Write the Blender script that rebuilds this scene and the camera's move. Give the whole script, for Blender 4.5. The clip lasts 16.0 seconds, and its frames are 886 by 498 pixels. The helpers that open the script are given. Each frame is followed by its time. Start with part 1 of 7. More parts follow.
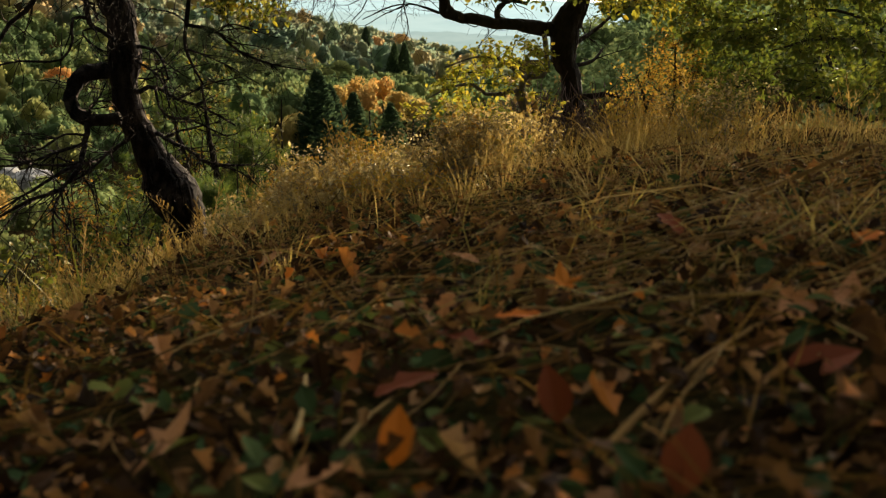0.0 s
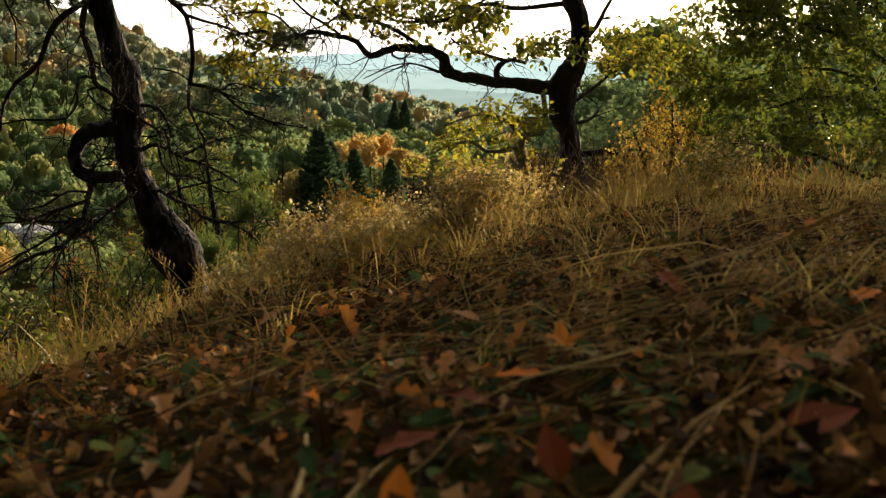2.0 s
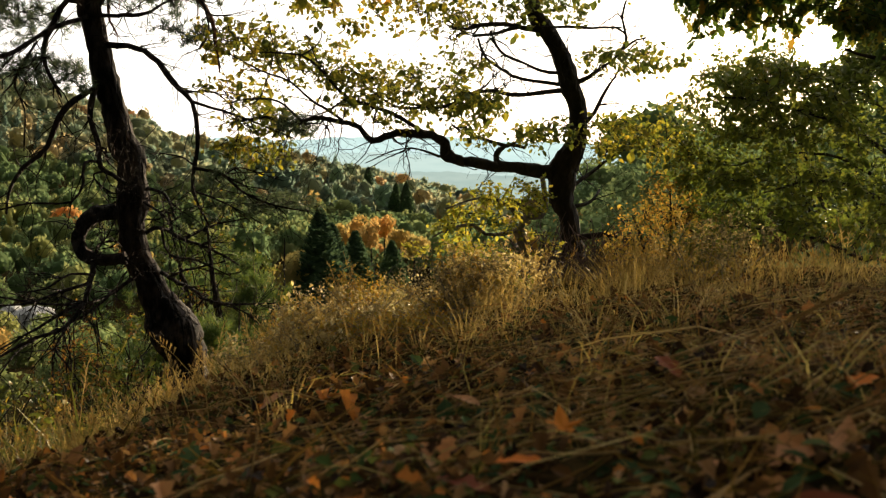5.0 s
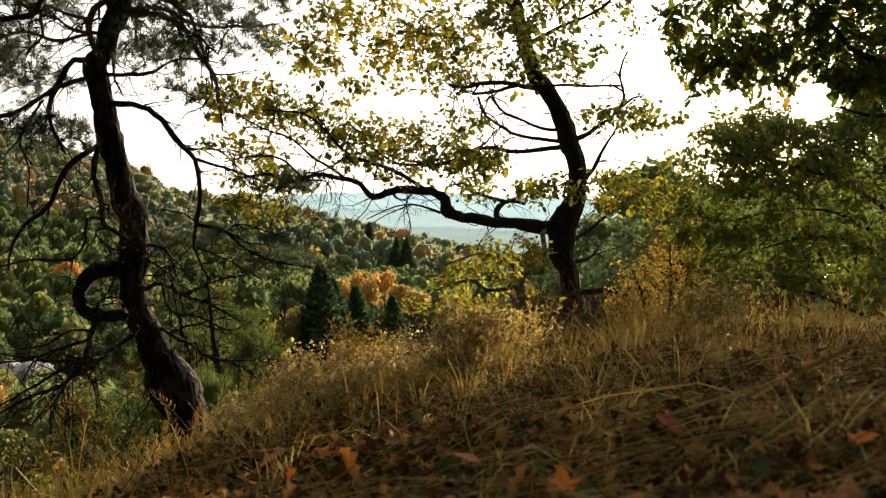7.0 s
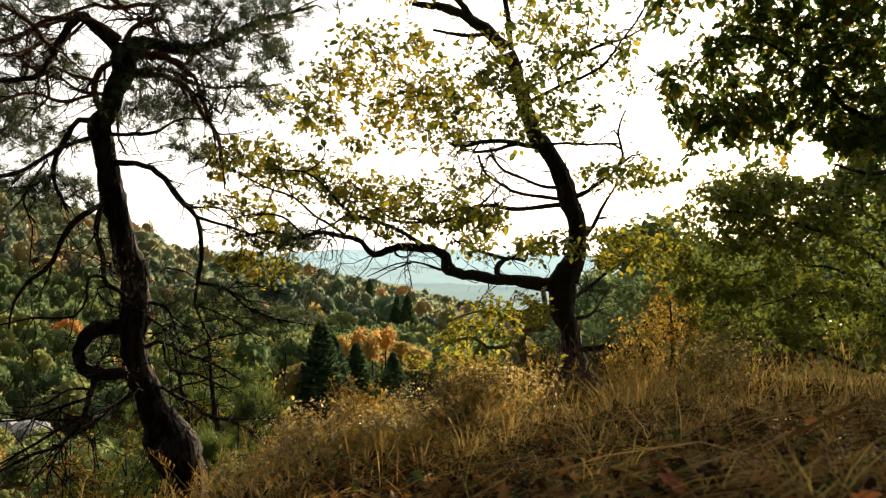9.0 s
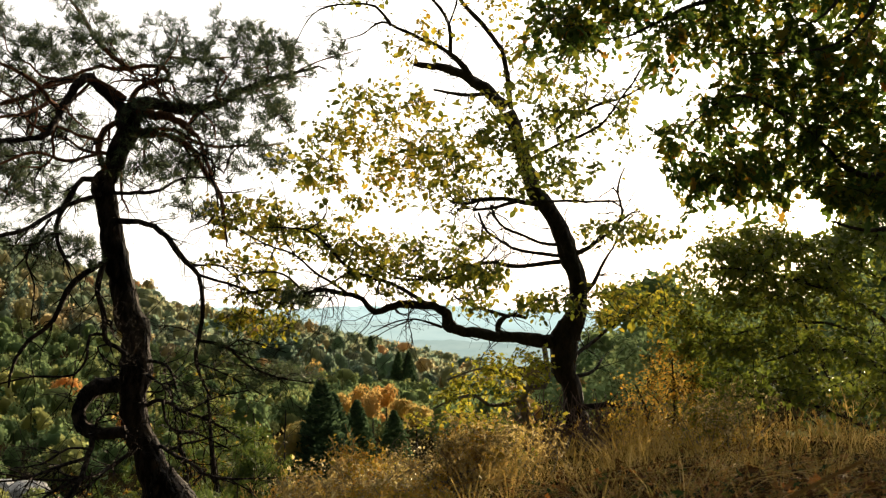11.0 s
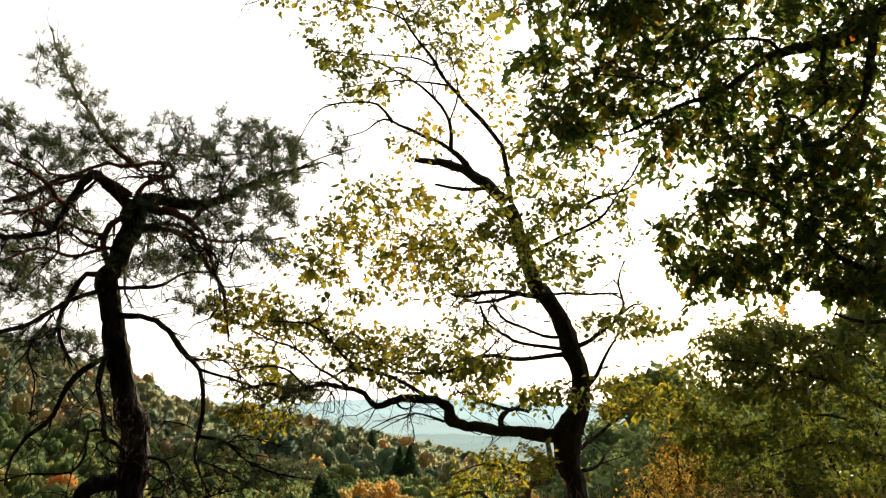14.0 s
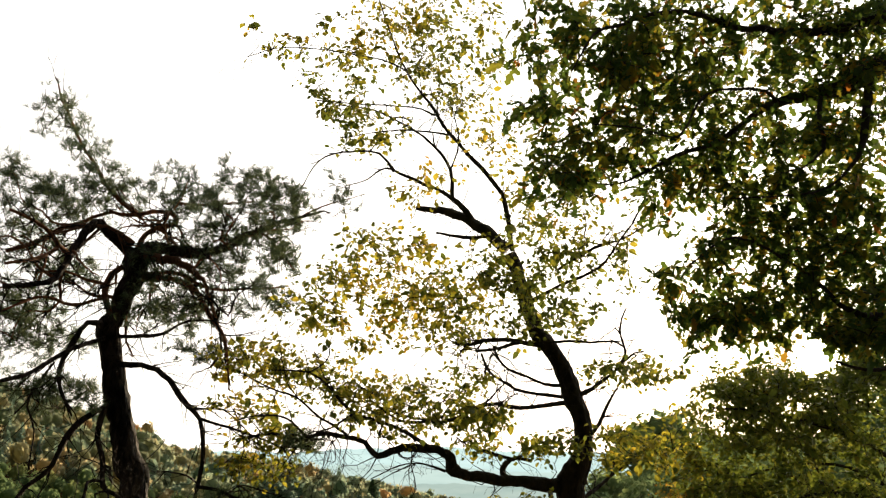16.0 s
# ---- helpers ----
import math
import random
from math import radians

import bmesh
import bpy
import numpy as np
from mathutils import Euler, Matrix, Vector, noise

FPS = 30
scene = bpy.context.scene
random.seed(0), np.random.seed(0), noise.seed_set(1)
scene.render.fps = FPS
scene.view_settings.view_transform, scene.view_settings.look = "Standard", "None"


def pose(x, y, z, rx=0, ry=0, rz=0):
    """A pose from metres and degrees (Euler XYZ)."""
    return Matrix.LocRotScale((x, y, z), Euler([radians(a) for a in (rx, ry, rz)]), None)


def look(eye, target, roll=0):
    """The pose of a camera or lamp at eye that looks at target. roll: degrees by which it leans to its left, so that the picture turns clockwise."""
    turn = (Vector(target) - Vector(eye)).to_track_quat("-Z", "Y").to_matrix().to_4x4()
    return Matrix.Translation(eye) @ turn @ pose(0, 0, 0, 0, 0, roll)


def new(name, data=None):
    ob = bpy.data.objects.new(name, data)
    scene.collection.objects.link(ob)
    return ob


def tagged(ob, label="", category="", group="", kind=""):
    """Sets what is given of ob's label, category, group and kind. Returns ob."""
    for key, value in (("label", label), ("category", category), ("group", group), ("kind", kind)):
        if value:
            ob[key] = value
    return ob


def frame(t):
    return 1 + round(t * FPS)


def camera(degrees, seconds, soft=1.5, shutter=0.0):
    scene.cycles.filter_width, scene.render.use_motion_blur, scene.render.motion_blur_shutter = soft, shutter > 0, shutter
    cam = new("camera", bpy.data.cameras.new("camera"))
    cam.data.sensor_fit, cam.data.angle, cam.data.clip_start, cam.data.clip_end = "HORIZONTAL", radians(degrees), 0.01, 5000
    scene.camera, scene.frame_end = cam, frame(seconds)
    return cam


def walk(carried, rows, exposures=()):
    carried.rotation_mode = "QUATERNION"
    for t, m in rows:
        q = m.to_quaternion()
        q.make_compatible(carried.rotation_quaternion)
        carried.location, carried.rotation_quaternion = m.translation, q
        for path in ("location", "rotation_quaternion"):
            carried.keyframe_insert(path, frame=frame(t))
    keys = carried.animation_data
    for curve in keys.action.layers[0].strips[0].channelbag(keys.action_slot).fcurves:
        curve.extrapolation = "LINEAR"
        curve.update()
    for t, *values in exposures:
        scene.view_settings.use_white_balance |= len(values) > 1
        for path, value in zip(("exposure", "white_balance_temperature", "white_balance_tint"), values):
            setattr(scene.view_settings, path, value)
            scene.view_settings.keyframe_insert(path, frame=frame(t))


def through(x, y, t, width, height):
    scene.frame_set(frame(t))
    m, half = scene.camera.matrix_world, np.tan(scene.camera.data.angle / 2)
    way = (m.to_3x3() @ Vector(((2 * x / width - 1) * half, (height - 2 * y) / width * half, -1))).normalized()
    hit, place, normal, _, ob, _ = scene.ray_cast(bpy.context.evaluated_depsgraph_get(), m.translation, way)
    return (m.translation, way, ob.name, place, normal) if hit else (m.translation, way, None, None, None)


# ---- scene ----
# ---- camera and its tilt ----
cam = camera(50.08, 16.0, soft=1.2)
EXPOSURES = [(0.0, 0.7, 6950, 10), (16.0, 0.7, 6950, 10)]
walk(cam, [
    (0.0, pose(0.0000, 0.1160, 0.1731, 75.000, 0.000, 0.000)),
    (0.5, pose(0.0001, 0.1135, 0.1748, 75.823, 0.041, 0.002)),
    (1.0, pose(0.0001, 0.1109, 0.1764, 76.651, 0.043, 0.000)),
    (1.5, pose(0.0002, 0.1084, 0.1780, 77.462, 0.063, 0.000)),
    (2.0, pose(0.0001, 0.1057, 0.1796, 78.340, 0.048, 0.002)),
    (2.5, pose(0.0002, 0.1030, 0.1811, 79.180, 0.070, 0.001)),
    (3.0, pose(0.0003, 0.1006, 0.1825, 79.944, 0.092, 0.006)),
    (3.5, pose(0.0003, 0.0980, 0.1839, 80.769, 0.095, 0.021)),
    (4.0, pose(0.0001, 0.0953, 0.1853, 81.594, 0.050, 0.031)),
    (6.5, pose(0.0001, 0.0817, 0.1917, 85.744, 0.051, 0.064)),
    (7.0, pose(0.0003, 0.0789, 0.1929, 86.570, 0.117, 0.069)),
    (7.5, pose(0.0003, 0.0760, 0.1940, 87.421, 0.117, 0.080)),
    (8.0, pose(0.0005, 0.0730, 0.1952, 88.299, 0.162, 0.078)),
    (8.5, pose(0.0007, 0.0701, 0.1962, 89.146, 0.240, 0.093)),
    (9.0, pose(0.0007, 0.0673, 0.1972, 89.981, 0.254, 0.111)),
    (11.5, pose(0.0012, 0.0523, 0.2017, 94.266, 0.402, 0.182)),
    (12.0, pose(0.0013, 0.0492, 0.2025, 95.166, 0.426, 0.200)),
    (12.5, pose(0.0018, 0.0458, 0.2033, 96.112, 0.548, 0.226)),
    (13.0, pose(0.0016, 0.0425, 0.2040, 97.039, 0.512, 0.236)),
    (13.5, pose(0.0019, 0.0391, 0.2047, 98.001, 0.573, 0.266)),
    (14.0, pose(0.0021, 0.0357, 0.2053, 98.944, 0.635, 0.302)),
    (14.5, pose(0.0022, 0.0325, 0.2058, 99.854, 0.661, 0.329)),
    (15.0, pose(0.0022, 0.0296, 0.2063, 100.645, 0.652, 0.343)),
    (15.5, pose(0.0025, 0.0273, 0.2066, 101.285, 0.755, 0.377)),
    (16.0, pose(0.0024, 0.0254, 0.2068, 101.810, 0.716, 0.394)),
], EXPOSURES)
cam.data.dof.use_dof, cam.data.dof.focus_distance, cam.data.dof.aperture_fstop = True, 5.0, 7.5

# ---- sky and sun ----
SUN_AZ, SUN_EL = radians(21.2), radians(4.9)
SUN_DIR = Vector((math.sin(SUN_AZ) * math.cos(SUN_EL), math.cos(SUN_AZ) * math.cos(SUN_EL), math.sin(SUN_EL)))


def link(mat_tree, a, b):
    mat_tree.links.new(a, b)


def build_world():
    world = bpy.data.worlds.new("sky")
    scene.world = world
    world.use_nodes = True
    nt = world.node_tree
    nt.nodes.clear()
    out = nt.nodes.new("ShaderNodeOutputWorld")
    sky = nt.nodes.new("ShaderNodeTexSky")
    sky.sky_type = "NISHITA"
    sky.sun_disc = False
    sky.sun_elevation, sky.sun_rotation = SUN_EL, SUN_AZ
    sky.air_density, sky.dust_density, sky.ozone_density = 1.0, 1.5, 1.0
    bg = nt.nodes.new("ShaderNodeBackground")
    bg.inputs["Strength"].default_value = 0.02
    # thin bright veil of evening cloud, brightest towards the sun
    veil = nt.nodes.new("ShaderNodeBackground")
    veil.inputs["Color"].default_value = (1.0, 0.98, 0.955, 1)
    # the sun's disc and its aureole
    co = nt.nodes.new("ShaderNodeTexCoord")
    dot = nt.nodes.new("ShaderNodeVectorMath")
    dot.operation = "DOT_PRODUCT"
    dot.inputs[1].default_value = SUN_DIR
    link(nt, co.outputs["Generated"], dot.inputs[0])
    half = nt.nodes.new("ShaderNodeMath")
    half.operation = "MULTIPLY_ADD"
    half.inputs[1].default_value = half.inputs[2].default_value = 0.5
    link(nt, dot.outputs["Value"], half.inputs[0])
    falls = nt.nodes.new("ShaderNodeMath")
    falls.operation = "POWER"
    falls.inputs[1].default_value = 4.0
    link(nt, half.outputs[0], falls.inputs[0])
    level = nt.nodes.new("ShaderNodeMath")
    level.operation = "MULTIPLY"
    level.inputs[1].default_value = 1.85
    link(nt, falls.outputs[0], level.inputs[0])
    link(nt, level.outputs[0], veil.inputs["Strength"])
    ramp = nt.nodes.new("ShaderNodeMapRange")
    ramp.interpolation_type = "SMOOTHSTEP"
    ramp.inputs["From Min"].default_value = math.cos(radians(1.5))
    ramp.inputs["From Max"].default_value = math.cos(radians(0.9))
    ramp.inputs["To Max"].default_value = 14.0
    link(nt, dot.outputs["Value"], ramp.inputs["Value"])
    wide = nt.nodes.new("ShaderNodeMath")
    wide.operation = "POWER"
    wide.inputs[1].default_value = 90.0
    wide.use_clamp = True
    clampd = nt.nodes.new("ShaderNodeMath")
    clampd.operation = "MAXIMUM"
    clampd.inputs[1].default_value = 0.0
    link(nt, dot.outputs["Value"], clampd.inputs[0])
    link(nt, clampd.outputs[0], wide.inputs[0])
    both = nt.nodes.new("ShaderNodeMath")
    both.operation = "MULTIPLY_ADD"
    both.inputs[1].default_value = 0.8
    link(nt, wide.outputs[0], both.inputs[0])
    link(nt, ramp.outputs["Result"], both.inputs[2])
    glow = nt.nodes.new("ShaderNodeBackground")
    glow.inputs["Color"].default_value = (1.0, 0.86, 0.6, 1)
    link(nt, both.outputs[0], glow.inputs["Strength"])
    add1 = nt.nodes.new("ShaderNodeAddShader")
    add2 = nt.nodes.new("ShaderNodeAddShader")
    link(nt, sky.outputs[0], bg.inputs["Color"])
    link(nt, bg.outputs[0], add1.inputs[0])
    link(nt, veil.outputs[0], add1.inputs[1])
    link(nt, add1.outputs[0], add2.inputs[0])
    link(nt, glow.outputs[0], add2.inputs[1])
    link(nt, add2.outputs[0], out.inputs["Surface"])


build_world()
sun_data = bpy.data.lights.new("sun", "SUN")
sun_data.energy, sun_data.angle, sun_data.color = 5.0, radians(0.6), (1.0, 0.80, 0.55)
sun = new("sun", sun_data)
sun.matrix_world = look(SUN_DIR * 50, (0, 0, 0))

# ---- materials ----
def nodes_of(name):
    mat = bpy.data.materials.new(name)
    mat.use_nodes = True
    nt = mat.node_tree
    nt.nodes.clear()
    return mat, nt, nt.nodes.new("ShaderNodeOutputMaterial")


def ramp_node(nt, stops):
    r = nt.nodes.new("ShaderNodeValToRGB")
    el = r.color_ramp.elements
    while len(el) < len(stops):
        el.new(0.5)
    for e, (pos, col) in zip(el, stops):
        e.position, e.color = pos, (*col, 1)
    return r


def noise_node(nt, scale, detail=4.0, rough=0.55, coord="Object", stretch=None):
    co = nt.nodes.new("ShaderNodeTexCoord")
    n = nt.nodes.new("ShaderNodeTexNoise")
    n.inputs["Scale"].default_value, n.inputs["Detail"].default_value, n.inputs["Roughness"].default_value = scale, detail, rough
    if stretch:
        mp = nt.nodes.new("ShaderNodeMapping")
        mp.inputs["Scale"].default_value = stretch
        link(nt, co.outputs[coord], mp.inputs[0])
        link(nt, mp.outputs[0], n.inputs["Vector"])
    else:
        link(nt, co.outputs[coord], n.inputs["Vector"])
    return n


def mix_colour(nt, fac, a, b, mode="MIX"):
    m = nt.nodes.new("ShaderNodeMix")
    m.data_type, m.blend_type = "RGBA", mode
    for sock, val in ((m.inputs[0], fac), (m.inputs[6], a), (m.inputs[7], b)):
        if isinstance(val, (int, float)):
            sock.default_value = val
        elif isinstance(val, tuple):
            sock.default_value = (*val, 1)
        else:
            link(nt, val, sock)
    return m.outputs[2]


def piece_random(nt):
    """A random number for each leaf, whether it is an object or an island of a larger mesh."""
    info = nt.nodes.new("ShaderNodeObjectInfo")
    geo = nt.nodes.new("ShaderNodeNewGeometry")
    s = nt.nodes.new("ShaderNodeMath")
    s.operation = "ADD"
    link(nt, info.outputs["Random"], s.inputs[0])
    link(nt, geo.outputs["Random Per Island"], s.inputs[1])
    f = nt.nodes.new("ShaderNodeMath")
    f.operation = "FRACT"
    link(nt, s.outputs[0], f.inputs[0])
    return f.outputs[0]


def leaf_material(name, stops, through=0.45, rough=0.55, blotch=30.0, spread=None, gloss=0.3):
    """Thin leaf: colour differs leaf by leaf, with blotches, and lets light through."""
    mat, nt, out = nodes_of(name)
    r = ramp_node(nt, stops)
    src = piece_random(nt)
    if spread:
        big = noise_node(nt, spread, 2.0)
        half = nt.nodes.new("ShaderNodeMath")
        half.operation = "MULTIPLY_ADD"
        half.inputs[1].default_value = 0.45
        link(nt, src, half.inputs[0])
        shift = nt.nodes.new("ShaderNodeMapRange")
        shift.inputs["From Min"].default_value, shift.inputs["From Max"].default_value = 0.3, 0.7
        shift.inputs["To Max"].default_value = 0.55
        link(nt, big.outputs["Fac"], shift.inputs["Value"])
        link(nt, shift.outputs["Result"], half.inputs[2])
        src = half.outputs[0]
    link(nt, src, r.inputs[0])
    n = noise_node(nt, blotch, 3.0)
    dark = mix_colour(nt, 0.55, r.outputs[0], (0.10, 0.055, 0.02), "MULTIPLY")
    fac = nt.nodes.new("ShaderNodeMapRange")
    fac.inputs["From Min"].default_value, fac.inputs["From Max"].default_value = 0.52, 0.72
    fac.inputs["To Max"].default_value = 0.6
    link(nt, n.outputs["Fac"], fac.inputs["Value"])
    col = mix_colour(nt, fac.outputs["Result"], r.outputs[0], dark)
    b = nt.nodes.new("ShaderNodeBsdfPrincipled")
    b.inputs["Roughness"].default_value = rough
    b.inputs["Specular IOR Level"].default_value = gloss
    link(nt, col, b.inputs["Base Color"])
    t = nt.nodes.new("ShaderNodeBsdfTranslucent")
    bright = mix_colour(nt, 1.0, col, (1.0, 1.0, 0.75), "MULTIPLY")
    link(nt, bright, t.inputs["Color"])
    m = nt.nodes.new("ShaderNodeMixShader")
    m.inputs[0].default_value = through
    link(nt, b.outputs[0], m.inputs[1])
    link(nt, t.outputs[0], m.inputs[2])
    link(nt, m.outputs[0], out.inputs["Surface"])
    return mat


def bark_material(name, dark, light, tint, scale=18.0, stretch=(1, 1, 0.25), bump=0.8, at0=0.32, at1=0.62):
    mat, nt, out = nodes_of(name)
    n1 = noise_node(nt, scale, 6.0, 0.65, stretch=stretch)
    n2 = noise_node(nt, 2.2, 3.0)
    r = ramp_node(nt, [(at0, dark), (at1, light)])
    link(nt, n1.outputs["Fac"], r.inputs[0])
    fac = nt.nodes.new("ShaderNodeMapRange")
    fac.inputs["From Min"].default_value, fac.inputs["From Max"].default_value = 0.45, 0.65
    fac.inputs["To Max"].default_value = 0.6
    link(nt, n2.outputs["Fac"], fac.inputs["Value"])
    col = mix_colour(nt, fac.outputs["Result"], r.outputs[0], tint)
    b = nt.nodes.new("ShaderNodeBsdfPrincipled")
    b.inputs["Roughness"].default_value = 0.9
    b.inputs["Specular IOR Level"].default_value = 0.2
    link(nt, col, b.inputs["Base Color"])
    v = nt.nodes.new("ShaderNodeTexVoronoi")
    v.feature = "DISTANCE_TO_EDGE"
    v.inputs["Scale"].default_value = scale * 1.1
    co = nt.nodes.new("ShaderNodeTexCoord")
    mp = nt.nodes.new("ShaderNodeMapping")
    mp.inputs["Scale"].default_value = stretch
    link(nt, co.outputs["Object"], mp.inputs[0])
    link(nt, mp.outputs[0], v.inputs["Vector"])
    h = nt.nodes.new("ShaderNodeMath")
    h.operation = "MULTIPLY_ADD"
    h.inputs[1].default_value = 1.6
    link(nt, v.outputs["Distance"], h.inputs[0])
    link(nt, n1.outputs["Fac"], h.inputs[2])
    bp = nt.nodes.new("ShaderNodeBump")
    bp.inputs["Strength"].default_value, bp.inputs["Distance"].default_value = bump, 0.03
    link(nt, h.outputs[0], bp.inputs["Height"])
    link(nt, bp.outputs[0], b.inputs["Normal"])
    link(nt, b.outputs[0], out.inputs["Surface"])
    return mat


def ground_material():
    """Soil and rotting litter close by, grassy and wooded slopes beyond."""
    mat, nt, out = nodes_of("soil")
    fine = noise_node(nt, 38.0, 8.0, 0.7)
    wide = noise_node(nt, 2.5, 4.0)
    r = ramp_node(nt, [(0.3, (0.008, 0.005, 0.003)), (0.5, (0.03, 0.017, 0.008)), (0.7, (0.09, 0.05, 0.02))])
    link(nt, fine.outputs["Fac"], r.inputs[0])
    moss = ramp_node(nt, [(0.42, (0.0, 0.0, 0.0)), (0.62, (1, 1, 1))])
    link(nt, wide.outputs["Fac"], moss.inputs[0])
    mg = mix_colour(nt, 0.6, r.outputs[0], (0.05, 0.06, 0.018))
    col = mix_colour(nt, moss.outputs[0], r.outputs[0], mg)
    b = nt.nodes.new("ShaderNodeBsdfPrincipled")
    b.inputs["Roughness"].default_value = 1.0
    b.inputs["Specular IOR Level"].default_value = 0.0
    link(nt, col, b.inputs["Base Color"])
    bp = nt.nodes.new("ShaderNodeBump")
    bp.inputs["Strength"].default_value, bp.inputs["Distance"].default_value = 0.9, 0.02
    link(nt, fine.outputs["Fac"], bp.inputs["Height"])
    link(nt, bp.outputs[0], b.inputs["Normal"])
    link(nt, b.outputs[0], out.inputs["Surface"])
    return mat


def forest_material(name, stops, through=0.45):
    """Crowns of a far wood: each tree has its own autumn colour (attribute tint), each clump its own shade of it."""
    mat, nt, out = nodes_of(name)
    at = nt.nodes.new("ShaderNodeAttribute")
    at.attribute_name = "tint"
    geo = nt.nodes.new("ShaderNodeNewGeometry")
    s = nt.nodes.new("ShaderNodeMath")
    s.operation = "MULTIPLY_ADD"
    s.inputs[1].default_value = 0.10
    link(nt, geo.outputs["Random Per Island"], s.inputs[0])
    link(nt, at.outputs["Fac"], s.inputs[2])
    r = ramp_node(nt, stops)
    link(nt, s.outputs[0], r.inputs[0])
    b = nt.nodes.new("ShaderNodeBsdfDiffuse")
    t = nt.nodes.new("ShaderNodeBsdfTranslucent")
    link(nt, r.outputs[0], b.inputs["Color"])
    link(nt, r.outputs[0], t.inputs["Color"])
    m = nt.nodes.new("ShaderNodeMixShader")
    m.inputs[0].default_value = through
    link(nt, b.outputs[0], m.inputs[1])
    link(nt, t.outputs[0], m.inputs[2])
    link(nt, m.outputs[0], out.inputs["Surface"])
    return mat


def painted_haze_material(name, low, high, glow):
    """Far blue country, evening haze painted in as glowing colour: a softly mottled backdrop."""
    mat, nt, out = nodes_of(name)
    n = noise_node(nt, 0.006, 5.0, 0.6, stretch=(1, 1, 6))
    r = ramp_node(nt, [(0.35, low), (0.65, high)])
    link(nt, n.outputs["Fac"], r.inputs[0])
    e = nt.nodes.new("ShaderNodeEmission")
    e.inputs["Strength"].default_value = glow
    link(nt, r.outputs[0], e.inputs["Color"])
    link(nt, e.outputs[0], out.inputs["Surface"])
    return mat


M_SOIL = ground_material()
M_PINE_BARK = bark_material("pine_bark", (0.005, 0.004, 0.003), (0.075, 0.058, 0.048), (0.04, 0.026, 0.018), 20.0, (1, 1, 0.35), 1.0, 0.44, 0.62)
M_PINE_UPPER = bark_material("pine_upper_bark", (0.06, 0.025, 0.014), (0.26, 0.11, 0.05), (0.20, 0.10, 0.06), 26.0, (1, 1, 0.6), 0.5)
M_BEECH_BARK = bark_material("beech_bark", (0.010, 0.008, 0.007), (0.04, 0.033, 0.027), (0.032, 0.032, 0.02), 22.0, (1, 1, 0.5), 0.6)
M_PALE_BARK = bark_material("pale_bark", (0.08, 0.07, 0.06), (0.26, 0.23, 0.19), (0.14, 0.13, 0.09), 22.0, (1, 1, 0.5), 0.6)
M_DEAD_TWIG = bark_material("dead_twig", (0.06, 0.042, 0.04), (0.20, 0.15, 0.14), (0.11, 0.075, 0.07), 30.0, (1, 1, 0.5), 0.5)
M_OAK_BARK = bark_material("oak_bark", (0.014, 0.011, 0.009), (0.07, 0.055, 0.042), (0.05, 0.05, 0.03), 20.0, (1, 1, 0.4), 0.9)
M_BEECH_LEAF = leaf_material("beech_leaf", [(0.0, (0.06, 0.09, 0.025)), (0.35, (0.15, 0.18, 0.035)), (0.65, (0.42, 0.37, 0.05)), (0.88, (0.60, 0.40, 0.06)), (1.0, (0.50, 0.17, 0.04))], 0.55, spread=0.9)
M_SLOPE_LEAF = leaf_material("slope_leaf", [(0.0, (0.09, 0.12, 0.022)), (0.6, (0.20, 0.23, 0.04)), (0.9, (0.38, 0.29, 0.05)), (1.0, (0.48, 0.29, 0.05))], 0.45)
M_SAP_LEAF = leaf_material("sapling_leaf", [(0.0, (0.24, 0.27, 0.04)), (0.5, (0.40, 0.40, 0.06)), (1.0, (0.55, 0.43, 0.07))], 0.6)
M_OAK_LEAF = leaf_material("oak_leaf", [(0.0, (0.045, 0.09, 0.022)), (0.5, (0.105, 0.165, 0.033)), (0.8, (0.22, 0.24, 0.04)), (0.965, (0.36, 0.28, 0.04)), (1.0, (0.38, 0.14, 0.03))], 0.55)
M_BUSH_LEAF = leaf_material("bush_leaf", [(0.0, (0.10, 0.15, 0.03)), (0.5, (0.19, 0.23, 0.042)), (0.85, (0.34, 0.31, 0.055)), (1.0, (0.46, 0.28, 0.06))], 0.50, 0.42, spread=1.2, gloss=0.5)
M_AMBER_LEAF = leaf_material("amber_leaf", [(0.0, (0.30, 0.25, 0.06)), (0.5, (0.46, 0.32, 0.07)), (1.0, (0.54, 0.28, 0.06))], 0.62)
M_HEATH_LEAF = leaf_material("heath_leaf", [(0.0, (0.24, 0.18, 0.08)), (0.5, (0.50, 0.38, 0.18)), (0.85, (0.64, 0.50, 0.26)), (1.0, (0.74, 0.64, 0.40))], 0.6, 0.35, gloss=0.6)
M_RUSSET_LEAF = leaf_material("russet_leaf", [(0.0, (0.14, 0.07, 0.02)), (0.5, (0.30, 0.15, 0.035)), (1.0, (0.42, 0.26, 0.06))], 0.55)
M_NEEDLE = leaf_material("pine_needles", [(0.0, (0.042, 0.068, 0.045)), (0.6, (0.09, 0.13, 0.08)), (1.0, (0.19, 0.22, 0.11))], 0.42, 0.5)
M_YOUNG_NEEDLE = leaf_material("young_pine_needles", [(0.0, (0.05, 0.10, 0.025)), (0.6, (0.11, 0.17, 0.04)), (1.0, (0.25, 0.28, 0.06))], 0.40, 0.5)
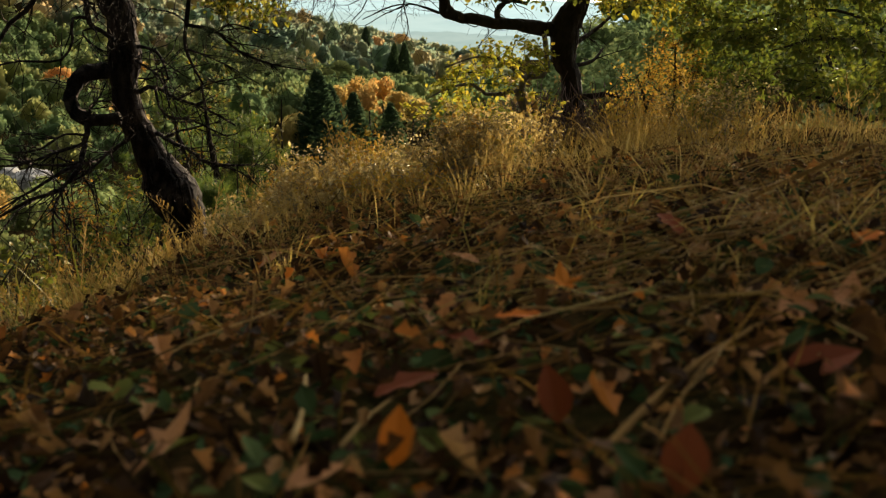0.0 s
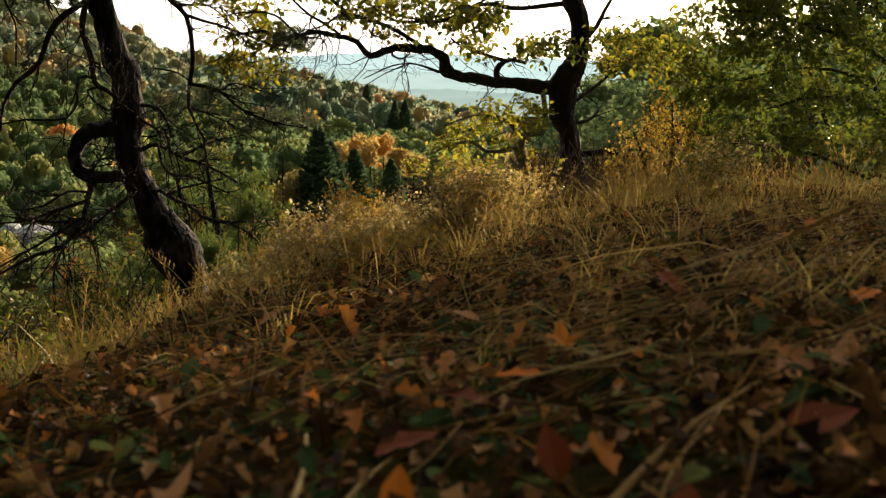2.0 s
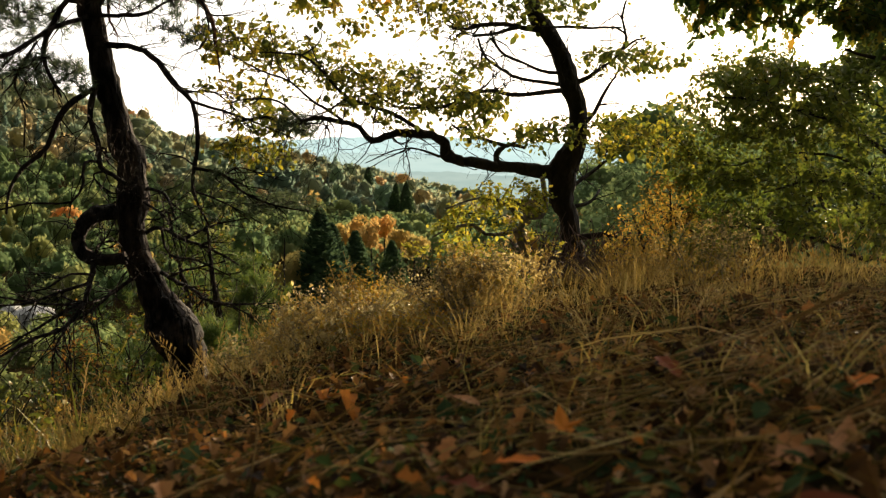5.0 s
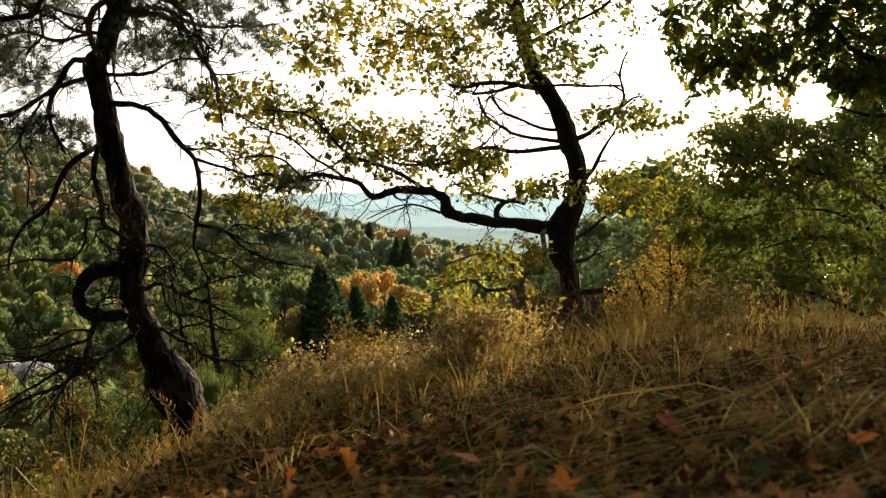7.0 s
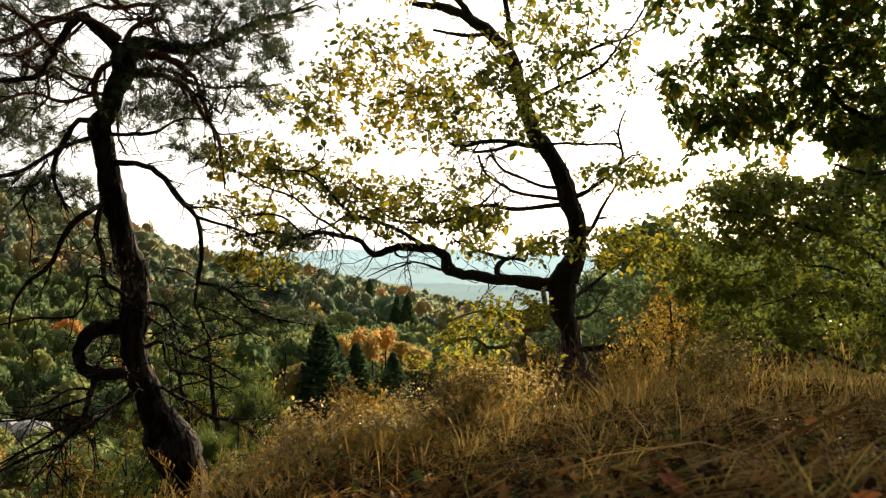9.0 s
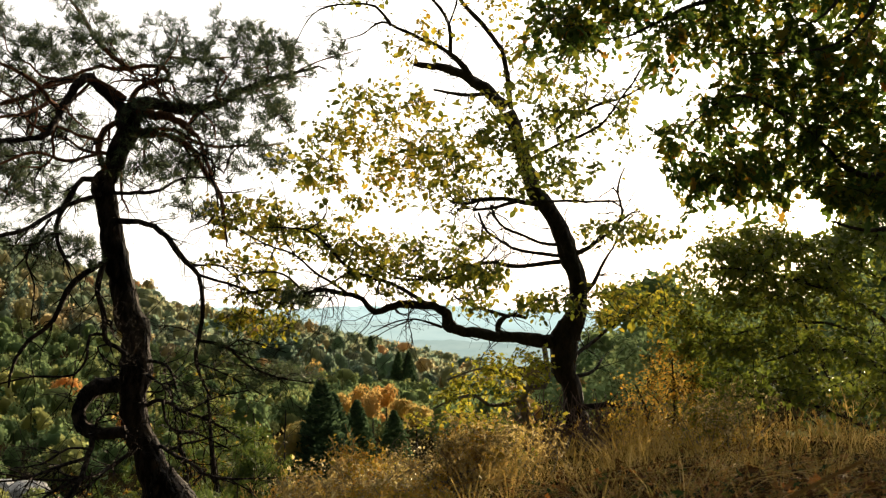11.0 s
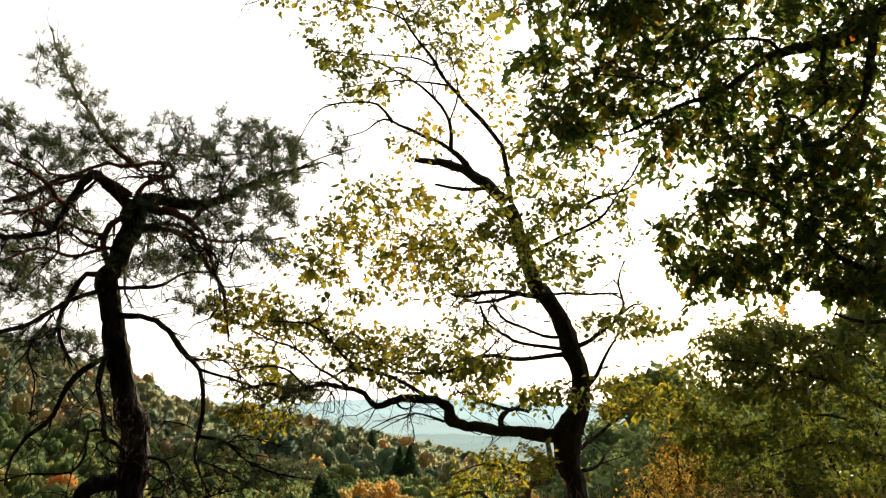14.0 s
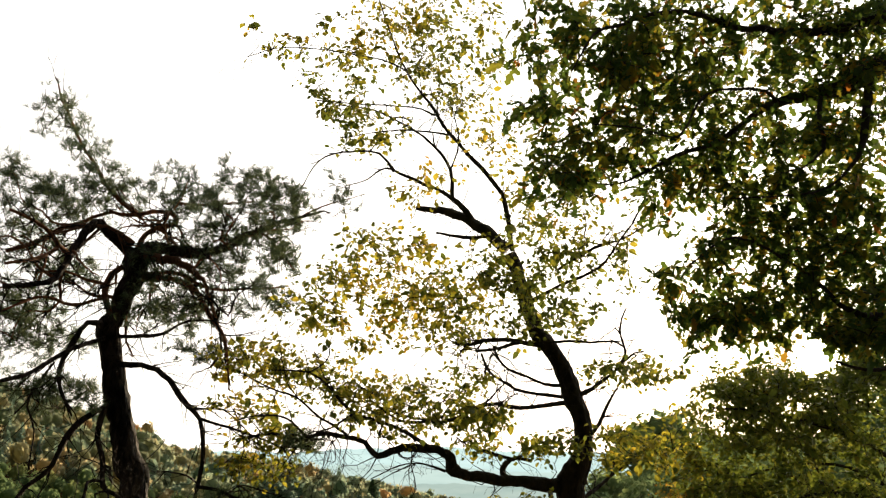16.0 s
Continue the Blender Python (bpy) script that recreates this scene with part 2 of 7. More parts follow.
M_GRASS = leaf_material("dry_grass", [(0.0, (0.20, 0.11, 0.035)), (0.3, (0.40, 0.26, 0.09)), (0.45, (0.38, 0.28, 0.09)), (0.7, (0.62, 0.44, 0.20)), (0.85, (0.54, 0.36, 0.13)), (0.95, (0.76, 0.60, 0.33)), (1.0, (0.36, 0.31, 0.08))], 0.62, 0.5, spread=1.1, gloss=0.05)
M_HEATH = leaf_material("rusty_grass", [(0.0, (0.26, 0.13, 0.04)), (0.4, (0.45, 0.25, 0.075)), (0.7, (0.32, 0.28, 0.07)), (1.0, (0.66, 0.46, 0.18))], 0.6, 0.5, gloss=0.05)
M_PALE_STRAW = leaf_material("pale_straw", [(0.0, (0.30, 0.18, 0.06)), (1.0, (0.52, 0.37, 0.16))], 0.35, 0.8, gloss=0.06)
M_HERB = leaf_material("herb_leaf", [(0.0, (0.03, 0.06, 0.025)), (0.7, (0.07, 0.11, 0.04)), (1.0, (0.16, 0.17, 0.04))], 0.3, 0.8, gloss=0.04)
M_DULL_GRASS = leaf_material("dull_grass", [(0.0, (0.028, 0.03, 0.007)), (0.4, (0.09, 0.062, 0.016)), (0.8, (0.20, 0.11, 0.028)), (1.0, (0.38, 0.22, 0.065))], 0.45, 0.75, gloss=0.06)
M_GREEN_GRASS = leaf_material("green_grass", [(0.0, (0.07, 0.085, 0.02)), (0.5, (0.18, 0.18, 0.04)), (1.0, (0.38, 0.29, 0.08))], 0.32, 0.6, spread=0.7)
LITTER_STOPS = [(0.0, (0.012, 0.007, 0.004)), (0.4, (0.070, 0.035, 0.014)), (0.7, (0.20, 0.098, 0.036)), (0.9, (0.42, 0.24, 0.11)), (1.0, (0.55, 0.19, 0.035))]
M_LITTER = leaf_material("fallen_leaf", LITTER_STOPS, 0.36, 0.65, 60.0, gloss=0.07)
M_ORANGE_LEAF = leaf_material("orange_fallen_leaf", [(0.0, (0.62, 0.17, 0.02)), (1.0, (0.68, 0.24, 0.03))], 0.3, 0.7, 60.0, gloss=0.1)
M_TAN_LEAF = leaf_material("tan_fallen_leaf", [(0.0, (0.46, 0.20, 0.08)), (1.0, (0.54, 0.27, 0.12))], 0.3, 0.7, 60.0, gloss=0.1)
M_RUST_LEAF = leaf_material("rust_fallen_leaf", [(0.0, (0.17, 0.04, 0.012)), (1.0, (0.24, 0.06, 0.016))], 0.3, 0.7, 60.0, gloss=0.1)
FAR_STOPS = [(0.0, (0.045, 0.085, 0.05)), (0.12, (0.13, 0.20, 0.09)), (0.3, (0.20, 0.27, 0.11)), (0.5, (0.38, 0.37, 0.13)), (0.75, (0.68, 0.46, 0.16)), (0.92, (0.70, 0.38, 0.13)), (1.0, (0.52, 0.20, 0.08))]
M_FOREST = forest_material("far_wood", FAR_STOPS, 0.55)
# Paler and bluer than M_FOREST: distance haze painted into the crown colours.
M_HAZED_WOOD = forest_material("hazed_slope_wood", [(0.0, (0.16, 0.24, 0.19)), (0.25, (0.23, 0.31, 0.21)), (0.5, (0.36, 0.36, 0.21)), (0.75, (0.56, 0.42, 0.22)), (0.92, (0.64, 0.42, 0.22)), (1.0, (0.58, 0.30, 0.17))], 0.65)
M_ROCK = bark_material("pale_rock", (0.30, 0.30, 0.29), (0.55, 0.55, 0.53), (0.42, 0.41, 0.38), 3.0, (1, 1, 1), 0.5)

# ---- the lie of the land ----
def smooth(a, b, v):
    t = np.clip((v - a) / (b - a), 0, 1)
    return t * t * (3 - 2 * t)


def bumps(x, y):
    """Small hummocks and hollows, fading with distance."""
    r = np.hypot(x, y)
    b = 0.020 * np.sin(5.1 * x + 1.3 * np.sin(3.7 * y)) * np.sin(4.3 * y + 0.8 + 1.1 * np.sin(2.9 * x))
    b = b + 0.010 * np.sin(13.7 * x + 2.0 * np.sin(9.1 * y)) * np.sin(11.9 * y + 1.7)
    b = b + 0.005 * np.sin(29.0 * x + 0.4) * np.sin(31.0 * y + 2.0 * np.sin(17.0 * x))
    return b * (1 - smooth(8, 20, r))


RIDGE_AZ = np.array([-180, -60, -30, -24.6, -17.75, -16.3, -11.8, -7.6, -2.9, 2.55, 8, 30, 60, 180.0])
RIDGE_EL = np.array([3.0, 5.5, 4.6, 2.6, 0.4, -0.6, -1.3, -2.1, -3.2, -4.5, -5.5, -6.0, 2.0, 3.0])


def height(x, y):
    """The ground's height in metres at a place, or at arrays of places."""
    x, y = np.asarray(x, float), np.asarray(y, float)
    r = np.hypot(x, y) + 1e-6
    az = np.degrees(np.arctan2(x, y))
    # the spur on which the camera stands
    xc = np.clip(x, -4.0, 2.2)
    yc = np.clip(y, -6.0, 9.0)
    z = -0.0577 + 0.1552 * xc - 0.1288 * yc + 0.0031 * xc * yc - 0.0536 * xc ** 2 + 0.0021 * yc ** 2
    z = z + 0.58 * np.minimum(x + 4.0, 0) + 0.02 * np.maximum(x - 2.2, 0)
    z = z - 0.22 * smooth(0.35, 1.5, -x) * smooth(1.0, 3.4, y)
    z = z - 0.17 * smooth(3.4, 5.2, y) * (1 - smooth(-0.1, 0.55, x))
    left = 1 - smooth(0.5, 6.0, x)
    z = z - (0.14 + 0.5 * left) * np.maximum(y - 5.7, 0) + bumps(x, y)
    # valley, far slope and ridge
    er = np.interp(az, RIDGE_AZ, RIDGE_EL)
    lr = np.log(r)
    side = smooth(2.5, 8, az) * (1 - smooth(60, 90, az))
    back = smooth(60, 100, np.abs(az))
    e_left = np.interp(lr, np.log([20, 60, 150]), [-17, -13.5, -9.6])
    e_left = np.where(r > 150, -9.6 + (er + 9.6) * smooth(np.log(110), np.log(690), lr) , e_left)
    e_right = np.interp(lr, np.log([15, 40, 100, 300, 650]), [-9, -6.5, -5, -6, -6.5])
    e_right = e_right + 1.6 * smooth(5, 9, az) + 1.8 * smooth(9, 16, az) + 1.0 * smooth(20, 30, az)
    e = e_left * (1 - side) + e_right * side
    e = e * (1 - back) + 3.0 * back
    zf = r * np.tan(np.radians(e))
    zf = zf + (-130 - zf) * smooth(680, 1500, r)
    k = smooth(np.log(8), np.log(24), lr)
    return z * (1 - k) + zf * k


def link_mesh(name, verts, faces, mat, parent=None, label="", smooth_shade=True):
    me = bpy.data.meshes.new(name)
    me.from_pydata([tuple(v) for v in verts] if not isinstance(verts, list) else verts, [], faces)
    me.materials.append(mat)
    if smooth_shade:
        me.polygons.foreach_set("use_smooth", [True] * len(me.polygons))
    ob = new(name, me)
    ob.parent = parent
    if label:
        ob["label"] = label
    return ob


def scatter(name, tv, tf, pos, rot, scale, mat, parent=None, tint=None, smooth_shade=False):
    """One mesh out of many copies of a small shape: vertices tv, faces tf (all of one length), at places, turns and sizes."""
    tv, tf = np.asarray(tv, float), np.asarray(tf, int)
    n, k = len(pos), len(tv)
    scale = np.asarray(scale, float)
    scale = scale[:, None, None] if scale.ndim == 1 else scale[:, None, :]
    v = np.einsum("nij,nkj->nki", rot, tv[None] * scale) + pos[:, None, :]
    f = (tf[None] + (np.arange(n) * k)[:, None, None]).reshape(-1, tf.shape[1])
    me = bpy.data.meshes.new(name)
    me.vertices.add(n * k)
    me.vertices.foreach_set("co", v.reshape(-1))
    me.loops.add(f.size)
    me.loops.foreach_set("vertex_index", f.reshape(-1).astype(np.int32))
    me.polygons.add(len(f))
    me.polygons.foreach_set("loop_start", (np.arange(len(f)) * tf.shape[1]).astype(np.int32))
    me.polygons.foreach_set("use_smooth", np.full(len(f), smooth_shade))
    if tint is not None:
        a = me.attributes.new("tint", "FLOAT", "POINT")
        a.data.foreach_set("value", np.repeat(tint, k).astype(np.float32))
    me.update(calc_edges=True)
    me.materials.append(mat)
    ob = new(name, me)
    ob.parent = parent
    return ob


def frames_of(along, up):
    """Turns whose y axis runs along, with z as near to up as may be."""
    y = along / (np.linalg.norm(along, axis=1, keepdims=True) + 1e-9)
    x = np.cross(y, up)
    x = x / (np.linalg.norm(x, axis=1, keepdims=True) + 1e-9)
    z = np.cross(x, y)
    return np.stack([x, y, z], axis=2)


def build_ground():
    az = np.radians(np.concatenate([np.arange(-180, -40, 5.0), np.arange(-40, 40, 0.7), np.arange(40, 180, 5.0)]))
    rr = np.exp(np.linspace(np.log(0.12), np.log(4700), 270))
    a, r = np.meshgrid(az, rr)
    x, y = r * np.sin(a), r * np.cos(a)
    z = height(x, y)
    n, m = x.shape
    verts = np.stack([x, y, z], 2).reshape(-1, 3)
    i, j = np.meshgrid(np.arange(n - 1), np.arange(m), indexing="ij")
    j2 = (j + 1) % m
    faces = np.stack([i * m + j, i * m + j2, (i + 1) * m + j2, (i + 1) * m + j], 2).reshape(-1, 4)
    verts = [tuple(v) for v in verts.tolist()] + [(0, 0, float(height(0.0, 0.0)))]
    faces = faces.tolist() + [(len(verts) - 1, (q + 1) % m, q) for q in range(m)]
    ob = link_mesh("ground", verts, faces, M_SOIL)
    tagged(ob, "dark brown hillside soil under litter, falling to a wooded valley", "ground", kind="structure")


build_ground()


def far_hills(name, r, az, el, low, high, glow, label):
    """A long far ridge with haze in its glowing colour and an uneven crest."""
    a = np.radians(np.linspace(-60, 60, 481))
    e = np.interp(np.degrees(a), az, el)
    e = e + 0.10 * np.sin(a * 21 + r) + 0.05 * np.sin(a * 57 + 1.3) + 0.025 * np.sin(a * 171 + r) + 0.02 * np.sin(a * 403)
    top = np.stack([r * np.sin(a), r * np.cos(a), r * np.tan(np.radians(e))], 1)
    foot = np.stack([r * 0.86 * np.sin(a), r * 0.86 * np.cos(a), 0 * a - 135], 1)
    back = np.stack([r * 1.06 * np.sin(a), r * 1.06 * np.cos(a), 0 * a - 135], 1)
    n = len(a)
    verts = np.concatenate([foot, top, back]).tolist()
    faces = [(k + q, k + q + 1, k + q + 1 + n, k + q + n) for k in (0, n) for q in range(n - 1)]
    ob = link_mesh(name, verts, faces, painted_haze_material(name, low, high, glow))
    tagged(ob, label, "distant hills", kind="structure")


# Ridges glow paler and bluer with distance; the haze is in their colours.
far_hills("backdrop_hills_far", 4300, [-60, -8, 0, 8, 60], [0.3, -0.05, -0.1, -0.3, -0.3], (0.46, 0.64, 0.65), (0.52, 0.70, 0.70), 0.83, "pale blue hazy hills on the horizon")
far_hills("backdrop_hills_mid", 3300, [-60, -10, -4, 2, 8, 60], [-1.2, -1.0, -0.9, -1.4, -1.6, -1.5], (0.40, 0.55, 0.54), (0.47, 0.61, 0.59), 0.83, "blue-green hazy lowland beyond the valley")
far_hills("backdrop_hills_near", 2300, [-60, -10, -4, 2, 8, 60], [-2.2, -2.0, -1.9, -2.3, -2.5, -2.5], (0.30, 0.41, 0.39), (0.39, 0.49, 0.46), 0.83, "grey-green wooded lowland with painted-in haze")

# ---- the wooded valley ----
rng = np.random.default_rng(7)


def random_turns(n, tilt=0.15):
    a = rng.uniform(0, 2 * np.pi, n)
    up = np.stack([rng.normal(0, tilt, n), rng.normal(0, tilt, n), np.ones(n)], 1)
    return frames_of(np.stack([np.cos(a), np.sin(a), 0 * a], 1), up)


def crown_shape(seed, clumps=70, conifer=False, fine=1.0, core=0, full=0.20):
    """A tree's crown 1 m wide: many little leaf clumps in uneven lobes, or the drooping tiers of a spruce."""
    g = np.random.default_rng(seed)
    lobes = g.normal(0, 1, (7, 3))
    lobes = lobes / np.linalg.norm(lobes, axis=1, keepdims=True) * g.uniform(0.12, 0.27, (7, 1))
    tris = []
    for q in range(clumps):
        if conifer:
            h = g.uniform(0, 1) ** 1.3
            a = g.uniform(0, 6.283)
            rad = 0.48 * (1 - h) ** 0.75 * g.uniform(0.55, 1.05) + 0.015
            c = np.array([rad * np.cos(a), rad * np.sin(a), 2.3 * h + 0.1])
            out = np.array([np.cos(a), np.sin(a), -0.55])
            s = (0.13 + 0.13 * (1 - h)) * fine
        else:
            d = g.normal(0, 1, 3)
            d /= np.linalg.norm(d)
            d[2] = abs(d[2]) * 1.2 - 0.45
            c = lobes[q % 7] * 1.05 + d * g.uniform(0.20, 0.29) + np.array([0, 0, 0.5])
            out = d + g.normal(0, 0.28, 3)
            s = g.uniform(0.09, 0.17) * fine
        out = out / np.linalg.norm(out)
        u = np.cross(out, g.normal(0, 1, 3))
        u /= np.linalg.norm(u)
        w = np.cross(out, u)
        tris.append([c + s * u, c - s * 0.6 * u + s * 0.8 * w + 0.05 * fine * out, c - s * 0.5 * u - s * 0.9 * w])
        tris.append([c + s * u, c - s * 0.5 * u - s * 0.9 * w, c + s * 0.3 * u - s * 0.7 * w - 0.09 * fine * out])
    v = np.array(tris).reshape(-1, 3)
    f = np.arange(len(v)).reshape(-1, 3)
    if core:
        bm = bmesh.new()
        bmesh.ops.create_icosphere(bm, subdivisions=core, radius=1.0)
        bm.verts.ensure_lookup_table()
        shell = []
        for q in bm.verts:
            d = np.array(q.co)
            push = max(float(d @ (o / np.linalg.norm(o))) ** 3 * np.linalg.norm(o) for o in lobes)
            k = full + 0.55 * max(push, 0) + 0.05 * noise.noise(q.co * 3.1 + Vector((seed, 0, 0)))
            shell.append([d[0] * k, d[1] * k, d[2] * k * 0.95 + 0.5])
        inner = np.array([[q.index for q in p.verts] for p in bm.faces])
        bm.free()
        f = np.vstack([f, inner + len(v)])
        v = np.vstack([v, np.array(shell)])
    return v, f


LEAFY = [crown_shape(s, 66, False, 0.46, 2, 0.235) for s in range(6)]
MIDDLE = [crown_shape(s, 120, False, 0.40, 2, 0.225) for s in range(6)]
FINE = [crown_shape(s, 460, False, 0.30, 2) for s in range(6)]
NEAR = [crown_shape(s + 20, 330, False, 0.31, 0) for s in range(6)]
SPRUCE = [crown_shape(s + 50, 90, True, 0.8) for s in range(3)]


def plant_wood(name, r0, r1, a0, a1, spacing, width, label, tints, crowns, conifer_share=0.12, squash=1.0, wood=None, clearing=True):
    """Far wood: a tree every few metres over a stretch of slope, nearer rows denser."""
    area = 0.5 * radians(a1 - a0) * (r1 ** 2 - r0 ** 2)
    n = int(area / spacing ** 2)
    r = np.sqrt(rng.uniform(r0 ** 2, r1 ** 2, n))
    az = np.radians(rng.uniform(a0, a1, n))
    open_ground = clearing & (r < 175) & (np.degrees(az) > -10.6) & (np.degrees(az) < -0.2)
    r, az = r[~open_ground], az[~open_ground]
    n = len(r)
    x, y = r * np.sin(az), r * np.cos(az)
    z = height(x, y)
    w = width * rng.lognormal(0, 0.22, n)
    patch = 0.5 + 0.5 * np.sin(x / 47.0 + 2.0 * np.sin(y / 61.0)) * np.sin(y / 53.0 + 1.0)
    tint = np.clip(tints[0] + (tints[1] - tints[0]) * (0.45 * patch + 0.55 * rng.uniform(0, 1, n) ** 1.3), 0, 0.95)
    bright = rng.uniform(0, 1, n) > 0.965
    tint = np.where(bright, rng.uniform(0.6, 0.82, n), tint)
    con = rng.uniform(0, 1, n) < conifer_share * (1.6 * patch)
    pick = rng.integers(0, 6, n)
    root = tagged(new(name), label, "woodland", kind="stuff")
    for kind in range(6):
        m = (pick == kind) & ~con
        if m.any():
            sc = np.stack([w[m], w[m], w[m] * rng.uniform(0.95, 1.35, m.sum()) * squash], 1)
            p = np.stack([x[m], y[m], z[m] + 0.12 * w[m]], 1)
            tagged(scatter("crowns", *crowns[kind], p, random_turns(m.sum(), 0.05), sc, wood or M_FOREST, root, tint[m], True), kind="stuff")
    for kind in range(3):
        m = (pick % 3 == kind) & con
        if m.any():
            sc = np.stack([w[m] * 0.5, w[m] * 0.5, w[m] * rng.uniform(0.42, 0.6, m.sum())], 1)
            p = np.stack([x[m], y[m], z[m] - 0.5], 1)
            tagged(scatter("spruces", *SPRUCE[kind], p, random_turns(m.sum(), 0.03), sc, wood or M_FOREST, root, 0 * tint[m] + rng.uniform(0, 0.1, m.sum())), kind="stuff")
    return root


plant_wood("far_wood", 330, 720, -29, 4.5, 6.9, 7.8, "autumn wood of green, yellow and rust crowns on the far slope, haze painted in", (0.04, 0.70), LEAFY, wood=M_HAZED_WOOD)
plant_wood("valley_wood", 120, 330, -30, 5, 5.2, 5.6, "mixed green and yellow trees on the valley floor", (0.03, 0.46), MIDDLE, 0.10)
plant_wood("slope_wood", 28, 92, -32, -10.5, 3.6, 2.7, "green and yellowing young trees below the spur", (0.05, 0.45), FINE, 0.0, 0.8)
plant_wood("shaded_wood", 42, 95, 6, 34, 4.6, 3.5, "dark green shaded trees on the neighbouring hillside", (0.0, 0.28), FINE, 0.0, 0.72)


def valley_tree(name, r, az, tall, wide, tint, shape, label, category):
    """A single tree that stands out in the valley: a tapered trunk and its crown."""
    x, y = r * math.sin(radians(az)), r * math.cos(radians(az))
    z = float(height(x, y))
    root = tagged(new(name), label, category)
    root.location = (x, y, z)
    n, sides = 6, 8
    verts = [(0.22 * (1 - 0.14 * k) * math.cos(q * 0.7854), 0.22 * (1 - 0.14 * k) * math.sin(q * 0.7854), -0.5 + k * tall * 0.15) for k in range(n) for q in range(sides)]
    faces = [(k * sides + q, k * sides + (q + 1) % sides, (k + 1) * sides + (q + 1) % sides, (k + 1) * sides + q) for k in range(n - 1) for q in range(sides)]
    link_mesh("trunk", verts, faces, M_OAK_BARK, root)
    high = 2.45 if name == "spruce_tree" else 1.0
    lift = 0.3 if name == "spruce_tree" else max(tall * 0.06, tall - 6.8)
    scatter("crown", *shape, np.array([[0, 0, lift]]), random_turns(1, 0.02), np.array([[wide, wide, (tall - lift) / high]]), M_FOREST, root, np.array([tint]))


SPRUCE_FINE = [crown_shape(s + 80, 2000, True, 0.32) for s in range(3)]
for k, (az, r, tall, wide) in enumerate([(-7.5, 112, 13.5, 8.6), (-5.4, 128, 11.0, 7.6), (-3.1, 126, 9.6, 6.4), (-6.7, 120, 12.0, 8.0), (-2.3, 330, 17.0, 9.0), (-2.9, 335, 16.0, 9.0), (-4.6, 420, 17.0, 9.0)]):
    valley_tree("spruce_tree", r, az, tall, wide, 0.0 + 0.02 * (k % 3), SPRUCE_FINE[k % 3], "dark green spruce among autumn trees", "spruce tree")
for k, (az, r, tall, wide, tint) in enumerate([(-9.3, 112, 9.0, 5.0, 0.56), (-4.4, 156, 11.6, 5.4, 0.70), (-3.6, 164, 13.2, 5.8, 0.74), (-2.7, 156, 11.8, 5.6, 0.62), (-5.2, 166, 12.4, 5.6, 0.68), (-1.8, 152, 10.4, 5.6, 0.60), (-6.2, 170, 11.6, 5.2, 0.62), (-5.9, 108, 5.0, 5.0, 0.66), (-3.8, 106, 4.6, 5.0, 0.56), (-8.6, 150, 8.0, 6.0, 0.55), (-2.9, 108, 4.6, 4.6, 0.50)]):
    valley_tree("autumn_tree", r, az, tall, wide, tint, FINE[k % 6], "orange and gold autumn tree in the valley", "tree")
plant_wood("thicket", 18, 104, -11, 1, 2.3, 2.1, "low green and brown thicket on the open valley slope", (0.05, 0.55), NEAR, 0.0, 0.7, clearing=False)
plant_wood("hillside_thicket", 9, 38, 2, 35, 1.75, 1.6, "dark green thicket on the hillside behind the spur", (0.0, 0.30), NEAR, 0.0, 0.75, clearing=False)

# ---- trees: limbs, twigs and leaves ----
NODES, SPRAYS, WOOD_PARTS = {}, {}, {}
WIDER = {"oak_tree": 1.15, "leaning_tree": 1.25}
MORE = {"pine_tree": 3.0, "leaning_tree": 2.4, "oak_tree": 1.9, "sapling": 1.6, "hazel_bush": 2.1, "amber_bush": 2.0}


def curve_through(ctrl, step):
    """Catmull-Rom points (x, y, z, radius) through the given ones, about step metres apart."""
    p = np.array(ctrl, float)
    p = np.vstack([2 * p[0] - p[1], p, 2 * p[-1] - p[-2]])
    out = []
    for i in range(1, len(p) - 2):
        n = max(2, int(np.linalg.norm(p[i + 1, :3] - p[i, :3]) / step))
        t = np.linspace(0, 1, n, endpoint=False)[:, None]
        a, b, c, d = p[i - 1], p[i], p[i + 1], p[i + 2]
        out.append(0.5 * (2 * b + (c - a) * t + (2 * a - 5 * b + 4 * c - d) * t ** 2 + (3 * b - a - 3 * c + d) * t ** 3))
    out.append(p[-2][None])
    out = np.vstack(out)
    out[:, 3] = np.maximum(out[:, 3], 0.0008)
    return out


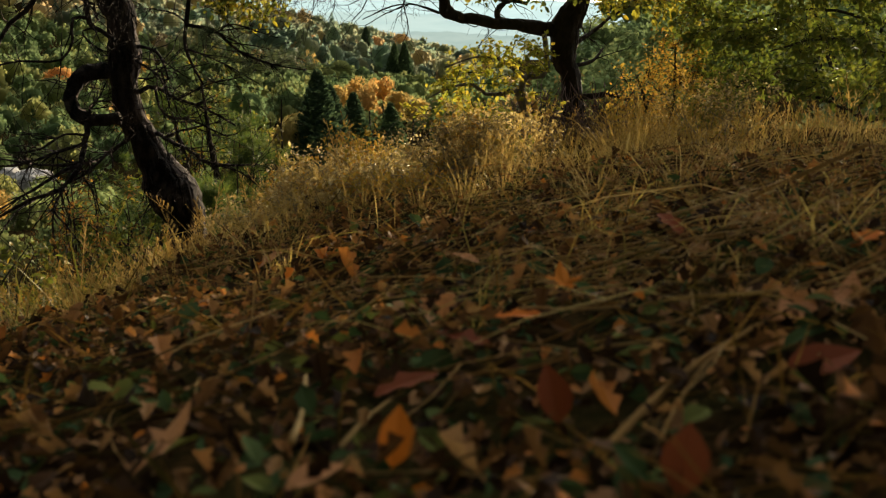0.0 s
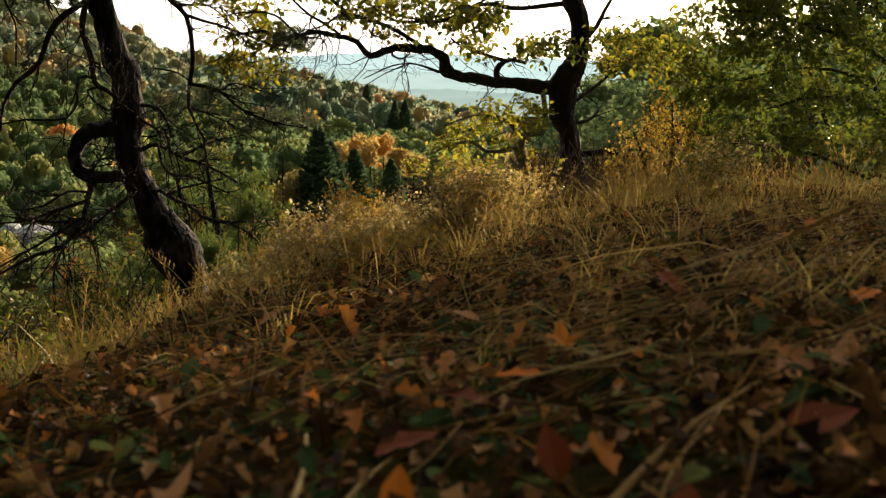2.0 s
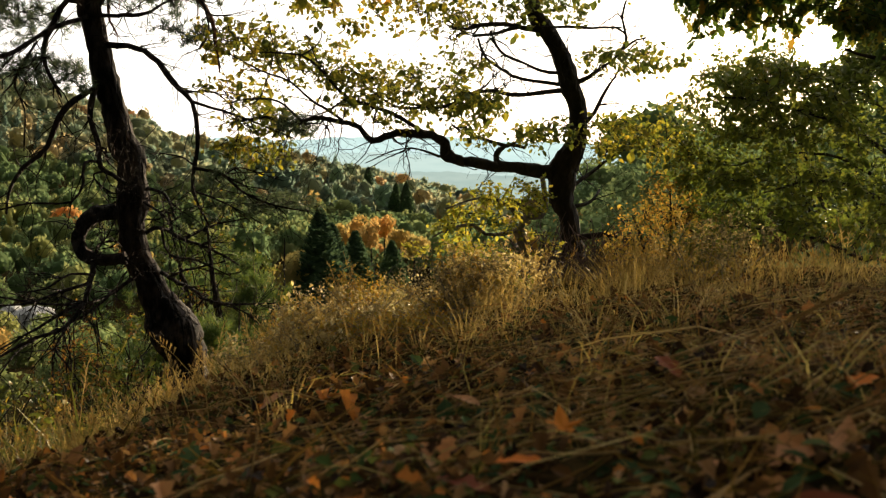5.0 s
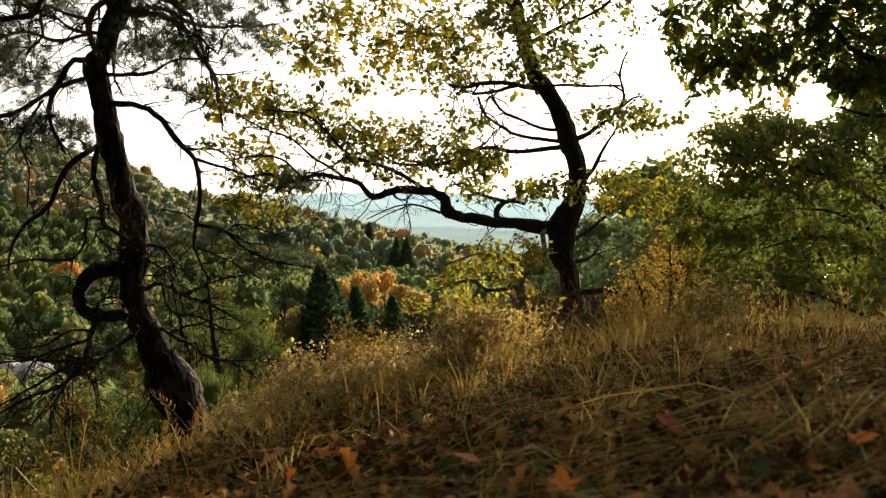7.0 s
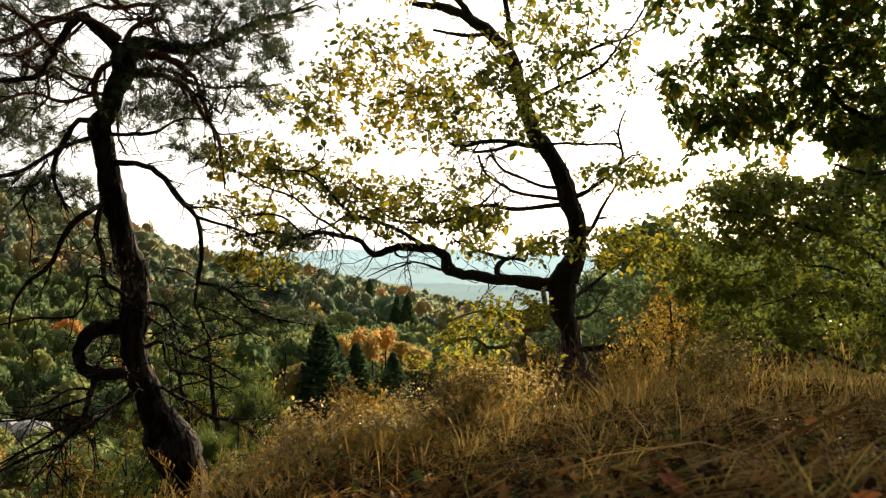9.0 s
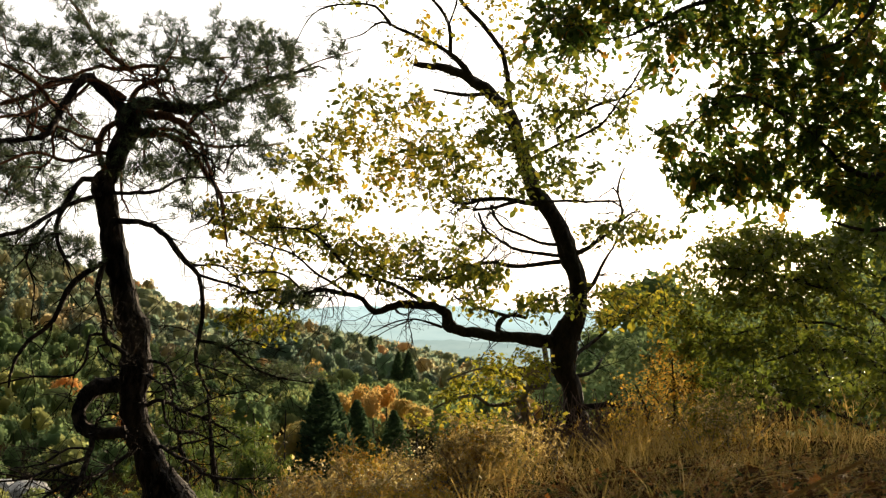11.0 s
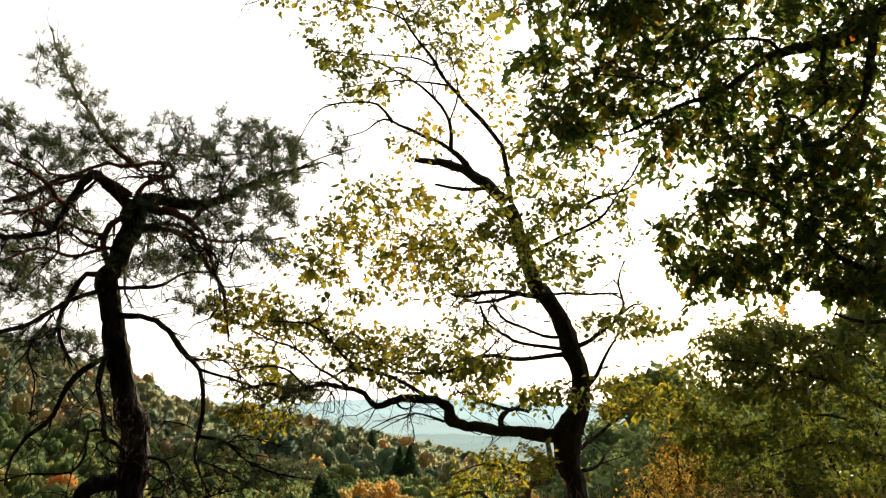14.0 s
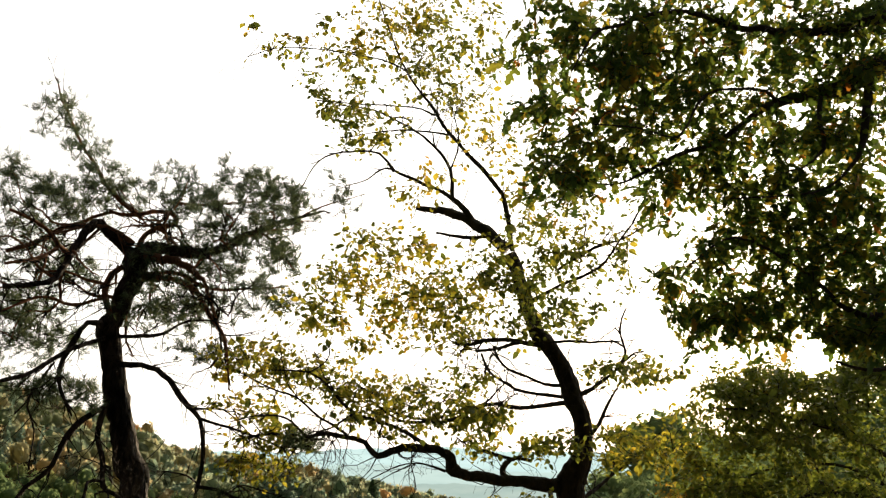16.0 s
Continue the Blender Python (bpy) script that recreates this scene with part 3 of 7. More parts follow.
def tube(pts, sides, rough=0.0, seed=0):
    """Vertices and faces of a round, slightly knobbly tube along points (x, y, z, radius)."""
    g = np.random.default_rng(seed)
    d = np.gradient(pts[:, :3], axis=0)
    d /= np.linalg.norm(d, axis=1, keepdims=True) + 1e-9
    side = np.cross(d[0], (0.31, 0.95, 0.05))
    us = []
    for k in range(len(pts)):
        side = side - d[k] * (side @ d[k])
        side = side / (np.linalg.norm(side) + 1e-9)
        us.append(side)
    u = np.array(us)
    w = np.cross(d, u)
    a = np.linspace(0, 2 * np.pi, sides, endpoint=False)
    rad = pts[:, 3][:, None] * (1 + rough * g.normal(0, 1, (len(pts), sides)))
    if rough:
        ridges = g.normal(0, 1.2 * rough, sides)
        rad = rad * (1 + ridges[None] + 0.8 * rough * np.sin(np.arange(len(pts)) * 0.9 + g.uniform(0, 6))[:, None])
    ring = pts[:, None, :3] + rad[..., None] * (np.cos(a)[None, :, None] * u[:, None] + np.sin(a)[None, :, None] * w[:, None])
    verts = ring.reshape(-1, 3).tolist() + [pts[0, :3].tolist(), pts[-1, :3].tolist()]
    n = len(pts)
    faces = [(k * sides + q, k * sides + (q + 1) % sides, (k + 1) * sides + (q + 1) % sides, (k + 1) * sides + q) for k in range(n - 1) for q in range(sides)]
    faces += [(n * sides, (q + 1) % sides, q) for q in range(sides)]
    faces += [(n * sides + 1, (n - 1) * sides + q, (n - 1) * sides + (q + 1) % sides) for q in range(sides)]
    return verts, faces


BARK = {}


def tree_base(name, x, y, label, category, bark, upper=None):
    root = new(name)
    root.location = (x, y, float(height(x, y)))
    tagged(root, label, category)
    NODES[root.name], SPRAYS[root.name], WOOD_PARTS[root.name] = [], [], []
    BARK[root.name] = (bark, upper or bark)
    return root


def branch(tree, name, *ctrl):
    """One limb of a tree through (x, y, z, radius) in metres; nodes along it can bear twigs."""
    slim = (0.70 if max(c[3] for c in ctrl) < 0.03 else 0.85) if name in ("limb", "dead_branch") else 1.0
    ctrl = [(*c[:3], c[3] * slim) for c in ctrl]
    big = max(c[3] for c in ctrl)
    pts = curve_through(ctrl, 0.03 if big > 0.02 else 0.045)
    g = np.random.default_rng(int(abs(ctrl[0][0] * 977 + ctrl[-1][2] * 613) * 10) % 99991)
    jit = g.normal(0, 1, (len(pts), 3))
    jit = (jit + np.roll(jit, 1, 0) + np.roll(jit, -1, 0)) / 3
    kink = np.repeat(g.normal(0, 1, (len(pts) // 3 + 1, 3)), 3, 0)[: len(pts)]
    jit = jit + 0.8 * kink
    fade = np.minimum(1, np.minimum(np.arange(len(pts)), np.arange(len(pts))[::-1]) / 3.0)[:, None]
    pts[:, :3] += jit * fade * np.minimum(pts[:, 3:4] * 0.45, 0.005)
    sides = 20 if big > 0.05 else 10 if big > 0.012 else 6
    if name == "trunk" and sides == 20:
        pts[:, 3] *= 1.0 + 0.10 * np.exp(-np.linspace(0, 9, len(pts)))
    verts, faces = tube(pts, sides, 0.05 if big > 0.05 else 0.07, int(g.integers(9999)))
    origin = np.array(tree.location)
    lower, upper = BARK[tree.name]
    mat = upper if big < 0.03 and name != "trunk" and (ctrl[0][2] > 0.95) else lower
    WOOD_PARTS[tree.name].append(link_mesh(name, (np.array(verts) - origin).tolist(), faces, mat, tree))
    NODES[tree.name].append(pts[:: 3])
    return pts


def spray(tree, centre, size, count):
    """A mass of twigs and leaves: count twig ends in an uneven cloud round centre."""
    g = np.random.default_rng(len(SPRAYS[tree.name]) + 11)
    count = int(count * MORE.get(tree.name, 1.0))
    d = g.normal(0, 1, (count, 3))
    d = d / np.linalg.norm(d, axis=1, keepdims=True) * (g.uniform(0, 1, (count, 1)) ** 0.45)
    SPRAYS[tree.name].append(np.array(centre) + d * np.array(size) * WIDER.get(tree.name, 1.0))


def grow_twigs(tree, material, thick=0.0035, reach=1.3, droop=0.05, step=0.07, seed=3, least=0.0021):
    """Joins every spray point to the nearest limb or twig with a bent twig. Gives the twigs' outer points and directions."""
    g = np.random.default_rng(seed)
    nodes = np.vstack([n[:, :3] for n in NODES[tree.name]])
    rad = np.concatenate([n[:, 3] for n in NODES[tree.name]])
    ends = np.vstack(SPRAYS[tree.name])
    near = np.array([np.min(np.linalg.norm(nodes - e, axis=1)) for e in ends])
    origin = np.array(tree.location)
    verts, faces, tips = [], [], []
    for e in ends[np.argsort(near)]:
        dist = np.linalg.norm(nodes - e, axis=1)
        k = int(np.argmin(dist))
        if dist[k] > reach:
            continue
        a = nodes[k]
        n = max(3, int(dist[k] / step) + 1)
        t = np.linspace(0, 1, n)[:, None]
        bend = g.normal(0, 0.13, 3) * dist[k] + np.array([0, 0, droop * dist[k]])
        p = a + (e - a) * t + bend * (np.sin(np.pi * t)) + g.normal(0, 0.006, (n, 3)) * np.sin(np.pi * t)
        r0 = min(rad[k] * 0.6, thick * (0.5 + 0.8 * dist[k]))
        rr = np.linspace(max(r0, least), least * 0.66, n)[:, None]
        v, f = tube(np.hstack([p, rr]), 3)
        base = len(verts)
        verts += (np.array(v) - origin).tolist()
        faces += [tuple(i + base for i in q) for q in f]
        nodes = np.vstack([nodes, p[1:]])
        rad = np.concatenate([rad, rr[1:, 0]])
        start = 0 if dist[k] < 0.3 else n // 2
        way = np.gradient(p, axis=0)
        tips.append((p[start:], way[start:]))
    ob = link_mesh("fine_branching", verts, faces, material, tree)
    tagged(ob, kind="stuff")
    return tips


def leaf_outline(half, length=1.0, fold=0.12, curl=0.08):
    """A leaf 1 m long along y, from the half widths of its blade: two halves folded at the midrib, tip bent down."""
    n = len(half)
    ys = np.linspace(0, length, n + 2)
    w = np.concatenate([[0], half, [0]])
    mid = [(0, yy, -curl * (yy / length) ** 2) for yy in ys]
    lft = [(-ww, yy, fold * ww * 2 - curl * (yy / length) ** 2) for ww, yy in zip(w[1:-1], ys[1:-1])]
    rgt = [(ww, yy, fold * ww * 2 - curl * (yy / length) ** 2) for ww, yy in zip(w[1:-1], ys[1:-1])]
    verts = mid + lft + rgt
    m = n + 2
    faces = []
    for k in range(n + 1):
        for s in (0, 1):
            off = m + s * n
            a = off + k - 1 if k > 0 else None
            b = off + k if k < n else None
            if a is None:
                tri = [(0, 1, b)]
            elif b is None:
                tri = [(k, k + 1, a)]
            else:
                tri = [(k, k + 1, a), (a, k + 1, b)]
            faces += [t if s else t[::-1] for t in tri]
    return np.array(verts, float), np.array(faces, int)


OVATE = leaf_outline([0.20, 0.29, 0.27, 0.15], fold=0.13, curl=0.10)
BROAD = leaf_outline([0.24, 0.34, 0.25], fold=0.13, curl=0.12)
TEAR = leaf_outline([0.25, 0.30, 0.16], fold=0.14, curl=0.12)
OAK = leaf_outline([0.18, 0.11, 0.30, 0.17, 0.22], fold=0.10, curl=0.14)
SMALL = leaf_outline([0.26, 0.26], fold=0.2, curl=0.12)
CRUMPLED = leaf_outline([0.10, 0.27, 0.18, 0.34, 0.16], fold=0.55, curl=-0.30)


def maple_shape(curl):
    """A lobed leaf 1 m long, five pointed lobes round the stalk, edges curled."""
    verts, faces = [(0, 0.35, 0.0)], []
    ang = [200, 235, 262, 285, 312, 338, 0, 22, 48, 75, 98, 125, 160]
    rad = [0.22, 0.42, 0.20, 0.52, 0.26, 0.40, 0.62, 0.40, 0.26, 0.52, 0.20, 0.42, 0.22]
    for a, r in zip(ang, rad):
        s, c = math.sin(radians(a)), math.cos(radians(a))
        verts.append((r * s, 0.35 + r * c, curl * r * r * (1 + 0.6 * s)))
    verts.append((0.0, -0.25, 0.02))
    n = len(ang)
    faces = [(0, k + 1, k) for k in range(1, n)]
    faces += [(0, 1, n + 1), (0, n + 1, n)]
    return np.array(verts, float), np.array(faces, int)


MAPLE = maple_shape(0.5)


def leaf_spots(tips, per, spread, seed, hang=0.35):
    """Places and turns for leaves along twigs: both sides, tilted, blades roughly level, tips hanging."""
    g = np.random.default_rng(seed)
    pos, way = [], []
    for p, d in tips:
        k = g.integers(0, len(p), max(1, int(per * g.uniform(0.6, 1.4))))
        pos.append(p[k] + g.normal(0, spread, (len(k), 3)))
        dd = d[k] / (np.linalg.norm(d[k], axis=1, keepdims=True) + 1e-9)
        sidew = np.cross(dd, (0, 0, 1.0)) * g.choice([-1, 1], (len(k), 1))
        way.append(0.5 * dd + 0.9 * sidew + g.normal(0, 0.45, (len(k), 3)) - np.array([0, 0, hang]))
    pos, way = np.vstack(pos), np.vstack(way)
    up = np.array([0, 0, 1.0]) + g.normal(0, 0.55, pos.shape)
    return pos, frames_of(way, up)


def light_gap(pos, rot, g):
    """A gap in the crowns, through which the low sun reaches the bare ground of the spur."""
    way = pos - np.array([0.0, 0.08, 0.19])
    way = way / np.linalg.norm(way, axis=1, keepdims=True)
    off = np.degrees(np.arccos(np.clip(way @ np.array(SUN_DIR), -1, 1)))
    keep = off > g.uniform(0.7, 1.6, len(pos))
    return pos[keep], rot[keep]


def hang_leaves(tree, shape, mat, tips, per, size, seed, own=280, spread=0.012, hang=0.35):
    """Leaves on a tree: some hundreds as parts of their own, the rest joined."""
    g = np.random.default_rng(seed)
    pos, rot = leaf_spots(tips, per, spread, seed, hang)
    pos, rot = light_gap(pos, rot, g)
    pos = pos - np.array(tree.location)
    sc = size * g.lognormal(0, 0.32, len(pos))
    order = np.argsort(pos[:, 1] - 0.15 * sc / size)
    head, rest = order[:own], order[own:]
    me = bpy.data.meshes.new("leaf")
    me.from_pydata(shape[0].tolist(), [], shape[1].tolist())
    me.materials.append(mat)
    joints = np.vstack([n[:, :3] for n in NODES[tree.name]]) - np.array(tree.location)
    owner = np.concatenate([np.full(len(n), q) for q, n in enumerate(NODES[tree.name])])
    for k in head:
        ob = new("leaf", me)
        ob.parent = WOOD_PARTS[tree.name][int(owner[np.argmin(np.linalg.norm(joints - pos[k], axis=1))])]
        m = Matrix.Diagonal((sc[k], sc[k], sc[k], 1))
        ob.matrix_local = Matrix.Translation(pos[k]) @ Matrix(rot[k].tolist()).to_4x4() @ m
    if len(rest):
        ob = scatter("foliage", *shape, pos[rest], rot[rest], sc[rest], mat, tree)
        tagged(ob, kind="stuff")


def needle_tuft(n, seed, length=1.0, fan=0.9):
    """A shoot's end with long paired needles all round it."""
    g = np.random.default_rng(seed)
    tris = []
    for q in range(n):
        a, s = g.uniform(0, 6.283), g.uniform(0, 0.7)
        d = np.array([np.cos(a) * fan, 0.55 + 0.5 * s, np.sin(a) * fan])
        d = d / np.linalg.norm(d) * length * g.uniform(0.75, 1.1)
        base = np.array([0, s, 0])
        w = np.cross(d, g.normal(0, 1, 3))
        w = w / np.linalg.norm(w) * 0.026
        tris.append([base + w, base - w, base + d])
    v = np.array(tris).reshape(-1, 3)
    return v, np.arange(len(v)).reshape(-1, 3)


def needles(tree, tips, per, size, mat, seed):
    g = np.random.default_rng(seed)
    pos, way = [], []
    for p, d in tips:
        k = np.concatenate([[len(p) - 1], g.integers(0, len(p), per)])
        pos.append(p[k] + g.normal(0, 0.012, (len(k), 3)))
        way.append(d[k] / (np.linalg.norm(d[k], axis=1, keepdims=True) + 1e-9) + g.normal(0, 0.45, (len(k), 3)) + np.array([0, 0, 0.8]))
    pos, way = np.vstack(pos) - np.array(tree.location), np.vstack(way)
    rot = frames_of(way, g.normal(0, 1, pos.shape))
    for v in range(4):
        m = np.arange(len(pos)) % 4 == v
        ob = scatter("needles", *needle_tuft(24, 20 + v), pos[m], rot[m], size * g.uniform(0.75, 1.25, m.sum()), mat, tree)
        tagged(ob, kind="stuff")


def side_twigs(tree, per, reach, seed, low=-9.0, high=9.0):
    """Bare side twigs along the limbs."""
    g = np.random.default_rng(seed)
    verts, faces = [], []
    origin = np.array(tree.location)
    for pts in NODES[tree.name]:
        if pts[:, 3].max() > 0.045 or pts[0, 2] < low or pts[0, 2] > high:
            continue
        n = int(len(pts) * per)
        for k in g.integers(1, len(pts), n):
            d = pts[min(k, len(pts) - 1), :3] - pts[k - 1, :3]
            d = d / (np.linalg.norm(d) + 1e-9) + g.normal(0, 0.7, 3) + np.array([0, 0, -0.1])
            ln = reach * g.uniform(0.3, 1.0)
            q = [np.array([*pts[k, :3], min(pts[k, 3] * 0.6, 0.004)])]
            for s in range(4):
                d = d / np.linalg.norm(d) + g.normal(0, 0.3, 3)
                q.append(np.array([*(q[-1][:3] + d / np.linalg.norm(d) * ln / 4), max(0.0009, q[0][3] * (1 - (s + 1) / 4.6))]))
            bits = [np.array(q)]
            for s in (2, 3):
                e = d + g.normal(0, 0.9, 3)
                e = e / np.linalg.norm(e) * ln * 0.35
                w = q[s][3] * 0.7
                bits.append(np.array([[*q[s][:3], w], [*(q[s][:3] + e * 0.5 + g.normal(0, 0.012, 3)), w * 0.8], [*(q[s][:3] + e), 0.0008]]))
            for bit in bits:
                v, f = tube(bit, 3)
                base = len(verts)
                verts += (np.array(v) - origin).tolist()
                faces += [tuple(i + base for i in r) for r in f]
    ob = link_mesh("fine_branching", verts, faces, BARK[tree.name][0], tree)
    tagged(ob, kind="stuff")


def gnarled(tree, name, n, seed, low, high, reach, thick, sag):
    """Crooked side limbs that leave the larger ones, wind about and thin out."""
    g = np.random.default_rng(seed)
    starts = np.vstack([k[2:] for k in NODES[tree.name] if len(k) > 3])
    starts = starts[(starts[:, 2] > low) & (starts[:, 2] < high) & (starts[:, 3] > 0.7 * thick)]
    for q in range(n):
        p = starts[g.integers(0, len(starts))]
        a = g.uniform(0, 6.283)
        d = np.array([1.5 * math.cos(a), 0.7 * math.sin(a), g.normal(0, 0.35)])
        ln = reach * g.uniform(0.5, 1.0)
        r = min(p[3] * 0.8, thick * g.uniform(0.7, 1.2))
        pts = [np.array([*p[:3], r])]
        for k in range(6):
            d = d / np.linalg.norm(d) + g.normal(0, 0.55, 3) * np.array([1, 0.6, 1]) - np.array([0, 0, sag])
            pts.append(np.array([*(pts[-1][:3] + d / np.linalg.norm(d) * ln / 6), r * (1 - 0.13 * (k + 1))]))
        branch(tree, name, *[tuple(c) for c in pts])


# the crooked pine at the edge of the spur
pine = tree_base("pine_tree", -1.33, 4.95, "crooked old pine with dark bark and bare looping lower limbs", "pine tree", M_PINE_BARK, M_PINE_UPPER)
branch(pine, "trunk", (-1.322, 4.950, -1.135, 0.0873), (-1.334, 4.952, -1.048, 0.0903), (-1.351, 4.955, -0.947, 0.0962), (-1.390, 4.957, -0.845, 0.1166), (-1.434, 4.960, -0.758, 0.1196), (-1.489, 4.962, -0.670, 0.0817), (-1.528, 4.964, -0.569, 0.0730), (-1.588, 4.967, -0.437, 0.0657), (-1.610, 4.969, -0.321, 0.0643), (-1.609, 4.971, -0.204, 0.0716), (-1.597, 4.974, -0.087, 0.0775), (-1.609, 4.976, 0.030, 0.0717), (-1.652, 4.979, 0.176, 0.0674), (-1.691, 4.981, 0.323, 0.0571), (-1.717, 4.983, 0.470, 0.0616), (-1.740, 4.986, 0.617, 0.0557), (-1.773, 4.988, 0.734, 0.0557), (-1.779, 4.990, 0.837, 0.0587), (-1.756, 4.993, 0.926, 0.0499), (-1.697, 4.995, 1.058, 0.0529), (-1.662, 4.998, 1.176, 0.0647), (-1.648, 5.000, 1.265, 0.0588))
branch(pine, "limb", (-1.646, 5.000, -0.200, 0.0447), (-1.743, 4.958, -0.202, 0.0443), (-1.815, 4.917, -0.233, 0.0439), (-1.849, 4.875, -0.309, 0.0407), (-1.813, 4.833, -0.396, 0.0403), (-1.713, 4.792, -0.425, 0.0343), (-1.580, 4.750, -0.409, 0.0340))
branch(pine, "dead_branch", (-1.750, 4.800, -0.420, 0.0229), (-1.728, 4.680, -0.509, 0.0195), (-1.710, 4.560, -0.593, 0.0163), (-1.770, 4.440, -0.694, 0.0132), (-1.874, 4.320, -0.727, 0.0103), (-2.018, 4.200, -0.804, 0.0075))
branch(pine, "dead_branch", (-1.760, 4.750, -0.534, 0.0142), (-1.861, 4.600, -0.564, 0.0110), (-1.943, 4.450, -0.590, 0.0080), (-2.041, 4.300, -0.563, 0.0051))
branch(pine, "dead_branch", (-1.598, 5.000, -0.530, 0.0149), (-1.706, 4.850, -0.607, 0.0116), (-1.764, 4.700, -0.625, 0.0098), (-1.894, 4.550, -0.601, 0.0081), (-2.063, 4.400, -0.542, 0.0052))
branch(pine, "limb", (-1.731, 4.950, 0.445, 0.0236), (-1.768, 4.875, 0.413, 0.0203), (-1.868, 4.800, 0.334, 0.0200), (-1.923, 4.725, 0.138, 0.0169), (-2.015, 4.650, 0.043, 0.0139), (-2.058, 4.575, -0.075, 0.0109), (-2.040, 4.500, -0.168, 0.0067))
branch(pine, "limb", (-1.748, 4.900, 0.422, 0.0204), (-1.769, 4.860, 0.278, 0.0203), (-1.726, 4.820, 0.178, 0.0201), (-1.695, 4.780, 0.043, 0.0171), (-1.623, 4.740, 0.005, 0.0141), (-1.545, 4.700, -0.038, 0.0140))
branch(pine, "dead_branch", (-1.679, 4.720, 0.067, 0.0141), (-1.722, 4.656, 0.064, 0.0111), (-1.706, 4.592, -0.037, 0.0096), (-1.749, 4.528, -0.113, 0.0081), (-1.908, 4.464, -0.116, 0.0067), (-2.061, 4.400, -0.149, 0.0052))
branch(pine, "limb", (-1.693, 4.950, 0.649, 0.0236), (-1.488, 4.900, 0.614, 0.0204), (-1.359, 4.850, 0.475, 0.0188), (-1.232, 4.800, 0.359, 0.0172), (-1.198, 4.750, 0.204, 0.0142), (-1.211, 4.700, 0.038, 0.0140), (-1.209, 4.650, -0.069, 0.0097), (-1.123, 4.600, -0.229, 0.0055))
branch(pine, "dead_branch", (-1.184, 4.600, 0.041, 0.0123), (-1.041, 4.575, 0.010, 0.0095), (-0.929, 4.550, -0.078, 0.0081), (-0.791, 4.525, -0.130, 0.0054), (-0.641, 4.500, -0.156, 0.0032))
branch(pine, "dead_branch", (-1.219, 4.750, 0.357, 0.0127), (-1.020, 4.733, 0.300, 0.0085), (-0.851, 4.717, 0.230, 0.0070), (-0.724, 4.700, 0.182, 0.0042))
branch(pine, "dead_branch", (-1.557, 5.000, -0.077, 0.0149), (-1.439, 4.900, -0.086, 0.0117), (-1.362, 4.800, -0.134, 0.0086), (-1.311, 4.700, -0.210, 0.0056))
branch(pine, "dead_branch", (-1.558, 5.000, -0.309, 0.0179), (-1.440, 4.900, -0.268, 0.0146), (-1.292, 4.800, -0.318, 0.0114), (-1.154, 4.700, -0.349, 0.0098), (-0.981, 4.600, -0.424, 0.0055))
branch(pine, "dead_branch", (-1.509, 5.000, -0.501, 0.0179), (-1.407, 4.900, -0.521, 0.0146), (-1.265, 4.800, -0.572, 0.0114), (-1.128, 4.700, -0.625, 0.0084), (-0.806, 4.600, -0.611, 0.0041))
branch(pine, "dead_branch", (-1.569, 5.000, -0.692, 0.0119), (-1.502, 4.850, -0.779, 0.0116), (-1.391, 4.700, -0.840, 0.0084))
branch(pine, "limb", (-1.770, 4.950, 0.841, 0.0265), (-1.854, 4.880, 0.861, 0.0204), (-1.890, 4.810, 0.744, 0.0201), (-1.921, 4.740, 0.625, 0.0169), (-1.871, 4.670, 0.481, 0.0139), (-1.797, 4.600, 0.374, 0.0055))
branch(pine, "limb", (-1.770, 4.900, 0.783, 0.0175), (-1.882, 4.733, 0.702, 0.0169), (-1.976, 4.567, 0.591, 0.0163), (-2.084, 4.400, 0.523, 0.0131))
branch(pine, "dead_branch", (-1.896, 4.600, 0.634, 0.0082), (-1.980, 4.575, 0.503, 0.0082), (-1.993, 4.550, 0.421, 0.0068), (-1.943, 4.525, 0.313, 0.0059), (-1.943, 4.500, 0.122, 0.0040))
branch(pine, "limb", (-1.692, 5.000, 1.241, 0.0387), (-1.760, 4.929, 1.314, 0.0323), (-1.814, 4.857, 1.375, 0.0289), (-1.852, 4.786, 1.327, 0.0285), (-1.899, 4.714, 1.193, 0.0253), (-1.909, 4.643, 1.094, 0.0194), (-1.949, 4.571, 1.021, 0.0163), (-2.130, 4.500, 0.988, 0.0134))
branch(pine, "limb", (-1.899, 4.700, 1.185, 0.0196), (-1.917, 4.600, 1.212, 0.0164), (-1.922, 4.500, 1.243, 0.0161), (-1.951, 4.400, 1.287, 0.0131), (-2.032, 4.300, 1.318, 0.0102))
branch(pine, "limb", (-1.954, 4.700, 1.229, 0.0140), (-1.957, 4.500, 1.127, 0.0121), (-2.033, 4.300, 1.061, 0.0102))
branch(pine, "limb", (-1.686, 5.000, 1.294, 0.0268), (-1.806, 4.950, 1.383, 0.0206), (-1.975, 4.900, 1.380, 0.0175), (-2.126, 4.850, 1.292, 0.0173), (-2.273, 4.800, 1.225, 0.0143))
branch(pine, "limb", (-1.657, 5.000, 1.250, 0.0417), (-1.573, 5.043, 1.285, 0.0361), (-1.393, 5.086, 1.261, 0.0303), (-1.223, 5.129, 1.290, 0.0275), (-1.136, 5.171, 1.366, 0.0216), (-1.059, 5.214, 1.412, 0.0186), (-0.836, 5.257, 1.495, 0.0110), (-0.702, 5.300, 1.543, 0.0063))
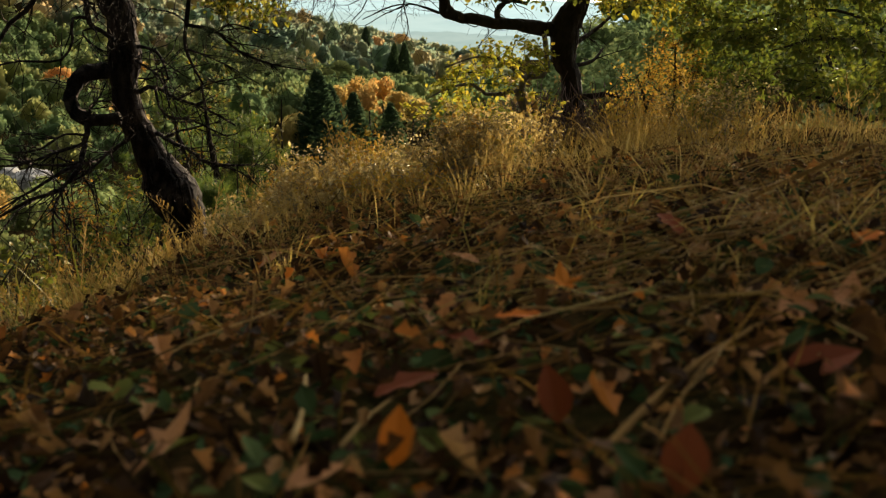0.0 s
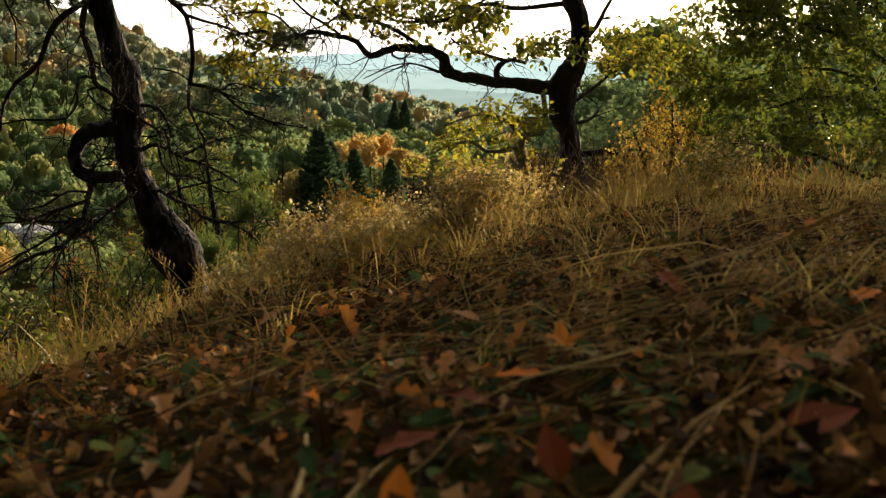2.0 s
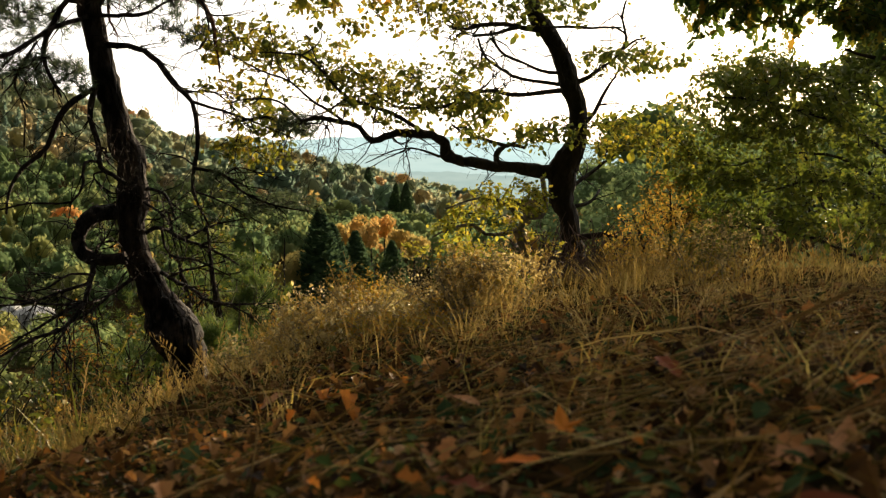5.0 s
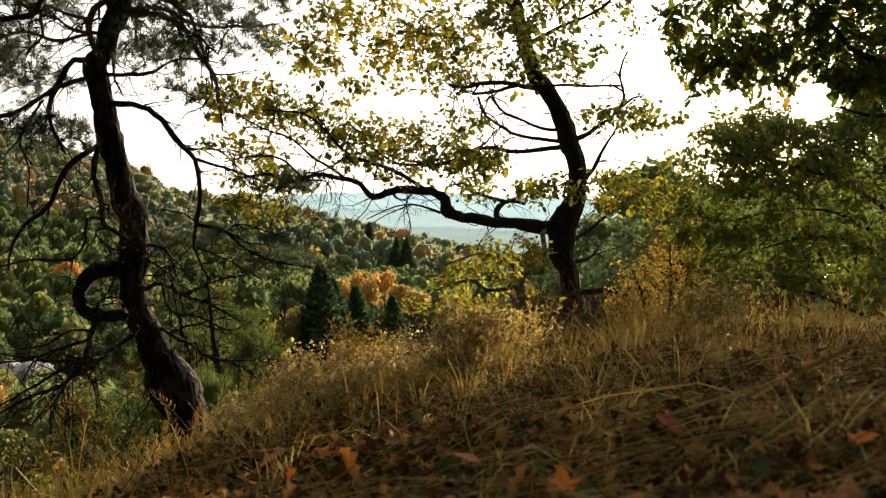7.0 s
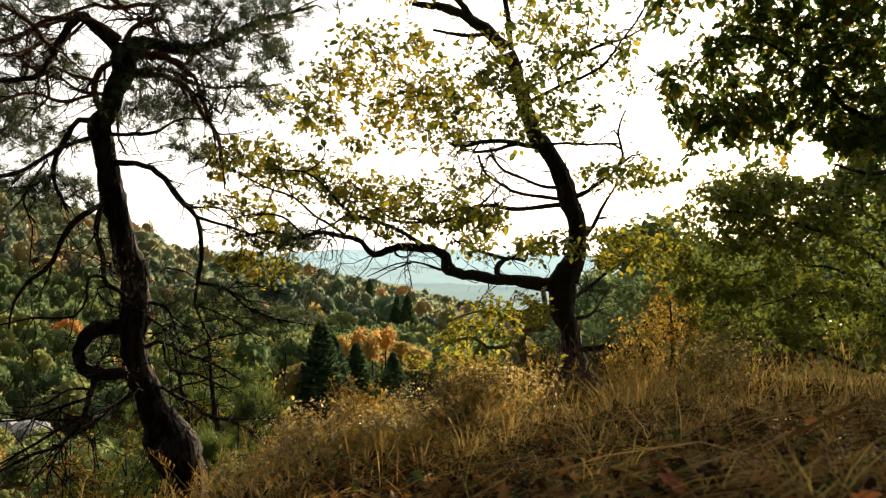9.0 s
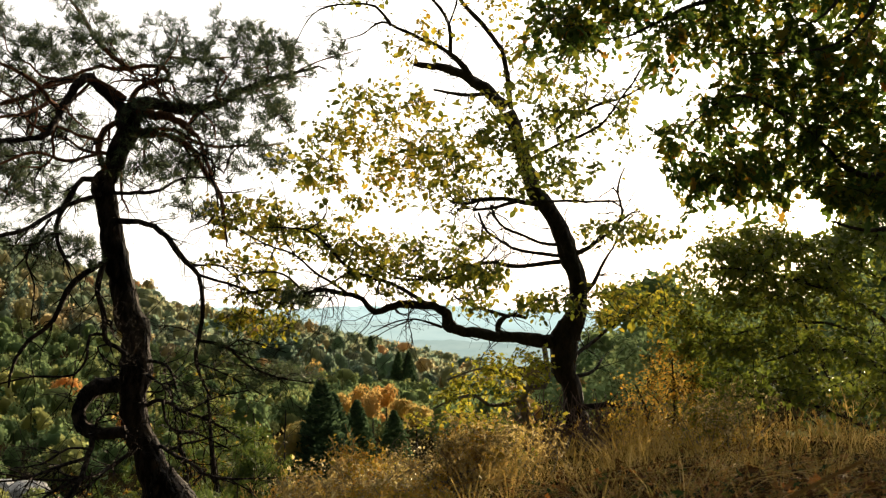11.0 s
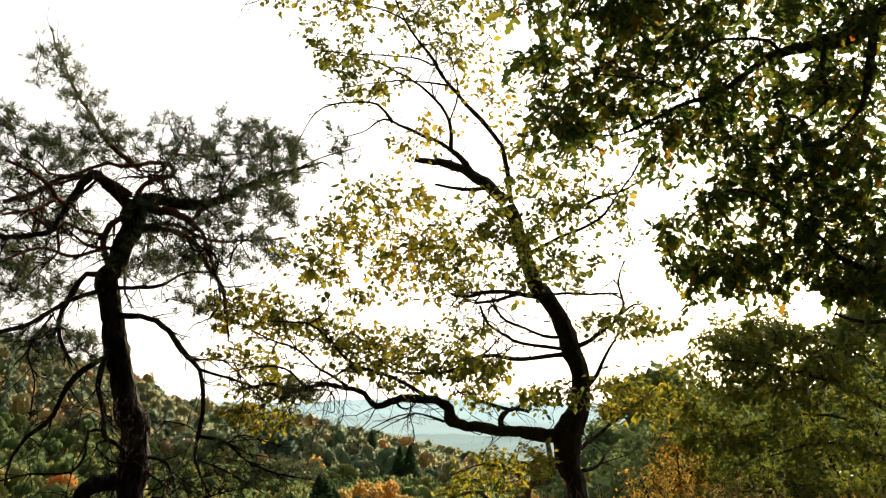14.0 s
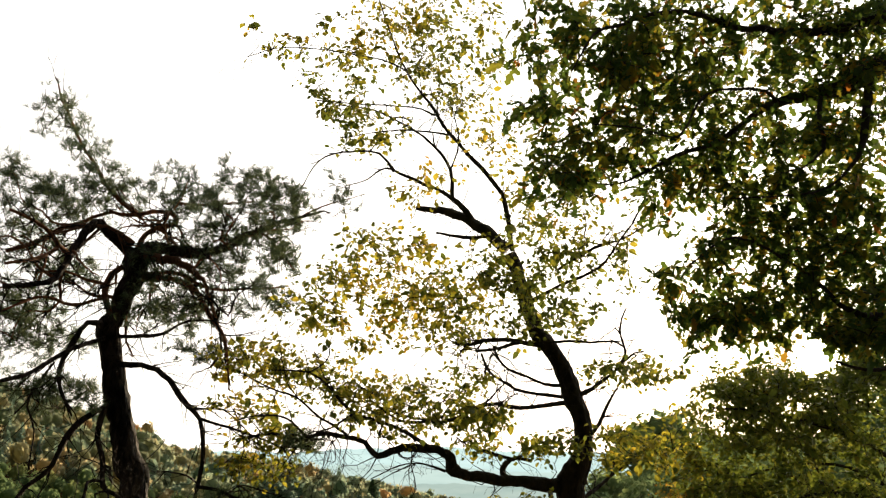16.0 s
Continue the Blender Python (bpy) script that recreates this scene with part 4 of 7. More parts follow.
branch(pine, "limb", (-1.645, 5.000, 1.229, 0.0328), (-1.499, 4.925, 1.199, 0.0264), (-1.333, 4.850, 1.137, 0.0202), (-1.237, 4.775, 1.032, 0.0114), (-1.149, 4.700, 0.853, 0.0084))
branch(pine, "limb", (-1.663, 5.000, 1.265, 0.0238), (-1.628, 5.029, 1.353, 0.0210), (-1.557, 5.057, 1.395, 0.0196), (-1.494, 5.086, 1.420, 0.0212), (-1.508, 5.114, 1.481, 0.0198), (-1.619, 5.143, 1.507, 0.0184), (-1.872, 5.171, 1.509, 0.0154), (-2.128, 5.200, 1.448, 0.0124))
branch(pine, "limb", (-1.658, 5.000, 1.118, 0.0268), (-1.405, 4.920, 1.070, 0.0220), (-1.274, 4.840, 0.987, 0.0202), (-1.169, 4.760, 0.833, 0.0170), (-1.089, 4.680, 0.704, 0.0112), (-1.050, 4.600, 0.487, 0.0055))
branch(pine, "limb", (-1.664, 5.000, 1.124, 0.0179), (-1.472, 5.050, 1.141, 0.0150), (-1.307, 5.100, 1.074, 0.0122), (-1.078, 5.150, 1.067, 0.0092), (-0.874, 5.200, 1.090, 0.0046))
branch(pine, "dead_branch", (-1.739, 5.000, 0.800, 0.0179), (-1.502, 4.900, 0.793, 0.0131), (-1.315, 4.800, 0.848, 0.0086), (-1.135, 4.700, 0.833, 0.0042))
branch(pine, "limb", (-1.707, 5.000, 1.183, 0.0209), (-1.757, 4.933, 1.120, 0.0206), (-1.776, 4.867, 1.022, 0.0203), (-1.716, 4.800, 0.897, 0.0200))
branch(pine, "limb", (-1.780, 4.900, 0.990, 0.0146), (-1.881, 4.733, 0.939, 0.0127), (-1.974, 4.567, 0.945, 0.0109), (-2.082, 4.400, 0.854, 0.0079))
branch(pine, "limb", (-1.770, 4.850, 1.056, 0.0145), (-1.837, 4.767, 1.061, 0.0114), (-1.915, 4.683, 1.093, 0.0084), (-2.015, 4.600, 1.072, 0.0055))
branch(pine, "leader", (-1.699, 5.150, 1.482, 0.0138), (-1.848, 5.180, 1.599, 0.0123), (-1.964, 5.210, 1.748, 0.0099), (-2.105, 5.240, 1.963, 0.0078), (-2.233, 5.270, 2.217, 0.0057), (-2.293, 5.300, 2.377, 0.0032))
branch(pine, "limb", (-1.592, 5.200, 1.581, 0.0124), (-1.375, 5.350, 1.604, 0.0096), (-1.144, 5.500, 1.657, 0.0066))
branch(pine, "limb", (-1.139, 5.200, 1.372, 0.0124), (-0.930, 5.267, 1.450, 0.0094), (-0.748, 5.333, 1.563, 0.0064), (-0.494, 5.400, 1.662, 0.0039))
branch(pine, "dead_branch", (-1.731, 4.650, -0.600, 0.0125), (-1.841, 4.550, -0.654, 0.0108), (-1.957, 4.450, -0.734, 0.0080), (-2.066, 4.350, -0.794, 0.0052))
branch(pine, "dead_branch", (-1.703, 4.650, -0.477, 0.0111), (-1.773, 4.550, -0.457, 0.0081), (-1.851, 4.450, -0.512, 0.0066), (-1.937, 4.350, -0.513, 0.0039))
branch(pine, "dead_branch", (-1.833, 4.650, -0.723, 0.0111), (-1.863, 4.550, -0.815, 0.0081), (-1.774, 4.450, -0.871, 0.0066), (-1.678, 4.350, -0.931, 0.0039))
branch(pine, "dead_branch", (-1.992, 4.650, -0.793, 0.0083), (-2.033, 4.500, -0.829, 0.0067), (-2.041, 4.350, -0.896, 0.0039))
branch(pine, "dead_branch", (-1.594, 4.650, -0.546, 0.0111), (-1.707, 4.550, -0.655, 0.0081), (-1.826, 4.450, -0.714, 0.0053), (-1.913, 4.350, -0.789, 0.0031))
branch(pine, "dead_branch", (-1.772, 4.650, -0.641, 0.0083), (-1.648, 4.500, -0.720, 0.0059), (-1.567, 4.350, -0.791, 0.0036))
branch(pine, "dead_branch", (-1.410, 4.800, -0.258, 0.0114), (-1.348, 4.700, -0.376, 0.0084), (-1.184, 4.600, -0.402, 0.0069), (-0.999, 4.500, -0.463, 0.0038))
branch(pine, "dead_branch", (-1.292, 4.800, -0.318, 0.0086), (-1.114, 4.650, -0.239, 0.0061), (-0.919, 4.500, -0.189, 0.0032))
branch(pine, "dead_branch", (-1.220, 4.800, 0.035, 0.0086), (-1.249, 4.650, 0.089, 0.0061), (-1.309, 4.500, 0.114, 0.0035))
branch(pine, "dead_branch", (-1.093, 4.800, -0.003, 0.0080), (-0.976, 4.650, 0.039, 0.0055), (-0.746, 4.500, -0.015, 0.0032))
branch(pine, "dead_branch", (-1.377, 4.800, -0.507, 0.0086), (-1.252, 4.650, -0.452, 0.0061), (-1.025, 4.500, -0.392, 0.0035))
branch(pine, "dead_branch", (-1.489, 4.800, -0.134, 0.0100), (-1.333, 4.650, -0.206, 0.0069), (-1.258, 4.500, -0.325, 0.0043))
branch(pine, "dead_branch", (-1.248, 4.800, -0.078, 0.0072), (-1.059, 4.650, -0.125, 0.0055), (-0.839, 4.500, -0.221, 0.0032))
branch(pine, "dead_branch", (-1.152, 4.800, -0.643, 0.0072), (-0.979, 4.650, -0.658, 0.0050), (-0.842, 4.500, -0.723, 0.0027))
gnarled(pine, "limb", 34, 401, 0.75, 1.6, 0.62, 0.016, 0.05)
gnarled(pine, "dead_branch", 10, 402, -0.7, 0.5, 0.45, 0.012, 0.12)
spray(pine, (-2.20, 5.20, 2.07), (0.17, 0.35, 0.19), 16)
spray(pine, (-2.03, 5.20, 1.88), (0.12, 0.35, 0.12), 8)
spray(pine, (-2.29, 5.10, 1.66), (0.21, 0.50, 0.09), 22)
spray(pine, (-1.85, 5.10, 1.62), (0.24, 0.50, 0.09), 26)
spray(pine, (-1.44, 5.10, 1.59), (0.21, 0.50, 0.09), 24)
spray(pine, (-1.09, 5.10, 1.64), (0.18, 0.50, 0.11), 24)
spray(pine, (-0.84, 5.10, 1.51), (0.15, 0.50, 0.12), 18)
spray(pine, (-0.59, 5.10, 1.58), (0.09, 0.50, 0.05), 5)
spray(pine, (-2.31, 5.10, 1.46), (0.18, 0.50, 0.12), 18)
spray(pine, (-2.06, 5.10, 1.52), (0.18, 0.50, 0.09), 16)
spray(pine, (-1.27, 5.10, 1.42), (0.24, 0.50, 0.12), 24)
spray(pine, (-0.96, 5.10, 1.41), (0.18, 0.50, 0.12), 16)
spray(pine, (-0.90, 5.10, 1.24), (0.12, 0.50, 0.09), 14)
spray(pine, (-1.14, 5.10, 1.19), (0.21, 0.50, 0.12), 22)
spray(pine, (-1.45, 5.10, 1.20), (0.21, 0.50, 0.11), 18)
spray(pine, (-0.98, 5.10, 1.00), (0.15, 0.50, 0.08), 12)
spray(pine, (-2.26, 5.10, 1.27), (0.18, 0.50, 0.12), 16)
spray(pine, (-2.04, 5.10, 1.17), (0.18, 0.50, 0.12), 18)
spray(pine, (-2.30, 5.10, 0.99), (0.18, 0.50, 0.12), 18)
spray(pine, (-1.65, 5.10, 0.92), (0.21, 0.50, 0.09), 14)
spray(pine, (-1.26, 5.10, 0.98), (0.21, 0.50, 0.12), 16)
spray(pine, (-2.10, 5.10, 0.80), (0.18, 0.50, 0.09), 14)
spray(pine, (-1.57, 5.10, 1.04), (0.15, 0.50, 0.12), 12)
spray(pine, (-2.31, 5.10, 0.75), (0.12, 0.50, 0.12), 10)
spray(pine, (-2.05, 4.80, 0.49), (0.17, 0.50, 0.11), 20)
spray(pine, (-1.82, 4.80, 0.49), (0.14, 0.50, 0.11), 14)
spray(pine, (-1.26, 4.80, 0.68), (0.11, 0.50, 0.07), 8)
spray(pine, (-1.31, 4.80, 0.84), (0.11, 0.50, 0.09), 8)
spray(pine, (-0.72, 4.80, 0.23), (0.11, 0.50, 0.07), 10)
spray(pine, (-0.70, 4.80, -0.14), (0.09, 0.50, 0.04), 5)
spray(pine, (-0.90, 4.80, -0.14), (0.14, 0.50, 0.06), 8)
spray(pine, (-1.09, 4.80, -0.02), (0.14, 0.50, 0.04), 6)
spray(pine, (-2.13, 4.80, 0.89), (0.14, 0.50, 0.17), 14)
pine_tips = grow_twigs(pine, M_PINE_BARK, 0.007, 1.2, 0.0, 0.06, 5, 0.0028)
needles(pine, pine_tips, 3, 0.041, M_NEEDLE, 6)
side_twigs(pine, 2.8, 0.34, 8)
side_twigs(pine, 1.3, 0.42, 28, -9.0, 0.05)

# the small leaning tree with yellowing leaves
beech = tree_base("leaning_tree", 0.69, 5.3, "small crooked tree with black trunk and yellow-green autumn leaves", "tree", M_BEECH_BARK)
branch(beech, "trunk", (0.707, 5.300, -0.584, 0.0779), (0.703, 5.300, -0.444, 0.0639), (0.696, 5.300, -0.350, 0.0530), (0.678, 5.300, -0.225, 0.0530), (0.647, 5.300, -0.116, 0.0655), (0.637, 5.300, -0.007, 0.0764), (0.679, 5.300, 0.077, 0.0655), (0.729, 5.300, 0.170, 0.0530), (0.741, 5.300, 0.258, 0.0483), (0.718, 5.300, 0.367, 0.0468), (0.678, 5.300, 0.470, 0.0530), (0.656, 5.300, 0.576, 0.0468), (0.599, 5.300, 0.685, 0.0452), (0.517, 5.300, 0.804, 0.0436), (0.465, 5.300, 0.929, 0.0405), (0.426, 5.300, 1.054, 0.0390), (0.389, 5.300, 1.179, 0.0358), (0.354, 5.300, 1.272, 0.0405))
branch(beech, "limb", (0.342, 5.300, 1.301, 0.0411), (0.253, 5.340, 1.390, 0.0382), (0.175, 5.380, 1.468, 0.0321), (0.084, 5.420, 1.533, 0.0291), (-0.015, 5.460, 1.571, 0.0260), (-0.176, 5.500, 1.605, 0.0164))
branch(beech, "limb", (0.159, 5.400, 1.489, 0.0290), (0.094, 5.371, 1.568, 0.0256), (0.003, 5.343, 1.640, 0.0191), (-0.094, 5.314, 1.684, 0.0158), (-0.223, 5.286, 1.739, 0.0142), (-0.345, 5.257, 1.779, 0.0094), (-0.446, 5.229, 1.705, 0.0062), (-0.571, 5.200, 1.659, 0.0037))
branch(beech, "twig", (-0.293, 5.250, 1.753, 0.0094), (-0.374, 5.213, 1.854, 0.0078), (-0.538, 5.175, 1.857, 0.0062), (-0.709, 5.137, 1.792, 0.0046), (-0.811, 5.100, 1.602, 0.0030))
branch(beech, "dead_branch", (0.256, 5.400, 1.404, 0.0161), (0.100, 5.500, 1.421, 0.0147), (-0.061, 5.600, 1.474, 0.0100))
branch(beech, "limb", (0.374, 5.300, 1.291, 0.0221), (0.355, 5.267, 1.481, 0.0188), (0.324, 5.233, 1.605, 0.0187), (0.229, 5.200, 1.720, 0.0170), (0.040, 5.167, 1.940, 0.0139), (-0.086, 5.133, 2.126, 0.0116), (-0.212, 5.100, 2.306, 0.0091), (-0.300, 5.067, 2.513, 0.0066), (-0.362, 5.033, 2.713, 0.0045), (-0.415, 5.000, 2.907, 0.0030))
branch(beech, "twig", (0.036, 5.350, 1.617, 0.0128), (0.028, 5.280, 1.767, 0.0101), (-0.083, 5.210, 1.916, 0.0078), (-0.209, 5.140, 1.985, 0.0061), (-0.396, 5.070, 2.060, 0.0048), (-0.585, 5.000, 2.070, 0.0030))
branch(beech, "twig", (0.028, 5.200, 1.743, 0.0068), (0.077, 5.100, 1.884, 0.0049), (0.041, 5.000, 2.048, 0.0036))
branch(beech, "twig", (0.040, 5.100, 1.918, 0.0067), (-0.147, 5.000, 1.913, 0.0048), (-0.297, 4.900, 1.881, 0.0035), (-0.559, 4.800, 1.810, 0.0026))
branch(beech, "twig", (-0.054, 5.100, 2.036, 0.0061), (-0.179, 5.033, 2.063, 0.0048), (-0.425, 4.967, 2.059, 0.0036), (-0.696, 4.900, 2.061, 0.0026))
branch(beech, "twig", (-0.194, 5.050, 2.271, 0.0060), (-0.302, 4.987, 2.308, 0.0045), (-0.579, 4.925, 2.352, 0.0032), (-0.880, 4.862, 2.352, 0.0026), (-1.051, 4.800, 2.279, 0.0023))
branch(beech, "limb", (0.632, 5.300, -0.013, 0.0474), (0.535, 5.263, 0.004, 0.0408), (0.393, 5.225, 0.019, 0.0343), (0.222, 5.188, 0.033, 0.0309), (0.084, 5.150, 0.059, 0.0307), (0.009, 5.112, 0.096, 0.0366), (0.009, 5.075, 0.151, 0.0302), (-0.065, 5.037, 0.193, 0.0240), (-0.197, 5.000, 0.202, 0.0223), (-0.298, 4.963, 0.191, 0.0207), (-0.362, 4.925, 0.174, 0.0176), (-0.422, 4.888, 0.235, 0.0146), (-0.533, 4.850, 0.272, 0.0130), (-0.642, 4.812, 0.269, 0.0115), (-0.749, 4.775, 0.244, 0.0100), (-0.854, 4.737, 0.283, 0.0085), (-0.999, 4.700, 0.264, 0.0056))
branch(beech, "limb", (-0.079, 5.000, 0.196, 0.0164), (-0.165, 4.929, 0.251, 0.0147), (-0.276, 4.857, 0.314, 0.0130), (-0.413, 4.786, 0.352, 0.0114), (-0.503, 4.714, 0.408, 0.0098), (-0.577, 4.643, 0.501, 0.0083), (-0.661, 4.571, 0.564, 0.0068), (-0.809, 4.500, 0.572, 0.0040))
branch(beech, "limb", (-0.494, 4.750, 0.270, 0.0113), (-0.607, 4.662, 0.344, 0.0097), (-0.716, 4.575, 0.443, 0.0082), (-0.834, 4.488, 0.487, 0.0067), (-0.972, 4.400, 0.564, 0.0039))
branch(beech, "twig", (-0.682, 4.700, 0.257, 0.0070), (-0.769, 4.567, 0.349, 0.0054), (-0.876, 4.433, 0.358, 0.0040), (-0.976, 4.300, 0.329, 0.0026))
branch(beech, "dead_branch", (-0.021, 5.000, 0.087, 0.0119), (-0.131, 4.933, 0.124, 0.0073), (-0.249, 4.867, 0.119, 0.0058), (-0.387, 4.800, 0.059, 0.0034))
branch(beech, "dead_branch", (-0.197, 5.000, 0.123, 0.0054), (-0.280, 4.900, 0.085, 0.0038), (-0.373, 4.800, 0.031, 0.0023))
branch(beech, "dead_branch", (0.314, 5.200, 0.026, 0.0248), (0.285, 5.225, 0.074, 0.0218), (0.299, 5.250, 0.120, 0.0219), (0.366, 5.275, 0.150, 0.0157), (0.445, 5.300, 0.128, 0.0126))
branch(beech, "twig", (0.345, 5.200, 0.136, 0.0108), (0.190, 5.133, 0.177, 0.0092), (0.098, 5.067, 0.213, 0.0060), (0.038, 5.000, 0.257, 0.0036))
branch(beech, "limb", (0.631, 5.280, 0.435, 0.0202), (0.504, 5.249, 0.425, 0.0170), (0.363, 5.218, 0.412, 0.0153), (0.254, 5.187, 0.432, 0.0153), (0.162, 5.156, 0.422, 0.0136), (0.094, 5.124, 0.379, 0.0136), (-0.050, 5.093, 0.342, 0.0120), (-0.229, 5.062, 0.342, 0.0089), (-0.375, 5.031, 0.422, 0.0059), (-0.460, 5.000, 0.524, 0.0044))
branch(beech, "dead_branch", (0.625, 5.280, 0.469, 0.0155), (0.488, 5.244, 0.486, 0.0123), (0.363, 5.208, 0.518, 0.0107), (0.260, 5.172, 0.568, 0.0106), (0.207, 5.136, 0.620, 0.0106), (0.179, 5.100, 0.695, 0.0090))
branch(beech, "dead_branch", (0.616, 5.280, 0.531, 0.0155), (0.520, 5.244, 0.539, 0.0123), (0.424, 5.208, 0.583, 0.0107), (0.321, 5.172, 0.617, 0.0106), (0.271, 5.136, 0.665, 0.0106), (0.245, 5.100, 0.731, 0.0090))
branch(beech, "limb", (0.533, 5.280, 0.749, 0.0186), (0.430, 5.264, 0.769, 0.0186), (0.320, 5.248, 0.777, 0.0154), (0.196, 5.232, 0.776, 0.0154), (0.104, 5.216, 0.756, 0.0123), (0.042, 5.200, 0.761, 0.0076))
branch(beech, "dead_branch", (0.398, 5.250, 0.771, 0.0154), (0.270, 5.175, 0.727, 0.0137), (0.155, 5.100, 0.708, 0.0120))
branch(beech, "limb", (0.555, 5.280, 0.771, 0.0124), (0.661, 5.260, 0.771, 0.0108), (0.782, 5.240, 0.759, 0.0092), (0.902, 5.220, 0.765, 0.0092), (0.953, 5.200, 0.732, 0.0092))
branch(beech, "twig", (0.953, 5.200, 0.648, 0.0080), (1.010, 5.170, 0.690, 0.0055), (1.060, 5.140, 0.700, 0.0025))
branch(beech, "limb", (0.700, 5.280, 0.469, 0.0171), (0.784, 5.264, 0.511, 0.0155), (0.850, 5.248, 0.550, 0.0123), (0.918, 5.231, 0.610, 0.0108), (0.962, 5.215, 0.676, 0.0107), (0.953, 5.199, 0.738, 0.0092), (0.938, 5.183, 0.804, 0.0085), (0.947, 5.166, 0.878, 0.0067), (0.975, 5.150, 0.936, 0.0045))
branch(beech, "limb", (0.758, 5.300, 0.258, 0.0190), (0.831, 5.367, 0.321, 0.0144), (0.922, 5.433, 0.476, 0.0097), (0.982, 5.500, 0.550, 0.0049))
branch(beech, "limb", (0.479, 5.280, 1.004, 0.0217), (0.568, 5.245, 1.053, 0.0154), (0.672, 5.210, 1.099, 0.0138), (0.789, 5.175, 1.144, 0.0122), (0.875, 5.140, 1.192, 0.0106), (0.944, 5.105, 1.298, 0.0090), (1.012, 5.070, 1.386, 0.0074), (1.065, 5.035, 1.481, 0.0053), (1.102, 5.000, 1.574, 0.0029))
branch(beech, "twig", (0.619, 5.280, 1.174, 0.0093), (0.720, 5.223, 1.230, 0.0107), (0.834, 5.165, 1.282, 0.0091), (0.944, 5.107, 1.305, 0.0075), (1.082, 5.050, 1.366, 0.0053))
branch(beech, "limb", (0.700, 5.300, -0.085, 0.0190), (0.803, 5.400, -0.034, 0.0161), (0.948, 5.500, 0.065, 0.0098), (1.163, 5.600, 0.193, 0.0067))
branch(beech, "dead_branch", (0.709, 5.300, -0.194, 0.0158), (0.827, 5.400, -0.174, 0.0129), (0.889, 5.500, -0.113, 0.0098))
branch(beech, "dead_branch", (0.732, 5.250, -0.360, 0.0250), (0.873, 5.167, -0.334, 0.0185), (0.963, 5.083, -0.356, 0.0121), (1.079, 5.000, -0.353, 0.0060))
gnarled(beech, "twig", 30, 403, 0.1, 1.4, 0.5, 0.0055, 0.0)
gnarled(beech, "twig", 10, 404, 1.4, 2.6, 0.4, 0.004, -0.05)
gnarled(beech, "twig", 30, 405, 0.15, 0.8, 0.5, 0.0042, 0.03)
spray(beech, (-0.28, 5.00, 1.11), (0.30, 0.45, 0.18), 44)
spray(beech, (0.04, 5.00, 0.92), (0.36, 0.45, 0.18), 50)
spray(beech, (-0.72, 5.00, 0.91), (0.18, 0.45, 0.15), 22)
spray(beech, (-0.99, 5.00, 0.66), (0.21, 0.45, 0.12), 30)
spray(beech, (-0.67, 5.00, 0.57), (0.21, 0.45, 0.13), 26)
spray(beech, (-0.43, 5.00, 0.48), (0.18, 0.45, 0.12), 18)
spray(beech, (0.11, 5.00, 0.34), (0.19, 0.45, 0.10), 26)
spray(beech, (-0.08, 5.00, 0.51), (0.24, 0.45, 0.12), 22)
spray(beech, (-0.95, 5.00, 0.34), (0.18, 0.45, 0.13), 24)
spray(beech, (-0.93, 5.00, 0.13), (0.16, 0.45, 0.09), 18)
spray(beech, (-1.19, 5.00, 0.64), (0.12, 0.45, 0.12), 8)
spray(beech, (0.41, 5.00, 0.99), (0.12, 0.45, 0.27), 26)
spray(beech, (0.63, 5.00, 0.90), (0.13, 0.45, 0.13), 20)
spray(beech, (0.25, 5.00, 1.24), (0.16, 0.45, 0.16), 16)
spray(beech, (0.95, 5.00, 0.57), (0.21, 0.45, 0.07), 16)
spray(beech, (0.98, 5.00, 0.22), (0.24, 0.45, 0.10), 17)
spray(beech, (1.17, 5.00, 0.09), (0.13, 0.45, 0.07), 8)
spray(beech, (0.51, 5.00, 0.21), (0.16, 0.45, 0.07), 16)
spray(beech, (0.19, 5.00, 0.21), (0.12, 0.45, 0.07), 10)
spray(beech, (-0.20, 5.00, 0.27), (0.15, 0.45, 0.07), 10)
spray(beech, (-0.55, 5.00, 1.14), (0.18, 0.45, 0.15), 12)
spray(beech, (0.66, 5.00, 1.31), (0.18, 0.45, 0.18), 16)
spray(beech, (0.81, 5.00, 1.02), (0.18, 0.45, 0.12), 8)
spray(beech, (-0.46, 5.00, 2.37), (0.24, 0.40, 0.09), 22)
spray(beech, (-0.90, 5.00, 2.39), (0.15, 0.40, 0.04), 8)
spray(beech, (-0.58, 5.00, 2.10), (0.18, 0.40, 0.04), 16)
spray(beech, (-0.43, 5.00, 1.92), (0.21, 0.40, 0.07), 18)
spray(beech, (-0.08, 5.00, 2.45), (0.16, 0.40, 0.18), 22)
spray(beech, (0.04, 5.00, 2.15), (0.15, 0.40, 0.21), 18)
spray(beech, (-0.30, 5.00, 2.66), (0.21, 0.40, 0.15), 18)
spray(beech, (0.02, 5.00, 2.79), (0.24, 0.40, 0.12), 18)
spray(beech, (0.19, 5.00, 1.88), (0.12, 0.40, 0.12), 6)
spray(beech, (0.51, 5.00, 1.18), (0.18, 0.40, 0.18), 18)
spray(beech, (0.88, 5.00, 1.30), (0.15, 0.40, 0.18), 10)
spray(beech, (0.40, 5.00, 1.53), (0.12, 0.40, 0.15), 10)
spray(beech, (0.30, 5.00, 2.38), (0.12, 0.40, 0.18), 12)
spray(beech, (-0.15, 5.00, 1.55), (0.15, 0.40, 0.07), 8)
spray(beech, (-0.27, 5.00, 1.25), (0.18, 0.40, 0.07), 12)
spray(beech, (-0.51, 5.10, 1.07), (0.22, 0.40, 0.05), 16)
